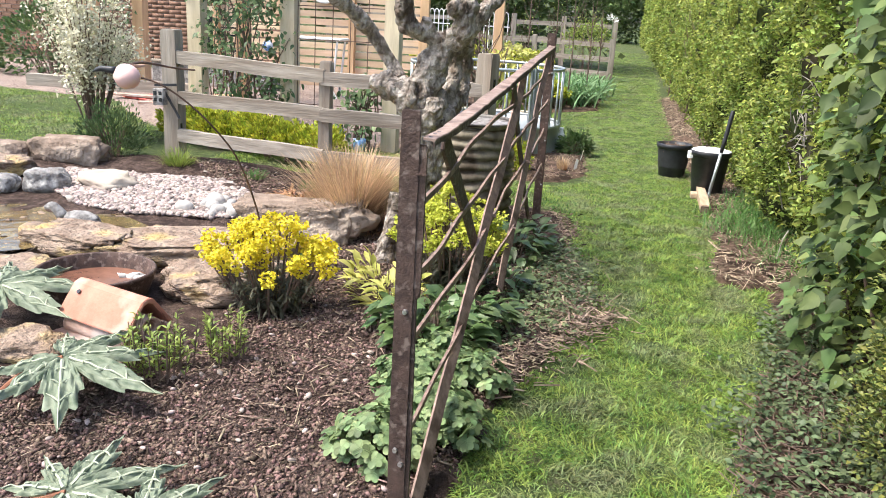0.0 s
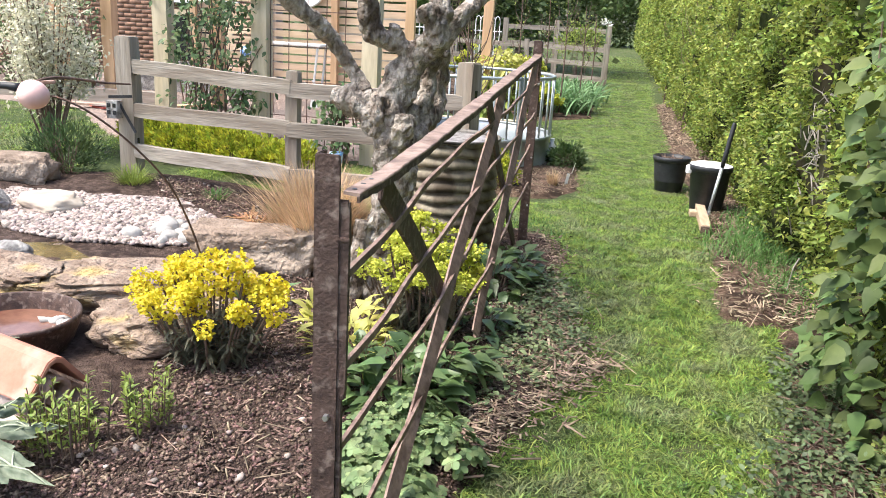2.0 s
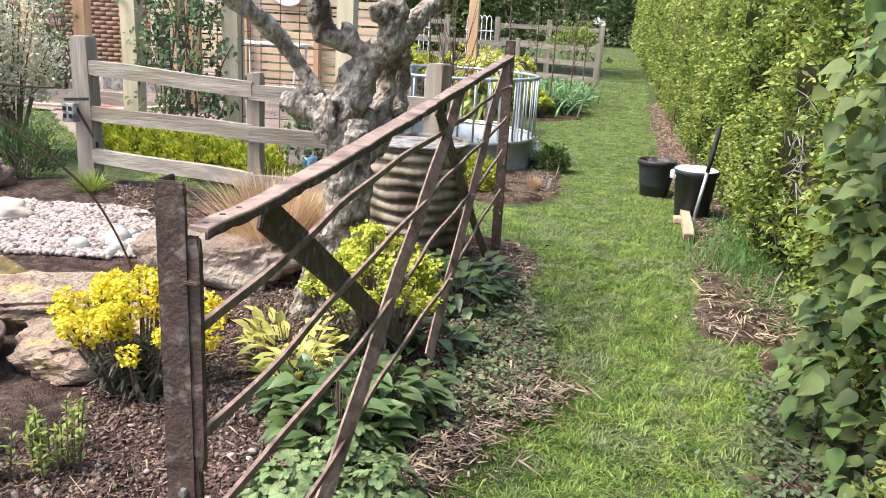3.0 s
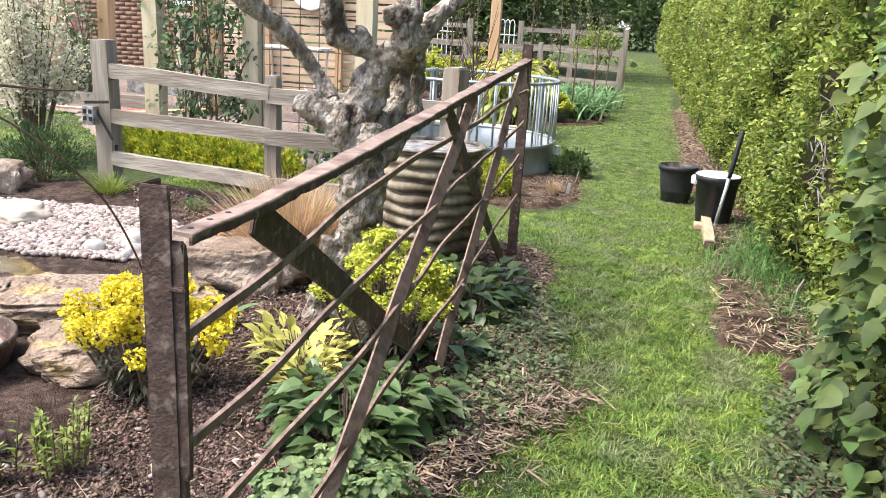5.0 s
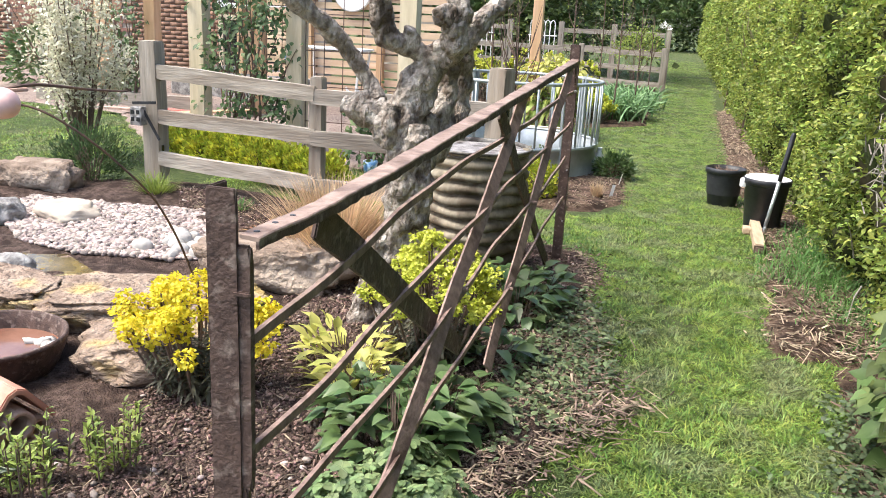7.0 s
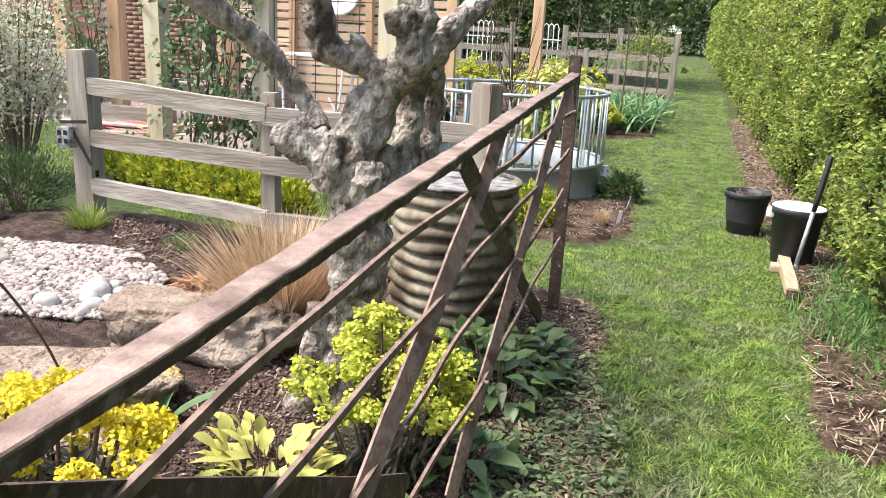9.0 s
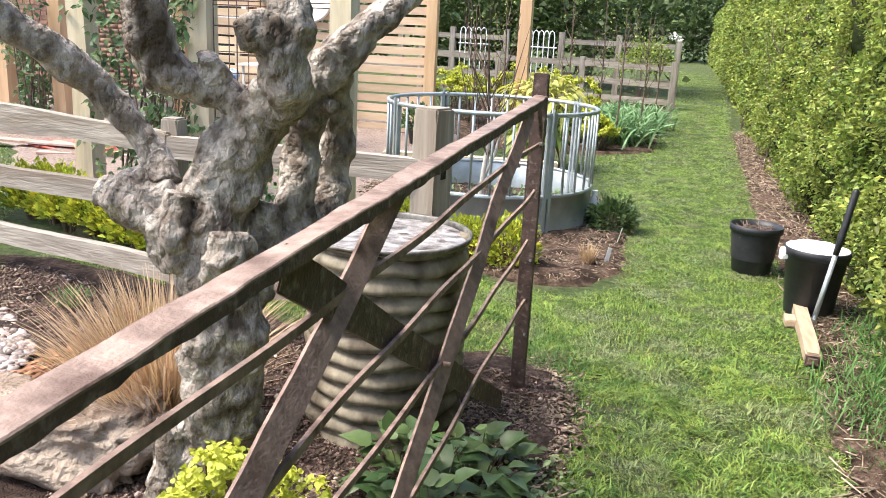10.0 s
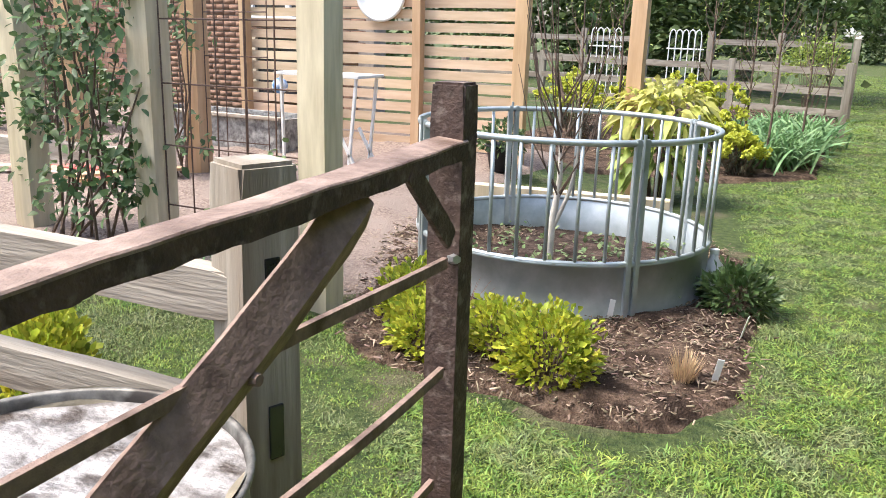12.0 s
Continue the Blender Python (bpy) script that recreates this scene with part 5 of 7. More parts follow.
def rosette(x, y, n, ln, wd, mat, label, name="leafy_plant", shape=OVAL, up=0.7, spread=0.10, droop=0.35, high=0.0, cat="plant", group="", layers=1.0, fold=0.25):
    t = thing(name, (x, y, gz(x, y) + 0.03), label, cat, group)
    a = rng.random(n) * math.tau
    r = spread * np.sqrt(rng.random(n))
    p = np.stack([r * np.cos(a), r * np.sin(a), high * (0.1 + 0.9 * rng.random(n)) * (1 - 0.5 * (r / max(spread, 1e-6)) ** 2)], 1)
    d = np.stack([np.cos(a), np.sin(a), up * rng.uniform(0.2, 1.3, n)], 1) + 0.35 * rng.normal(size=(n, 3))
    nn = unit(np.stack([-0.3 * np.cos(a), -0.3 * np.sin(a), np.ones(n)], 1) + 0.2 * rng.normal(size=(n, 3)))
    s = rng.uniform(0.6, 1.15, n)
    fast_mesh("leaves", *leaf_arrays(p, d, nn, ln * s, wd * s, shape, fold, droop), mat, t)
    if high > 0.06:
        part("stem_cluster", stems(14, spread * 0.8, high * 0.9, 0.003, spread * 0.4), TWIG, t)["kind"] = "stuff"
    return t


rosette(-1.03, 3.82, 90, 0.125, 0.042, L_CREAM, "cream-yellow variegated hosta coming into leaf", "hosta", up=1.2, spread=0.19, high=0.24)
rosette(-0.93, 3.64, 55, 0.12, 0.04, L_CREAM, "cream-yellow variegated hosta coming into leaf", "hosta", up=1.1, spread=0.16, high=0.18)
for gx_, gy_, n_, hh in ((-0.64, 3.28, 90, 0.22), (-0.54, 3.60, 80, 0.20), (-0.78, 3.46, 80, 0.20), (-0.60, 3.48, 70, 0.22), (-0.50, 4.75, 80, 0.22), (-0.44, 5.05, 60, 0.20), (-0.62, 4.98, 70, 0.22), (-0.48, 4.15, 50, 0.14)):
    rosette(gx_, gy_, n_, 0.115, 0.070, L_DARK, "low plant with broad dark green pointed leaves at the gate", "leafy_plant", HEART, 0.5, 0.19, 0.35, hh, group="dark leafy plants")


def geranium(x, y, n, spread, high):
    t = thing("geranium", (x, y, gz(x, y) + 0.02), "soft green lobed geranium leaves spreading under the gate", "plant", "geraniums")
    part("stem_cluster", stems(20, spread * 0.8, high * 0.8, 0.0025, spread * 0.4), L_GERAN, t)["kind"] = "stuff"
    sets = []
    for i in range(n):
        a, r = rng.random() * math.tau, spread * math.sqrt(rng.random())
        c = np.array([r * math.cos(a), r * math.sin(a), high * rng.uniform(0.25, 1.1) * (1 - 0.5 * (r / spread) ** 2)])
        nrm = unit(np.array([0.5 * math.cos(a), 0.5 * math.sin(a), 1.0]) + 0.3 * rng.normal(size=3))
        e1 = unit(np.cross(nrm, rng.normal(size=3)))
        e2 = np.cross(nrm, e1)
        size = rng.uniform(0.014, 0.030)
        ks = np.arange(5) * 1.15 - 2.3
        d = np.cos(ks)[:, None] * e1 + np.sin(ks)[:, None] * e2
        sets.append(leaf_arrays(np.tile(c, (5, 1)), d, np.tile(nrm, (5, 1)), np.full(5, size * 1.25), np.full(5, size * 1.05), ((0, 0.25), (0.55, 1.0), (0.85, 0.8), (1.0, 0.3)), 0.25, 0.15))
    fast_mesh("leaves", *stack(sets), L_GERAN, t)


for gx_, gy_, n_, sp in ((-0.62, 2.34, 130, 0.18), (-0.52, 2.62, 150, 0.18), (-0.40, 2.95, 70, 0.13), (-0.62, 2.88, 150, 0.18), (-0.38, 2.50, 50, 0.11), (-0.55, 3.10, 90, 0.14)):
    geranium(gx_, gy_, int(n_ * 1.4), sp, 0.17)


def grass_clump(x, y, n, ln, mat, label, spread=0.06, arch=0.9, wd=0.004, name="ornamental_grass", lean=0.45):
    t = thing(name, (x, y, gz(x, y)), label, "ornamental grass")
    a = rng.random(n) * math.tau
    r = spread * np.sqrt(rng.random(n))
    p = np.stack([r * np.cos(a), r * np.sin(a), np.zeros(n)], 1)
    d = np.stack([np.cos(a) * lean * rng.random(n), np.sin(a) * lean * rng.random(n), np.ones(n)], 1) + 0.1 * rng.normal(size=(n, 3))
    nn = unit(np.stack([-np.cos(a), -np.sin(a), 0.4 + 0 * a], 1))
    v, f = leaf_arrays(p, d, nn, ln * rng.uniform(0.45, 1.1, n), np.full(n, wd), STRAP, 0.2, arch * 0.35)
    fast_mesh("blades", v, f, mat, t)
    return t


grass_clump(-1.60, 5.02, 2300, 0.82, L_DRY, "dry straw-coloured arching ornamental grass clump", 0.13, 0.9, 0.005, lean=0.65)
grass_clump(-1.50, 5.0, 260, 0.26, L_BROWN, "low dry brown grass at a clump's foot", 0.2, 1.4, 0.005, lean=1.2)
grass_clump(-3.28, 5.80, 320, 0.30, L_SHOOT, "small green and straw tuft of grass at the fence post", 0.07, 1.1, 0.005, lean=0.9)
grass_clump(-0.40, 8.08, 260, 0.20, L_DRY, "small dry brown grass tuft in the mulch", 0.035, 0.6, 0.004, lean=0.4)
grass_clump(-2.62, 5.75, 160, 0.16, GRASS_DARK, "small fresh green tuft under the fence", 0.07, 1.0, 0.005, lean=0.9)
grass_clump(-2.15, 5.70, 160, 0.16, GRASS_DARK, "small fresh green tuft under the fence", 0.07, 1.0, 0.005, lean=0.9)
rosette(-2.04, 5.10, 320, 0.13, 0.02, L_BROWN, "crumpled brown dead fern beside the dry grass", "dead_fern", BLADE, 0.8, 0.16, 0.6, 0.16)
rosette(-1.60, 4.04, 12, 0.27, 0.075, L_IRIS, "fresh green tulip-like leaves beside the spurge", "bulb_leaves", STRAP, 1.3, 0.04, 0.25, 0.0)


def shoots(x, y, n, spread, high, mat, label):
    t = thing("young_shrub", (x, y, gz(x, y) + 0.02), label, "shrub")
    bms, sets = [], []
    for i in range(n):
        a, r = rng.random() * math.tau, spread * math.sqrt(rng.random())
        b = np.array([r * math.cos(a) * 0.8, r * math.sin(a) * 0.8, -0.02])
        e = np.array([r * math.cos(a), r * math.sin(a), high * rng.uniform(0.55, 1.0)])
        bms.append(tube([Vector(b), Vector(e)], [0.0035, 0.002], 5))
        m = 16
        u = rng.uniform(0.35, 1.0, m)
        aa = rng.random(m) * math.tau
        p = b + (e - b) * u[:, None]
        d = np.stack([np.cos(aa), np.sin(aa), rng.uniform(0.3, 1.6, m)], 1)
        sets.append(leaf_arrays(p, d, unit(np.stack([-np.cos(aa), -np.sin(aa), np.ones(m)], 1)), rng.uniform(0.022, 0.045, m), rng.uniform(0.010, 0.016, m), OVAL, 0.3, 0.15))
    part("stem_cluster", join_bm(*bms), TWIG, t)["kind"] = "stuff"
    fast_mesh("leaves", *stack(sets), mat, t)


shoots(-1.60, 2.66, 34, 0.15, 0.25, L_SHOOT, "young green shoots of a small shrub by the tile shelter")
shoots(-1.45, 2.86, 20, 0.13, 0.24, L_SHOOT, "reddish stems with small green leaves on bare soil")


def big_leaf(x, y, z, size, heading, tilt, label, seed):
    """A large jagged, deeply lobed leaf on a stalk, its lobes cut and its surface puckered along the veins."""
    t = thing("giant_leaf_plant", (x, y, gz(x, y)), label, "plant")
    bm = bmesh.new()
    lobes, seg, rings = 7, 196, 14
    r0 = np.random.default_rng(seed)
    jit = r0.uniform(0.8, 1.15, lobes + 1)
    grid = []
    for i in range(seg + 1):
        a = -2.75 + 5.5 * i / seg
        k = (a + 2.75) / 5.5 * lobes
        c = abs((k % 1.0) - 0.5) * 2
        tooth = abs(((k * 5.0) % 1.0) - 0.5) * 2
        reach = size * (0.80 - 0.50 * c ** 0.85 + 0.20 * (1 - tooth) * (1 - 0.4 * c)) * jit[int(k) if k < lobes else lobes] * (1.0 + 0.25 * math.cos(a))
        row = []
        for j in range(rings + 1):
            u = j / rings
            pucker = 0.030 * size * math.sin(u * 24 + 3 * abs(c - 0.5)) * u + 0.09 * size * (c - 0.5) * u
            row.append(bm.verts.new((math.cos(a) * reach * u, math.sin(a) * reach * u, 0.10 * size * u - 0.15 * size * u * u + pucker + 0.02 * size * noise.noise(Vector((a * 4, u * 6, seed))))))
        grid.append(row)
    for r1, r2 in zip(grid, grid[1:]):
        for j in range(rings):
            if j == 0:
                bm.faces.new((r1[0], r1[1], r2[1]))
            else:
                bm.faces.new((r1[j], r1[j + 1], r2[j + 1], r2[j]))
    bmesh.ops.remove_doubles(bm, verts=[r[0] for r in grid], dist=1e-5)
    bmesh.ops.transform(bm, matrix=pose(0, 0, z, tilt, 0, heading), verts=bm.verts)
    lift = Vector((0, 0, 0.003))
    step = seg // lobes
    mids = [[q.co + lift for q in grid[i * step + step // 2][1:-1]] for i in range(lobes)]
    sides = [{s: [q.co + lift for q in grid[i * step + step // 2 + s * step // 5][1:]] for s in (-1, 1)} for i in range(lobes)]
    blade = part("leaf_blade", bm, L_SILVER, t, "pale silvery green puckered jagged blade", True)
    for i in range(lobes):
        line = mids[i]
        part("vein", tube(line, [0.0065 * (1 - 0.8 * j / len(line)) for j in range(len(line))], 5), L_VEIN, blade)
        for s in (-1, 1):
            for j in (4, 7, 10):
                o_ = sides[i][s][j]
                part("vein", tube([line[j - 2], line[j - 2].lerp(o_, 0.5) + Vector((0, 0, 0.004)), o_], [0.004, 0.003, 0.001], 5), L_VEIN, blade)
    part("stalk", tube([(-0.25, -0.1, 0.0), (-0.12, -0.05, z * 0.7), (0, 0, z)], [0.016, 0.012, 0.010], 8, steps=3), L_BROWN, t)


big_leaf(-1.84, 2.40, 0.18, 0.37, -12, 4, "huge jagged silvery green leaf spreading over bare soil", 3)
big_leaf(-2.50, 2.88, 0.22, 0.40, 30, 4, "huge jagged silvery green leaf beside the tile shelter", 5)
big_leaf(-1.36, 1.74, 0.12, 0.26, 50, 5, "jagged green leaf low over the soil", 8)
big_leaf(-1.12, 1.72, 0.10, 0.24, 20, 5, "jagged green leaf low over the soil", 9)
big_leaf(-0.80, 1.72, 0.06, 0.14, 60, 5, "small jagged green leaf low over the soil", 12)


def bush(x, y, rad, n, mat, label, ln=0.03, wd=0.016, name="shrub", up=0.5, core=True, lump=0.3, freq=4.0, z=None, group="", cat="shrub", base=-0.5):
    t = thing(name, (x, y, gz(x, y)), label, cat, group)
    zc = rad[2] * 0.55 if z is None else z
    part("stem_cluster", stems(16, rad[0] * 0.6, zc + rad[2] * 0.5, 0.006, rad[0] * 0.15), TWIG, t)["kind"] = "stuff"
    v, f = crown(n, rad, ln, wd, (0, 0, zc), SMALL, up, 0.45, lump, freq, base)
    fast_mesh("leaves", v, f, mat, t)
    return t


for bx_, by_, r_ in ((-0.92, 7.82, 0.205), (-1.20, 7.98, 0.16), (-1.47, 7.76, 0.17), (-1.64, 8.02, 0.20)):
    bush(bx_, by_, (r_, r_ * 0.9, r_ * 1.05), int(34000 * r_ * r_), L_BOX, "golden-green rounded box bush at the lawn edge", 0.046, 0.026, "box_bush", 0.7, lump=0.35, freq=5, group="golden box bushes")
bush(-0.34, 9.22, (0.19, 0.18, 0.16), 900, L_DARK, "low dark green leafy perennial beside the ring", 0.06, 0.028, "perennial", 0.4)
for i in range(9):
    bush(-3.95 + i * 0.21, 7.0 - 0.065 * i + 0.03 * math.sin(i * 2.1), (0.16, 0.15, 0.19 + 0.02 * math.sin(i * 1.7)), 1300, L_BOX, "low golden-green hedge plant clipped along the fence", 0.05, 0.026, "low_hedge_plant", 1.3, z=0.17, group="low golden hedge")
bush(-4.0, 6.04, (0.27, 0.22, 0.27), 2200, L_PINE, "low dark evergreen shrub on the pond bank", 0.05, 0.012, "evergreen_shrub", 1.2)


def variegated(x, y):
    t = thing("variegated_shrub", (x, y, gz(x, y)), "airy cream-variegated shrub with thin bare stems", "shrub")
    sets, bms = [], []
    for i in range(40):
        a = rng.random() * math.tau
        b = Vector((0.04 * math.cos(a), 0.04 * math.sin(a), 0))
        s = math.sqrt(rng.random())
        e = Vector((0.58 * s * math.cos(a), 0.44 * s * math.sin(a), rng.uniform(0.75, 1.7) - 0.2 * s))
        mid = b.lerp(e, 0.5) + Vector((0, 0, 0.12))
        bms.append(tube([b, mid, e], [0.010, 0.006, 0.003], 5))
        m = 150
        u = rng.uniform(0.55, 1.0, m)
        bb, mm, ee = np.array(b), np.array(mid), np.array(e)
        p = ((1 - u) ** 2)[:, None] * bb + (2 * u * (1 - u))[:, None] * mm + (u ** 2)[:, None] * ee + 0.07 * rng.normal(size=(m, 3))
        sets.append(leaf_arrays(p, rand_dirs(m) + np.array([0, 0, 0.3]), unit(rand_dirs(m) * 0.6 + np.array([0, -0.3, 0.8])), rng.uniform(0.03, 0.055, m), rng.uniform(0.018, 0.03, m), SMALL, 0.3, 0.2))
    part("stem_cluster", join_bm(*bms), TWIG, t)["kind"] = "stuff"
    fast_mesh("leaves", *stack(sets), L_VARIEG, t)


variegated(-4.66, 6.78)


def lilac():
    """A wall of broad heart-shaped leaves where the hedge meets the lawn."""
    t = thing("lilac_bush", (1.12, 3.75, 0.0), "lilac bush with broad grey-green heart-shaped leaves", "shrub")
    o = np.array([1.12, 3.75, 0.0])
    n = 1050
    y = rng.uniform(3.15, 4.75, n)
    z = rng.uniform(0.05, 1.75, n)
    p0 = np.stack([0 * y, y, z], 1)
    x = np.interp(y, [2.4, 3.0, 3.6, 4.1, 4.7], [1.12, 1.04, 0.98, 1.0, 1.28]) + 0.14 * pnoise(p0, 3.0) + 0.09 * pnoise(p0 + 3, 8.0) + 0.28 * rng.random(n) ** 1.7 + 0.05 * np.clip(z - 0.8, 0, 1)
    p = np.stack([x, y, z], 1) - o
    d = unit(np.array([-0.7, -0.25, -0.25]) + 0.55 * rng.normal(size=(n, 3)))
    nn = unit(np.array([-0.45, -0.3, 0.9]) + 0.35 * rng.normal(size=(n, 3)))
    s = rng.uniform(0.6, 1.2, n)
    fast_mesh("leaves", *leaf_arrays(p, d, nn, 0.082 * s, 0.070 * s, HEART, 0.22, 0.25), L_LILAC, t)
    bms = []
    for i in range(16):
        yy = rng.uniform(-1.1, 0.8)
        b = Vector((0.22, yy, -0.02))
        e = Vector((rng.uniform(-0.05, 0.15), yy + rng.uniform(-0.25, 0.25), rng.uniform(0.7, 1.7)))
        bms.append(tube([b, b.lerp(e, 0.5) + Vector((-0.04, 0, 0.05)), e], [0.012, 0.008, 0.004], 6))
    part("branch_cluster", join_bm(*bms), TWIG, t)["kind"] = "stuff"


lilac()

# ---- beyond the fence ----


def climber(x0, x1, y, z0, z1, n, label):
    t = thing("climbing_rose", ((x0 + x1) / 2, y, gz((x0 + x1) / 2, y)), label, "climbing plant", "climbing roses")
    w = x1 - x0
    bms, sets = [], []
    for i in range(14):
        a = Vector((rng.uniform(-w, w) * 0.3, rng.uniform(-0.08, 0.08), 0))
        e = Vector((rng.uniform(-w, w) * 0.55, rng.uniform(-0.12, 0.12), rng.uniform(z0 + 0.4, z1)))
        bms.append(tube([a, a.lerp(e, 0.5) + Vector((rng.uniform(-0.1, 0.1), 0.05, 0)), e], [0.010, 0.007, 0.004], 5, steps=2))
    part("stem_cluster", join_bm(*bms), TWIG, t)["kind"] = "stuff"
    k = n // 18
    for i in range(k):
        c = np.array([rng.uniform(-w / 2, w / 2), rng.uniform(-0.16, 0.12), rng.uniform(z0, z1)])
        m = 12
        p = c + 0.055 * rng.normal(size=(m, 3))
        sets.append(leaf_arrays(p, rand_dirs(m) + np.array([0, -0.3, 0]), unit(rand_dirs(m) * 0.6 + np.array([0, -0.5, 0.7])), rng.uniform(0.045, 0.08, m), rng.uniform(0.028, 0.048, m), OVAL, 0.25, 0.25))
    fast_mesh("leaves", *stack(sets), L_ROSE, t)


climber(-4.1, -3.2, 7.82, 0.15, 2.1, 2500, "dark green climbing rose tangled between pergola posts")
climber(-2.6, -2.2, 7.75, 0.1, 0.7, 500, "sparse climbing rose at the foot of a pergola post")
climber(-5.0, -4.3, 9.4, 0.2, 2.0, 700, "dark green climber on the far pergola posts")
climber(-6.3, -5.9, 9.4, 0.2, 1.6, 600, "dark green climber on the far pergola posts")


def mesh_panel(x0, x1, y, label):
    g = thing("wire_mesh_panel", (x0, y, gz(x0, y)), label, "wire mesh", "rusty wire panels")
    w = x1 - x0
    k = max(3, int(w / 0.17))
    for i in range(k + 1):
        part("wire", tube([(w * i / k, 0, -0.02), (w * i / k + 0.01, 0, 2.0)], [0.0045, 0.0045], 5), STEEL_DARK, g)
    for z in (0.3, 0.62, 0.94, 1.26, 1.40, 1.43):
        part("wire", tube([(0, 0.01, z), (w, 0.01, z + 0.01)], [0.0045, 0.0045], 5), STEEL_DARK, g)


mesh_panel(-3.12, -2.21, 7.9, "rusty wire mesh panel between pergola posts")
mesh_panel(-4.4, -3.8, 9.6, "rusty wire mesh panel between pergola posts")


def yard():
    t = thing("water_trough", (-5.6, 11.2, 0.24), "low grey lead-coloured trough on the gravel yard", "trough")
    for a, b in (((-0.9, -0.3), (0.9, -0.3)), ((0.9, -0.3), (0.9, 0.3)), ((0.9, 0.3), (-0.9, 0.3)), ((-0.9, 0.3), (-0.9, -0.3))):
        part("side", beam((*a, 0.16), (*b, 0.16), 0.04, 0.34, 0.006), STONE_GREY, t)
    part("kerb", beam((-0.92, -0.32, 0.34), (0.92, -0.32, 0.34), 0.09, 0.03, 0.006), STONE_PALE, t)
    part("water", block((1.74, 0.54, 0.02), (0, 0, 0.24), 0.0), DARK, t)
    b = thing("glass_ball", (-4.78, 11.0, 0.88), "blue and white glazed garden ball on a thin stake", "ornament")
    bm = bmesh.new()
    bmesh.ops.create_uvsphere(bm, u_segments=24, v_segments=16, radius=0.075)
    part("ball", bm, BLUE, b, "", True)
    part("stake", tube([(0, 0, -0.7), (0, 0, -0.06)], [0.006, 0.006], 6), STEEL_DARK, b)
    c = thing("white_table", (-3.95, 10.6, 0.24), "white painted folding garden table with thin crossed legs", "table")
    part("top", block((0.85, 0.4, 0.025), (0.0, 0, 0.80), 0.004), WHITE_PAINT, c)
    for y in (-0.16, 0.16):
        part("leg", beam((0.30, y, 0), (0.38, y, 0.79), 0.025, 0.025, 0.003), WHITE_PAINT, c)
        part("leg", beam((0.20, y, 0.35), (0.40, y, 0.0), 0.025, 0.025, 0.003), WHITE_PAINT, c)
        part("leg", beam((-0.36, y, 0), (-0.38, y, 0.79), 0.025, 0.025, 0.003), WHITE_PAINT, c)
    h = thing("coiled_hose", (-5.3, 9.0, 0.26), "red garden hose lying in loops on the gravel", "hose")
    pts = [(0.42 * math.cos(a * 0.5) * (1 + 0.12 * math.sin(a * 0.33)), 0.22 * math.sin(a * 0.5) * (1 + 0.2 * math.cos(a * 0.21)), 0.015 + 0.004 * (a % 5)) for a in range(60)]
    part("loops", tube(pts, [0.012] * 60, 6, steps=2), RED_HOSE, h, "", True)
    for i, (x, y, a) in enumerate(((-4.9, 8.75, 20), (-5.1, 8.9, -15), (-5.5, 8.8, 5), (-4.7, 9.0, 60))):
        p = thing("loose_plank", (x, y, 0.26 + 0.025 * i), "loose weathered plank lying on the gravel", "plank", "loose planks", a)
        part("board", block((0.9, 0.12, 0.022), (0, 0, 0.012), 0.003), WOOD_ORANGE if i % 2 else CLAY_DARK, p)
    f = thing("plant_tub", (-2.75, 11.6, 0.2), "dark pot with a leafy plant before the screen", "plant pot")
    part("body", lathe([(0.001, 0), (0.10, 0), (0.14, 0.22), (0.155, 0.225), (0.15, 0.24), (0.135, 0.2), (0.001, 0.2)], 28), BLACK_PLASTIC, f, "", True)
    fast_mesh("leaves", *crown(260, (0.18, 0.18, 0.14), 0.08, 0.035, (0, 0, 0.28)), L_DARK, f)
    bl = thing("blue_tub", (-2.36, 7.62, gz(-2.36, 7.62)), "small bright blue plastic tub at a pergola post", "tub")
    part("body", lathe([(0.001, 0), (0.055, 0), (0.065, 0.12), (0.058, 0.12), (0.05, 0.02), (0.001, 0.02)], 24), BLUE, bl, "", True)
    s = thing("sleeper", (-6.4, 9.35, gz(-6.4, 9.35)), "grey weathered sleeper edging the raised gravel yard", "sleeper")
    part("timber", beam((-0.9, -0.05, 0.08), (1.3, 0.1, 0.08), 0.12, 0.2, 0.01, 16, 0.008, 2.7), WOOD_RAIL, s)
    s = thing("sleeper", (-2.3, 10.3, gz(-2.3, 10.3)), "pale sleeper edging a bed behind the ring", "sleeper")
    part("timber", beam((-0.4, 0.0, 0.10), (1.3, 0.3, 0.10), 0.12, 0.2, 0.01, 16, 0.008, 6.7), WOOD_POST, s)


yard()


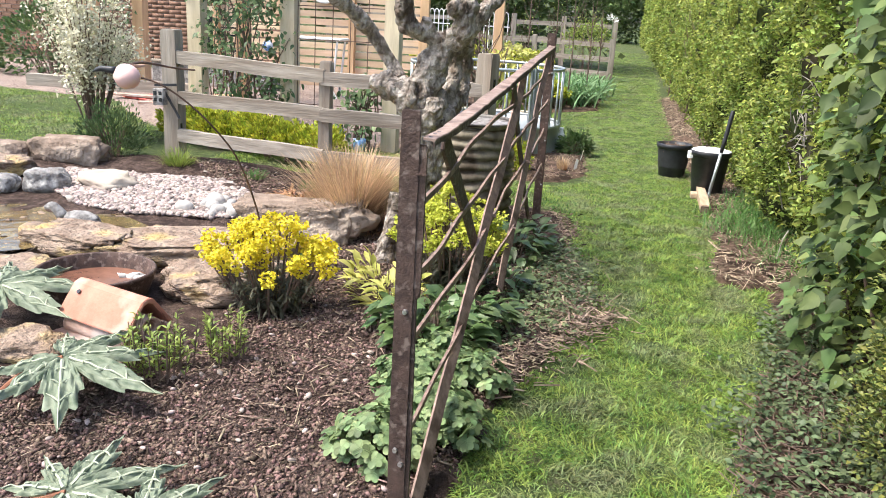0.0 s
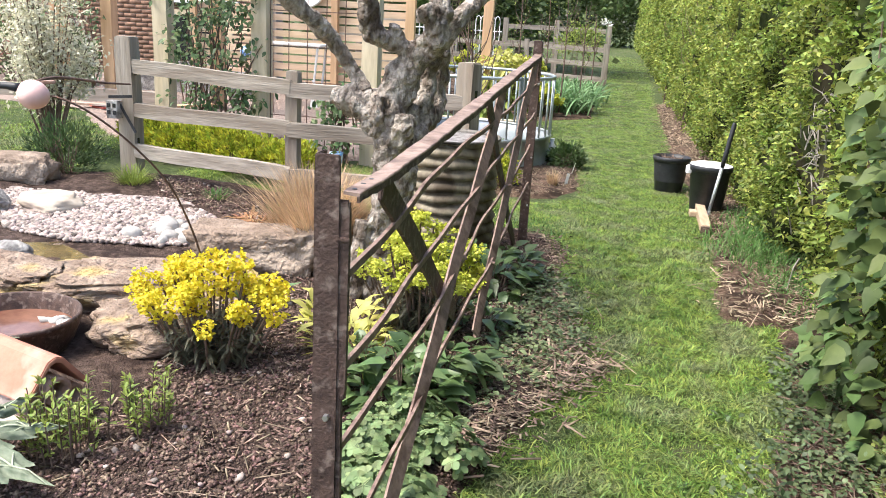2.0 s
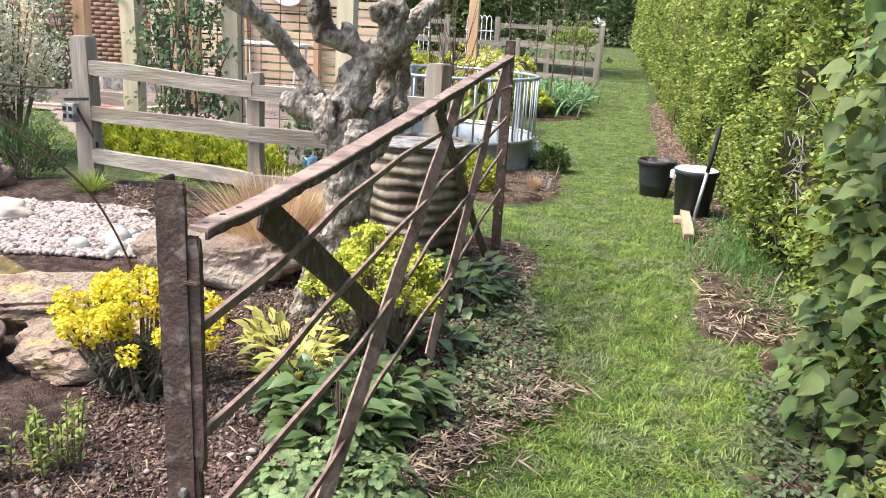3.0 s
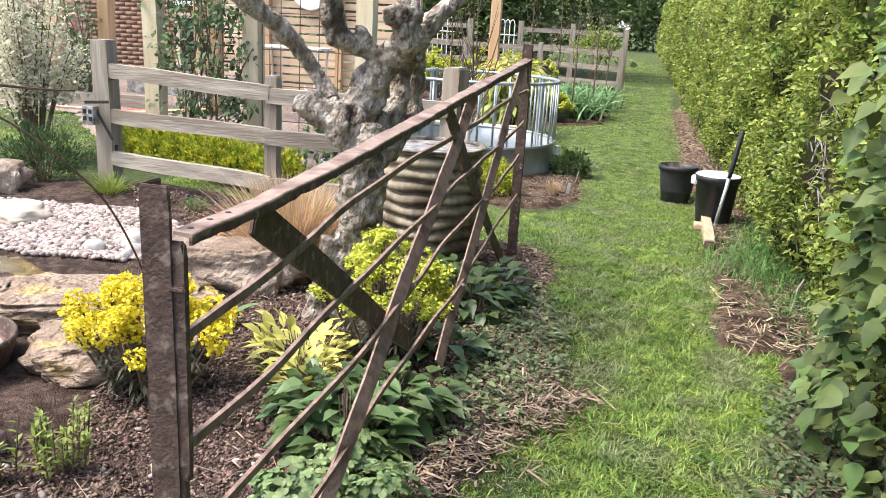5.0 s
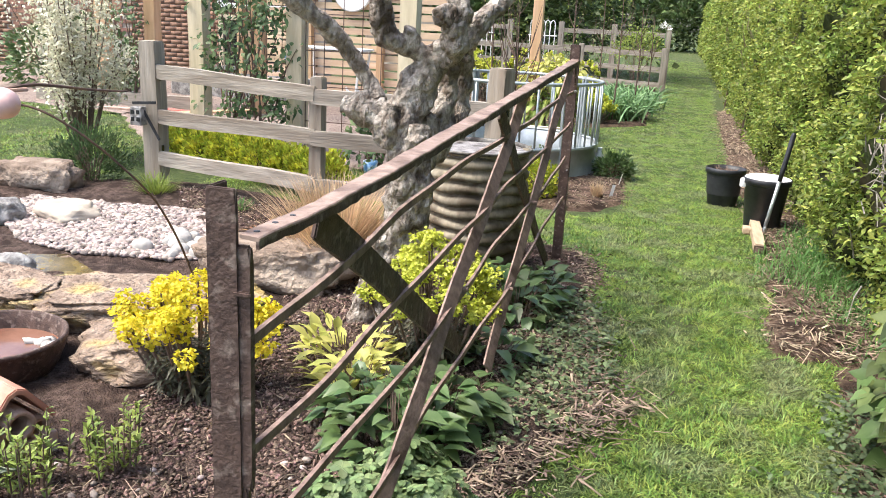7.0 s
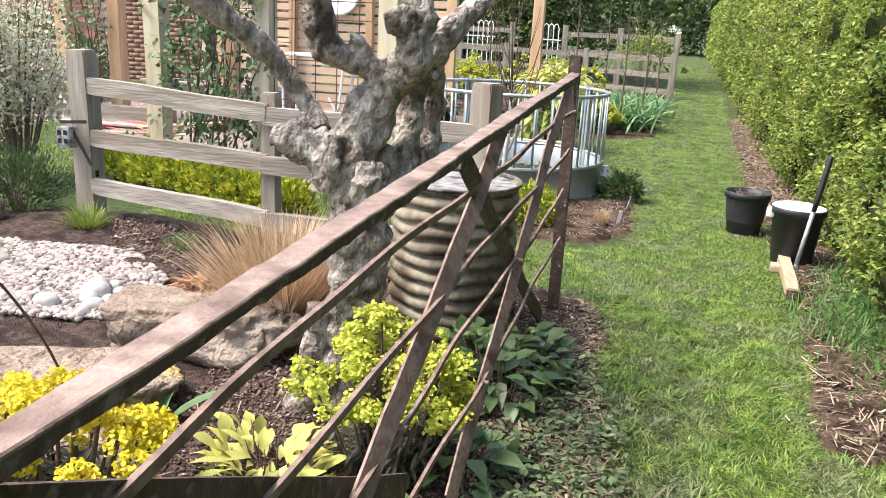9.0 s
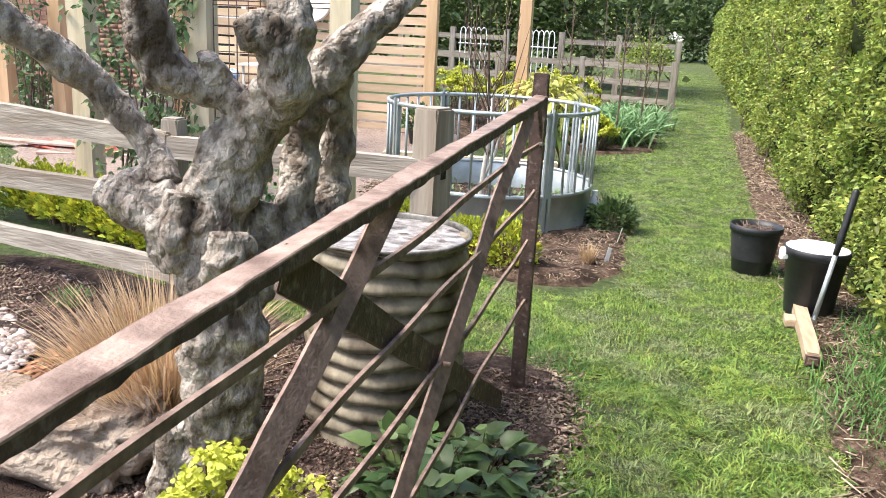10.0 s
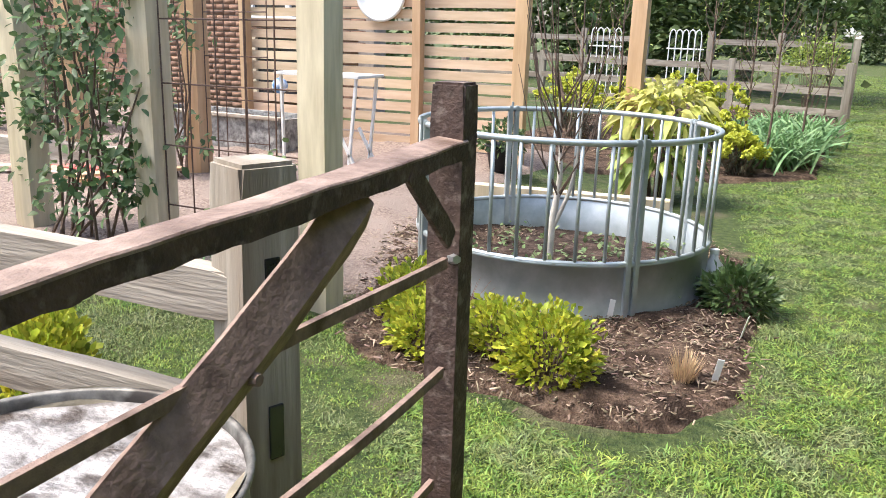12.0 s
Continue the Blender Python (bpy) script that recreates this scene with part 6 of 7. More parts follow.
def ring_planting():
    t = thing("birch_sapling", (-1.45, 9.3, 0.1), "slim pale-stemmed sapling with bare upright twigs", "sapling")
    part("stem", tube([(0, 0, -0.05), (0.01, 0, 0.25), (0.03, 0.02, 0.5), (0.02, 0.02, 0.72), (0.0, 0.0, 1.0)], [0.026, 0.022, 0.016, 0.010, 0.004], 10, 0.2, 9, 4), PALE_TWIG, t, "", True)
    part("stem", tube([(0.01, 0, 0.2), (0.10, 0.02, 0.45), (0.13, 0.03, 0.7), (0.15, 0.0, 0.95)], [0.016, 0.012, 0.008, 0.004], 8, 0.2, 9, 4), PALE_TWIG, t, "", True)
    bms = []
    for i in range(22):
        a = rng.random() * math.tau
        z = rng.uniform(0.35, 1.0)
        b = Vector((0.03, 0.01, z))
        e = b + Vector((0.28 * math.cos(a), 0.28 * math.sin(a), rng.uniform(0.5, 0.9)))
        bms.append(tube([b, b.lerp(e, 0.4) + Vector((0.06 * math.cos(a), 0.06 * math.sin(a), 0)), e], [0.006, 0.004, 0.002], 5))
    part("twig_spray", join_bm(*bms), TWIG, t)["kind"] = "stuff"
    n = 60
    a = rng.random(n) * math.tau
    r = 0.8 * np.sqrt(rng.random(n))
    sets = []
    for i in range(n):
        m = 9
        p = np.array([r[i] * math.cos(a[i]), r[i] * math.sin(a[i]), 0.0]) + np.array([0.05, 0.05, 0.03]) * rng.normal(size=(m, 3))
        sets.append(leaf_arrays(p, rand_dirs(m) + np.array([0, 0, 0.8]), np.tile([0, 0, 1.0], (m, 1)), rng.uniform(0.03, 0.07, m), rng.uniform(0.02, 0.035, m), OVAL, 0.2, 0.3))
    c = thing("ground_cover", (-1.41, 9.37, 0.12), "low green seedlings growing inside the ring", "plant")
    fast_mesh("leaves", *stack(sets), L_GERAN, c)
    s = thing("bare_stem", (-1.55, 8.35, 0.02), "thin wispy reddish plant before the ring", "plant")
    part("stem_cluster", stems(16, 0.16, 0.22, 0.002, 0.03, 4), CLAY_DARK, s)
    for x, y, a in ((-0.88, 8.66, 6), (-0.27, 8.12, 12), (-0.24, 8.75, 80)):
        k = thing("plant_label", (x, y, 0.02), "small white plastic plant label stuck in mulch", "plant label", "plant labels", a)
        part("tag", block((0.028, 0.003, 0.13), (0, 0, 0.055), 0.0015, pose(0, 0, 0, 12, 8, 0)), WHITE_PAINT, k)
    k = thing("white_bottle", (-0.52, 9.5, 0.0), "white plastic bottle leaning beside the ring", "bottle")
    part("body", lathe([(0.001, 0), (0.05, 0), (0.055, 0.02), (0.055, 0.17), (0.025, 0.21), (0.022, 0.25), (0.001, 0.252)], 24), WHITE_PAINT, k, "", True)
    part("cap", lathe([(0.026, 0.235), (0.026, 0.262), (0.001, 0.264)], 20), WHITE_PLASTIC, k)


ring_planting()


def house_window():
    w = thing("window_1", (-6.95, 13.98, 0.45), "dark house window with a pale timber frame in brick", "window")
    part("pane", block((1.0, 0.02, 0.75), (0, -0.02, 0.42), 0.0), DARK, w)
    for a, b in (((-0.55, 0), (-0.55, 0.86)), ((0.55, 0), (0.55, 0.86))):
        part("frame", beam((a[0], -0.04, a[1]), (b[0], -0.04, b[1]), 0.09, 0.06, 0.004, side=(0, 1, 0)), WOOD_POST, w)
    part("frame", beam((-0.6, -0.04, 0.85), (0.6, -0.04, 0.85), 0.06, 0.09, 0.004), WOOD_POST, w)
    part("sill", beam((-0.65, -0.07, 0.0), (0.65, -0.07, 0.0), 0.14, 0.06, 0.006), STONE_GREY, w)
    w["kind"] = "structure"
    u = thing("window_2", (-6.9, 13.98, 1.5), "white framed house window above the dark one", "window")
    part("pane", block((1.2, 0.02, 1.1), (0, -0.02, 0.6), 0.0), DARK, u)
    for x in (-0.62, 0.0, 0.62):
        part("frame", beam((x, -0.04, 0), (x, -0.04, 1.2), 0.08, 0.06, 0.004, side=(0, 1, 0)), WHITE_PAINT, u)
    for z in (0.0, 1.2):
        part("frame", beam((-0.66, -0.05, z), (0.66, -0.05, z), 0.07, 0.08, 0.004), WHITE_PAINT, u)
    u["kind"] = "structure"


house_window()


def far_beds():
    for x, y, r, top in ((-2.9, 14.3, 0.35, 0.75), (-2.3, 14.6, 0.4, 0.85), (-1.75, 14.9, 0.4, 0.95), (-1.3, 15.0, 0.4, 0.85), (-1.15, 14.3, 0.3, 0.6), (-0.95, 13.9, 0.26, 0.42), (-3.3, 15.0, 0.4, 0.7)):
        spurge(x, y, r, r * 0.8, top, L_LIME, L_EUPH, "tall lime-yellow spurge in the far bed", 24, 0.032, 18, False)
    t = thing("variegated_laurel", (-1.42, 12.0, 0.05), "tall plant with drooping cream-edged leaves behind the ring", "shrub")
    part("stem_cluster", stems(12, 0.3, 0.75, 0.012, 0.1), TWIG, t)["kind"] = "stuff"
    fast_mesh("leaves", *crown(260, (0.38, 0.32, 0.22), 0.17, 0.075, (0, 0, 0.78), OVAL, 0.1, 0.5, droop=0.7), L_CREAM, t)
    fast_mesh("lower_leaves", *crown(260, (0.34, 0.3, 0.34), 0.16, 0.075, (0, 0, 0.38), OVAL, 0.1, 0.4, droop=0.6), L_SHOOT, t)
    for x, y in ((-0.75, 14.6), (-0.55, 15.1), (-0.9, 15.6), (-0.5, 16.4), (-1.3, 16.3), (-0.45, 17.2), (-0.9, 17.4), (-1.6, 15.6)):
        t = thing("strap_leaf_plant", (x, y, 0.02), "clump of arching grey-green strap leaves in the bed", "plant", "strap-leaf clumps")
        n = 190
        a = rng.random(n) * math.tau
        p = np.stack([0.16 * rng.normal(size=n), 0.16 * rng.normal(size=n), np.zeros(n)], 1)
        d = np.stack([np.cos(a) * 0.5, np.sin(a) * 0.5, np.ones(n)], 1) + 0.2 * rng.normal(size=(n, 3))
        v, f = leaf_arrays(p, d, unit(np.stack([-np.cos(a), -np.sin(a), 0.5 + 0 * a], 1)), rng.uniform(0.5, 1.05, n), np.full(n, 0.03), STRAP, 0.3, 0.5)
        fast_mesh("leaves", v, f, L_IRIS, t)
    for x, y, h in ((-0.75, 14.4, 1.9), (-1.1, 15.2, 2.0), (-0.5, 16.0, 1.8), (-1.6, 15.3, 2.1), (-2.2, 13.4, 1.9), (-2.5, 13.0, 1.8), (-0.35, 18.0, 1.7), (1.15, 13.2, 1.9), (1.2, 18.5, 1.9)):
        t = thing("young_tree", (x, y, 0.0), "slender young tree with bare twigs in the bed", "sapling", "young trees")
        part("stem", tube([(0, 0, -0.05), (0.02, 0, h * 0.5), (-0.01, 0.02, h)], [0.016, 0.012, 0.005], 7, 0.15, 9, 3), TWIG, t)
        bms = []
        for i in range(10):
            a, z = rng.random() * math.tau, rng.uniform(0.35, 0.85) * h
            bms.append(tube([(0.015, 0, z), (0.14 * math.cos(a), 0.14 * math.sin(a), z + 0.2), (0.2 * math.cos(a), 0.2 * math.sin(a), z + 0.45)], [0.006, 0.004, 0.002], 5))
        part("twig_spray", join_bm(*bms), TWIG, t)["kind"] = "stuff"
        m = 90
        p = np.stack([0.14 * rng.normal(size=m), 0.14 * rng.normal(size=m), rng.uniform(0.4, 1.0, m) * h], 1)
        fast_mesh("leaves", *leaf_arrays(p, rand_dirs(m), rand_dirs(m) + np.array([0, 0, 1.0]), rng.uniform(0.03, 0.05, m), np.full(m, 0.02), SMALL), L_SHOOT, t)
    f = thing("far_fence", (-0.1, 18.5, 0), "weathered post and rail fence across the far garden", "fence")
    for i in range(5):
        part("post", beam((-i * 1.7, 0.25 * i, -0.1), (-i * 1.7, 0.25 * i, 1.12), 0.11, 0.11, 0.01, 6, 0.006, i, side=(0, 1, 0)), WOOD_GREY, f)
    for i in range(4):
        for z in (0.38, 0.68, 0.98):
            part("rail", beam((-i * 1.7, 0.25 * i - 0.03, z), (-i * 1.7 - 1.7, 0.25 * (i + 1) - 0.03, z + 0.02), 0.04, 0.10, 0.006, 8, 0.01, i + z), WOOD_RAIL, f)
    f = thing("far_fence", (-0.1, 22.0, 0), "weathered post and rail fence beside a white gate", "fence")
    for i in range(6):
        part("post", beam((-i * 1.3, 0, -0.1), (-i * 1.3, 0, 1.55), 0.13, 0.13, 0.01, 6, 0.006, i, side=(0, 1, 0)), WOOD_GREY, f)
    for i in (0, 1, 3, 4):
        for z in (0.55, 0.95, 1.35):
            part("rail", beam((-i * 1.3, -0.03, z), (-i * 1.3 - 1.3, -0.03, z), 0.04, 0.11, 0.006, 8, 0.01, i + z), WOOD_RAIL, f)
    for x0 in (-3.35, -4.9):
        g = thing("white_gate", (x0, 21.2, 0), "white hoop-topped metal garden gate", "gate", "white hooped gates")
        for i in range(5):
            x = 0.12 * i
            part("hoop", tube([(x, 0, 0.1), (x, 0, 1.45), (x + 0.02, 0, 1.53), (x + 0.06, 0, 1.56), (x + 0.10, 0, 1.53), (x + 0.12, 0, 1.45), (x + 0.12, 0, 0.1)], [0.012] * 7, 6), WHITE_PAINT, g)
        for z in (0.2, 1.2):
            part("bar", tube([(-0.04, 0, z), (0.66, 0, z)], [0.014, 0.014], 6), WHITE_PAINT, g)
    w = thing("white_flower", (-0.18, 21.3, 0.0), "tall stem with a large white flower head at the fence", "flower")
    part("stem", tube([(0, 0, 0), (0.02, 0, 1.5)], [0.012, 0.008], 6), L_IRIS, w)
    fast_mesh("petals", *crown(30, (0.10, 0.08, 0.09), 0.11, 0.06, (0, 0, 1.52), lump=0.1), WHITE_PAINT, w)
    bush(-0.75, 21.6, (0.55, 0.4, 0.5), 900, L_SHOOT, "pale green shrub behind the far fence", 0.08, 0.05, "shrub", z=1.0)
    t = thing("old_tree", (-3.0, 29.0, 0.0), "old leaning tree trunk before the dark wood", "tree")
    part("trunk", tube([(0, 0, -0.1), (0.1, 0, 1.0), (-0.05, 0, 2.0), (0.4, 0, 3.2), (0.6, 0, 5.0)], [0.32, 0.26, 0.24, 0.2, 0.16], 14, 0.4, 2, 4), BARK, t, "", True)
    part("limb", tube([(-0.05, 0, 1.9), (-0.7, 0, 2.6), (-1.4, 0, 3.6)], [0.2, 0.15, 0.1], 12, 0.4, 2, 4), BARK, t, "", True)
    fast_mesh("crown", *crown(2500, (2.2, 1.8, 1.6), 0.2, 0.12, (0.2, 0, 4.6), lump=0.4), L_TREE, t)
    b = thing("dark_shrub", (-8.0, 10.8, gz(-8, 10.8)), "dark glossy leafy shrub before the brick wall", "shrub")
    fast_mesh("leaves", *crown(1800, (1.0, 0.6, 0.6), 0.10, 0.06, (0, 0, 0.4)), L_DARK, b)
    part("stem_cluster", stems(20, 0.6, 0.6, 0.01, 0.2), TWIG, b)


far_beds()

# ---- loose ground cover ----


def grass_blades():
    sets = []
    left_lawn = [(-9.0, 5.6), (-4.9, 5.8), (-4.2, 6.1), (-4.0, 6.6), (-4.3, 7.5), (-6.0, 8.9), (-9.0, 9.2)]
    behind = [(-3.3, 6.3), (-0.35, 6.2), (-0.35, 7.0), (-1.0, 7.5), (-1.9, 7.8), (-3.3, 7.6)]
    near = [q for q in LAWN]
    for poly, n, lo, hi, wd, ys in ((near, 130000, 0.02, 0.055, 0.0036, (1.6, 5.6)), (near, 100000, 0.02, 0.05, 0.0048, (5.6, 9.5)), (near, 90000, 0.025, 0.06, 0.008, (9.5, 17.0)), (near, 110000, 0.03, 0.07, 0.016, (17.0, 45.0)),
                                    (left_lawn, 80000, 0.02, 0.055, 0.007, None), (behind, 60000, 0.02, 0.05, 0.005, None)):
        if ys:
            q = np.stack([rng.uniform(-1.4, 1.7, n), rng.uniform(ys[0], ys[1], n)], 1)
            d = edge_distance(poly, q[:, 0], q[:, 1])
            q = q[d > -0.09 * rng.random(n) ** 2]
        else:
            q = sample(poly, n)
            q = q[edge_distance(BED_RING, q[:, 0], q[:, 1]) < 0.02]
        p = on_turf(q, -0.004)
        m = len(p)
        worn = pnoise(p, 1.4) + 0.5 * pnoise(p + 9, 4.1) + 0.6 * pnoise(p + 2, 17.0)
        keep = rng.random(m) < np.clip(1.0 + 0.45 * worn, 0.75, 1) * (1 - np.exp(-((p[:, 0] - 0.56) ** 2 + (p[:, 1] - 4.18) ** 2) / 0.006)) * (1 - np.exp(-((p[:, 0] - 0.26) ** 2 + (p[:, 1] - 3.87) ** 2) / 0.006))
        p, worn = p[keep], worn[keep]
        m = len(p)
        a = rng.random(m) * math.tau
        lean = rng.uniform(0.2, 1.5, m) * (2.0 if ys and ys[0] > 9 else 1.0)
        dd = np.stack([np.cos(a) * lean, np.sin(a) * lean, np.ones(m)], 1)
        nn = np.stack([-np.cos(a), -np.sin(a), 0.6 + 0 * a], 1)
        sets.append(leaf_arrays(p, dd, nn, rng.uniform(lo, hi, m) * (1 + 0.45 * np.clip(worn, -1, 1)), np.full(m, wd), BLADE, 0.1, 0.45))
    for k, per, y0, y1, spread, lo, hi, wd in ((9000, 22, 1.6, 6.5, 0.020, 0.045, 0.10, 0.0052), (9000, 16, 6.0, 13.0, 0.024, 0.045, 0.09, 0.007), (3500, 14, 12.0, 26.0, 0.045, 0.06, 0.11, 0.014)):
        c = np.stack([rng.uniform(-1.3, 1.3, k), rng.uniform(y0, y1, k)], 1)
        c = c[edge_distance(LAWN, c[:, 0], c[:, 1]) > -0.03]
        thick = pnoise(np.stack([c[:, 0], c[:, 1], 0 * c[:, 0]], 1), 7.0) + 0.6 * pnoise(np.stack([c[:, 0], c[:, 1], 0 * c[:, 0]], 1) + 3, 21.0)
        c = c[thick > -0.75 + 0.5 * rng.random(len(c))]
        k = len(c)
        p = on_turf(np.repeat(c, per, 0) + spread * rng.normal(size=(k * per, 2)), -0.004)
        a = np.repeat(rng.random(k) * math.tau, per) + 0.6 * rng.normal(size=k * per)
        lean = rng.uniform(0.5, 1.7, k * per) * (1.7 if y0 > 5 else 1.0)
        tall = np.repeat(rng.uniform(0.7, 1.25, k), per)
        sets.append(leaf_arrays(p, np.stack([np.cos(a) * lean, np.sin(a) * lean, np.ones(k * per)], 1), np.stack([-np.cos(a), -np.sin(a), 0.6 + 0 * a], 1), tall * rng.uniform(lo, hi, k * per), np.full(k * per, wd), BLADE, 0.1, 0.5))
    v, f = stack(sets)
    tagged(fast_mesh("lawn_grass", v, f, GRASS), "short green mown grass blades of the lawn path", "grass", kind="stuff")
    sets = []
    for x, y, r, n, h in ((1.18, 6.3, 0.28, 1500, 0.26), (1.30, 6.9, 0.25, 1100, 0.24), (1.22, 5.6, 0.22, 700, 0.18), (1.35, 7.4, 0.2, 700, 0.22), (1.25, 5.1, 0.2, 400, 0.14), (-0.42, 6.35, 0.2, 300, 0.09)):
        p = np.stack([x + r * rng.normal(size=n) * 0.6, y + r * rng.normal(size=n), np.zeros(n)], 1)
        a = rng.random(n) * math.tau
        lean = rng.uniform(0.2, 1.1, n)
        dd = np.stack([np.cos(a) * lean, np.sin(a) * lean, np.ones(n)], 1)
        sets.append(leaf_arrays(p, dd, np.stack([-np.cos(a), -np.sin(a), 0.6 + 0 * a], 1), h * rng.uniform(0.5, 1.1, n), np.full(n, 0.0055), STRAP, 0.15, 0.5))
    v, f = stack(sets)
    tagged(fast_mesh("rough_grass", v, f, GRASS_DARK), "long uncut grass tufts at the hedge foot", "grass", kind="stuff")


grass_blades()


def on_soil(q, up):
    """Places on the bumpy top of the soil bed."""
    d = edge_distance(BED_MAIN, q[:, 0], q[:, 1])
    flat = np.stack([q[:, 0], q[:, 1], 0 * d], 1)
    z = ground_z(q[:, 0], q[:, 1]) + np.clip(d * 0.6, -0.03, 0.04) + (0.02 * pnoise(flat, 5.0) + 0.012 * pnoise(flat + 5, 15.5)) * np.clip(d * 6, 0, 1)
    return np.stack([q[:, 0], q[:, 1], z + up], 1)


def litter():
    soil = [(-0.42, 1.4), (-0.36, 2.4), (-0.30, 3.2), (-0.3, 5.0), (-0.3, 6.0), (-1.3, 6.0), (-2.2, 5.9), (-3.3, 6.1), (-2.9, 5.5), (-2.1, 5.3), (-1.6, 4.4), (-1.7, 3.4), (-1.6, 3.1), (-2.2, 2.3), (-2.4, 1.4)]
    n = 46000
    q = sample(soil, n)
    keep = rng.random(n) < np.clip(1.3 - (q[:, 1] - 2) * 0.18, 0.3, 1)
    q = q[keep]
    v, f = lumps(on_soil(q, 0.002), rng.uniform(0.004, 0.013, len(q)) * rng.uniform(0.5, 1.2, len(q)), 0.7)
    tagged(fast_mesh("soil_crumbs", v, f, CLOD), "loose crumbs of dark soil and fine bark", "soil", kind="stuff")
    n = 2600
    v, f = slivers(on_soil(sample(soil, n), 0.012), rng.uniform(0.012, 0.06, n), rng.uniform(0.003, 0.010, n), 0.25)
    tagged(fast_mesh("bark_chips", v, f, CHIP), "scattered bark chips on the soil", "bark chips", kind="stuff")
    n = 330
    v, f = lumps(on_soil(sample(soil, n), 0.006), rng.uniform(0.006, 0.016, n), 0.6, (ICO_V, ICO_F), 0.12)
    tagged(fast_mesh("soil_pebbles", v, f, PEBBLE), "pale small stones on the soil", "stones", kind="stuff")
    n = 130
    v, f = slivers(on_soil(sample(soil, n), 0.014), rng.uniform(0.05, 0.15, n), rng.uniform(0.003, 0.006, n), 0.2)
    tagged(fast_mesh("straw_stalks", v, f, STRAW), "pale dry stalks lying on the soil", "stalks", kind="stuff")
    edge = [(-0.34, 2.9), (-0.05, 3.55), (0.16, 3.95), (-0.02, 4.25), (-0.10, 4.8), (-0.22, 5.2), (-0.38, 5.2), (-0.40, 3.0)]
    ring = [q for q in BED_RING]
    def feather(poly, k, spread=0.06):
        q = sample(poly, k)
        return q + spread * rng.normal(size=q.shape) * rng.random((k, 1))
    sets = []
    for poly, k, lo, hi, up in ((edge, 1100, 0.02, 0.11, 0.035), (STRIP, 5200, 0.03, 0.12, 0.03), (ring, 2600, 0.015, 0.05, 0.03), (BED_FAR, 1500, 0.03, 0.08, 0.03)):
        sets.append(slivers(on_ground(feather(poly, k, 0.10), up + 0.006), rng.uniform(lo, hi, k), rng.uniform(0.003, 0.011, k), 0.35))
    v, f = stack(sets)
    tagged(fast_mesh("dry_mulch", v, f, STRAW), "dry straw and wood-chip litter along the edges", "mulch", kind="stuff")
    sets = []
    for poly, k in ((edge, 2400), (STRIP, 4200), (ring, 5200), ([(-0.45, 5.2), (-0.2, 5.25), (-0.12, 5.6), (-0.28, 6.1), (-0.6, 6.25), (-0.6, 5.3)], 2200)):
        sets.append(slivers(on_ground(feather(poly, k, 0.10), 0.036), rng.uniform(0.012, 0.04, k), rng.uniform(0.006, 0.014, k), 0.3))
    v, f = stack(sets)
    tagged(fast_mesh("brown_chips", v, f, CHIP), "brown bark chips of the mulched edges", "bark chips", kind="stuff")
    # low weeds between the gate and the lawn, and under the lilac
    for poly, k, mat, label in (([(-0.40, 3.2), (-0.16, 3.6), (-0.06, 4.0), (0.02, 4.25), (-0.06, 4.6), (-0.2, 5.3), (-0.42, 5.3)], 330, L_WEED, "straggling low weeds beside the iron gate"),
                                ([(0.48, 2.2), (0.57, 2.78), (0.66, 3.19), (0.86, 3.74), (0.94, 4.3), (1.2, 4.4), (1.25, 2.2)], 620, L_IVY, "straggling low ivy and weeds under the lilac")):
        sets = []
        c = on_ground(feather(poly, k, 0.09), 0.03)
        for i in range(k):
            m = 7
            p = c[i] + np.array([0.035, 0.035, 0.02]) * rng.normal(size=(m, 3))
            p[:, 2] = np.abs(p[:, 2] - 0.02) + 0.02 + 0.03 * rng.random()
            sets.append(leaf_arrays(p, rand_dirs(m) * np.array([1, 1, 0.4]) + np.array([0, 0, 0.35]), np.tile([0, 0, 1.0], (m, 1)) + 0.3 * rng.normal(size=(m, 3)), rng.uniform(0.02, 0.045, m), rng.uniform(0.012, 0.024, m), OVAL, 0.2, 0.3))
        v, f = stack(sets)
        tagged(fast_mesh("low_weeds", v, f, mat), label, "weeds", kind="stuff")
    k = 800
    v, f = slivers(on_ground(sample([(0.5, 2.4), (0.66, 3.15), (0.9, 3.8), (1.0, 4.4), (1.25, 4.5), (1.25, 2.4)], k), 0.035), rng.uniform(0.04, 0.2, k), rng.uniform(0.003, 0.008, k), 0.4)
    tagged(fast_mesh("dead_twigs", v, f, TWIG), "brown dead twigs and leaves under the lilac", "litter", kind="stuff")
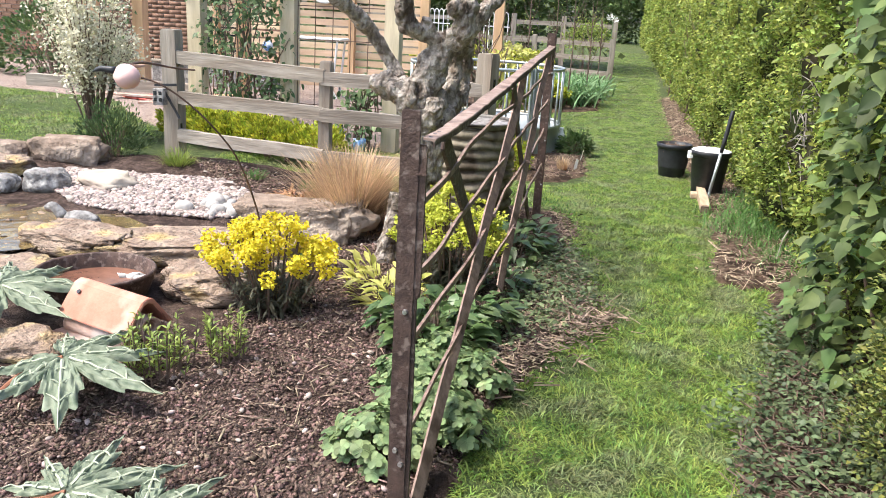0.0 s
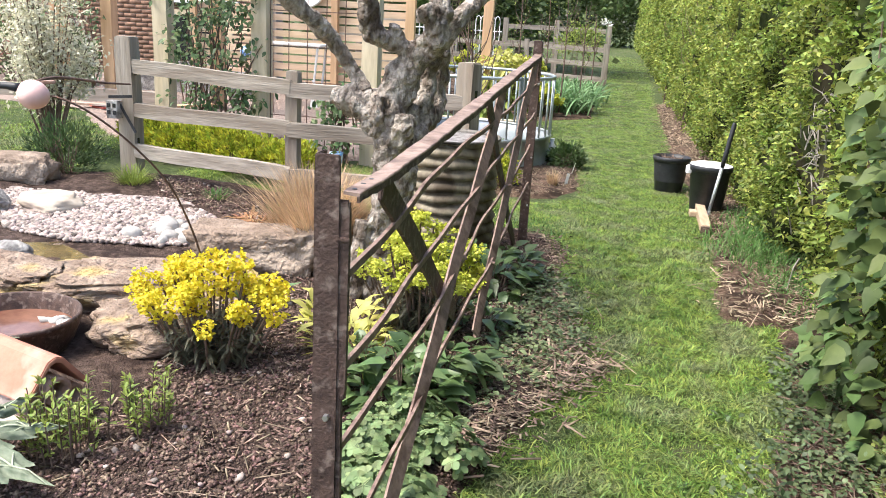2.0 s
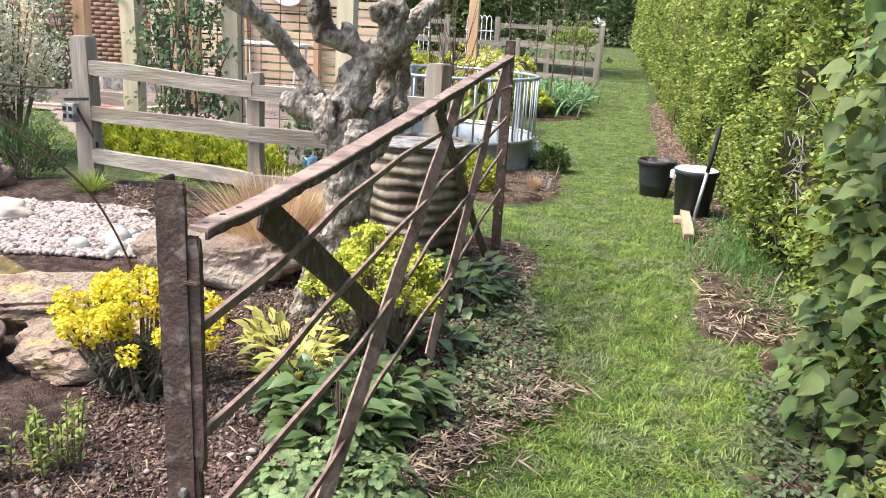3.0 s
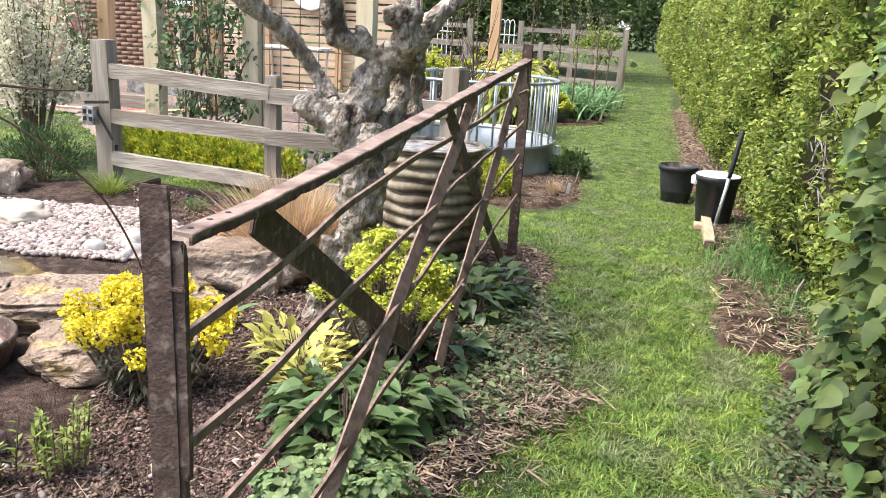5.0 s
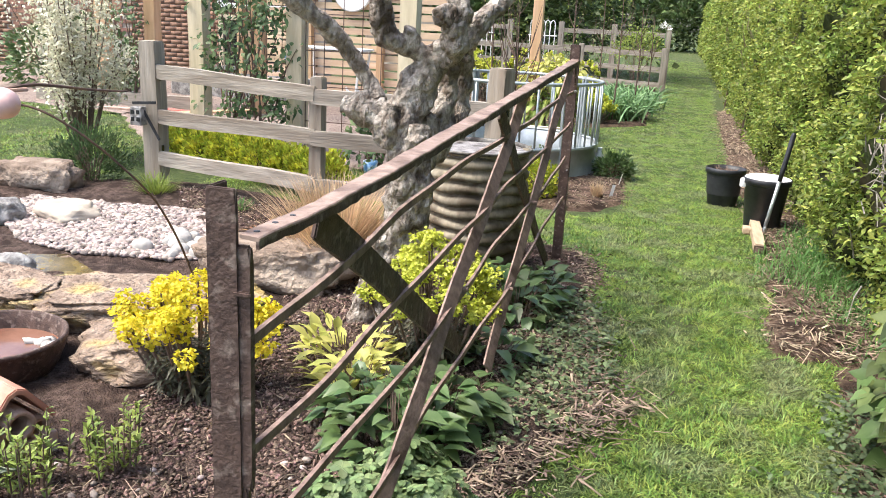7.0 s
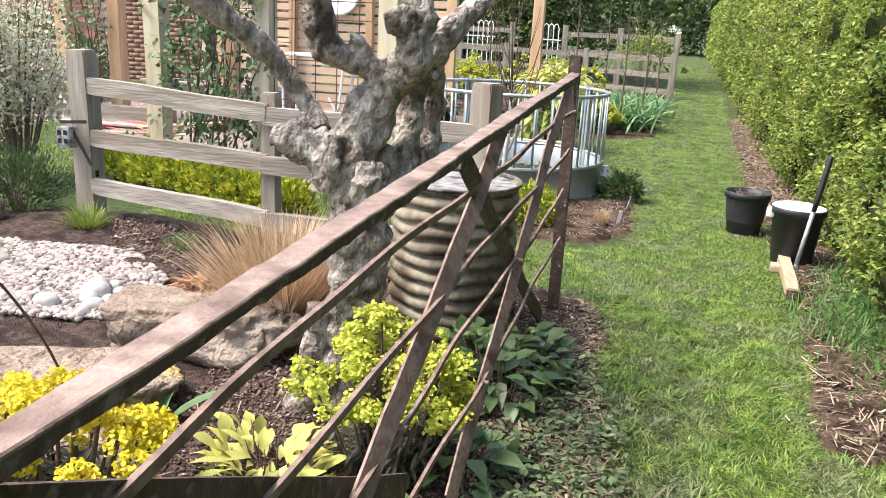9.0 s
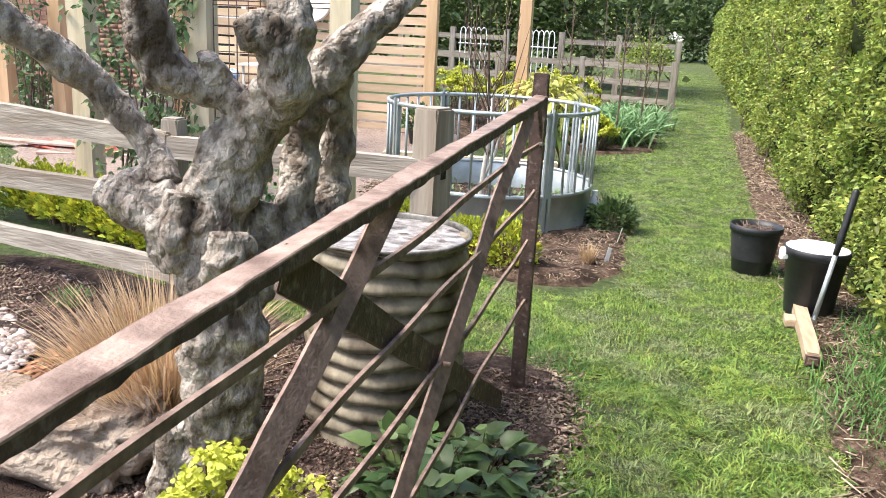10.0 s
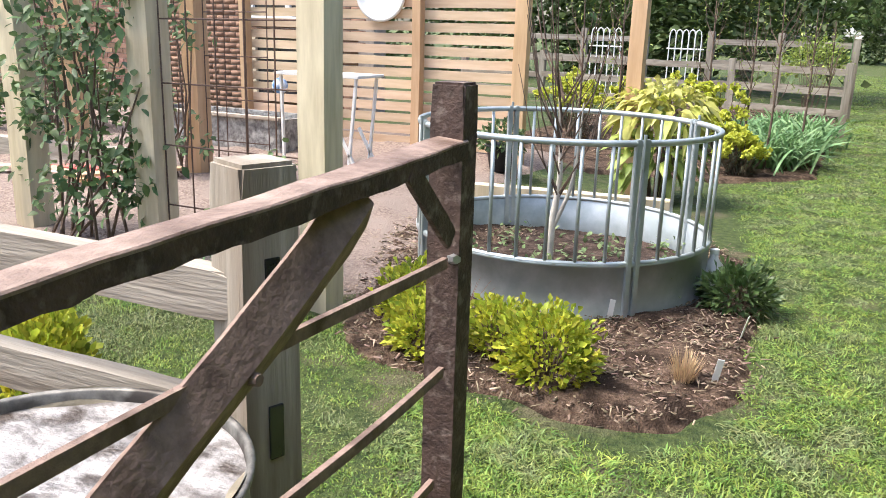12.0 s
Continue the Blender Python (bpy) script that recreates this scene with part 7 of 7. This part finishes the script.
    # golden privet sprigs low at the hedge corner
    for x, y, z, n in ((1.14, 3.02, 0.16, 630), (1.14, 2.94, 0.42, 630), (1.06, 2.84, 0.13, 570), (1.14, 2.78, 0.34, 630), (1.10, 2.66, 0.14, 600), (1.16, 3.00, 0.68, 630), (1.16, 2.74, 0.62, 570), (1.20, 2.90, 0.92, 570)):
        t = thing("privet_sprig", (x, y, 0.0), "bronze and golden-green privet sprig at the hedge corner", "shrub", "privet sprigs")
        part("twig", tube([(0.1, 0, 0), (0.05, 0, z * 0.6), (0, 0, z)], [0.008, 0.006, 0.003], 6), TWIG, t)
        fast_mesh("leaves", *crown(n, (0.14, 0.2, 0.16), 0.026, 0.014, (0, 0, z), lump=0.6), L_PRIVET, t)


litter()

# ---- bricks of the house wall ----


def bricks():
    me = bpy.data.meshes.new("brick")
    bm = block((0.215, 0.02, 0.065), (0, 0, 0), 0.004)
    bm.to_mesh(me)
    bm.free()
    me.materials.append(BRICK)
    for row in range(26):
        for i in range(11):
            x, z = -11.9 + i * 0.226 + (0.113 if row % 2 else 0), 0.3 + row * 0.075
            ob = new("brick", me)
            ob.parent = HOUSE
            ob.location = (x, 13.993, z)
    rest = []
    for row in range(46):
        for i in range(46):
            x, z = -16 + i * 0.226 + (0.113 if row % 2 else 0), 0.0 + row * 0.075
            if -12.02 < x < -9.4 and 0.27 < z < 2.2:
                continue
            if x > -5.75:
                continue
            rest.append((x, 13.995, z))
    c = np.array(rest)
    box = np.array([(sx, sy, sz) for sx in (-0.107, 0.107) for sy in (-0.01, 0.01) for sz in (-0.032, 0.032)])
    v = (c[:, None] + box[None]).reshape(-1, 3)
    bf = np.array([(0, 1, 3, 2), (4, 6, 7, 5), (0, 4, 5, 1), (2, 3, 7, 6), (0, 2, 6, 4), (1, 5, 7, 3)])
    ob = fast_mesh("brickwork", v, (bf[None] + (np.arange(len(c)) * 8)[:, None, None]).reshape(-1, 4), BRICK, HOUSE)
    ob["kind"] = "stuff"


bricks()
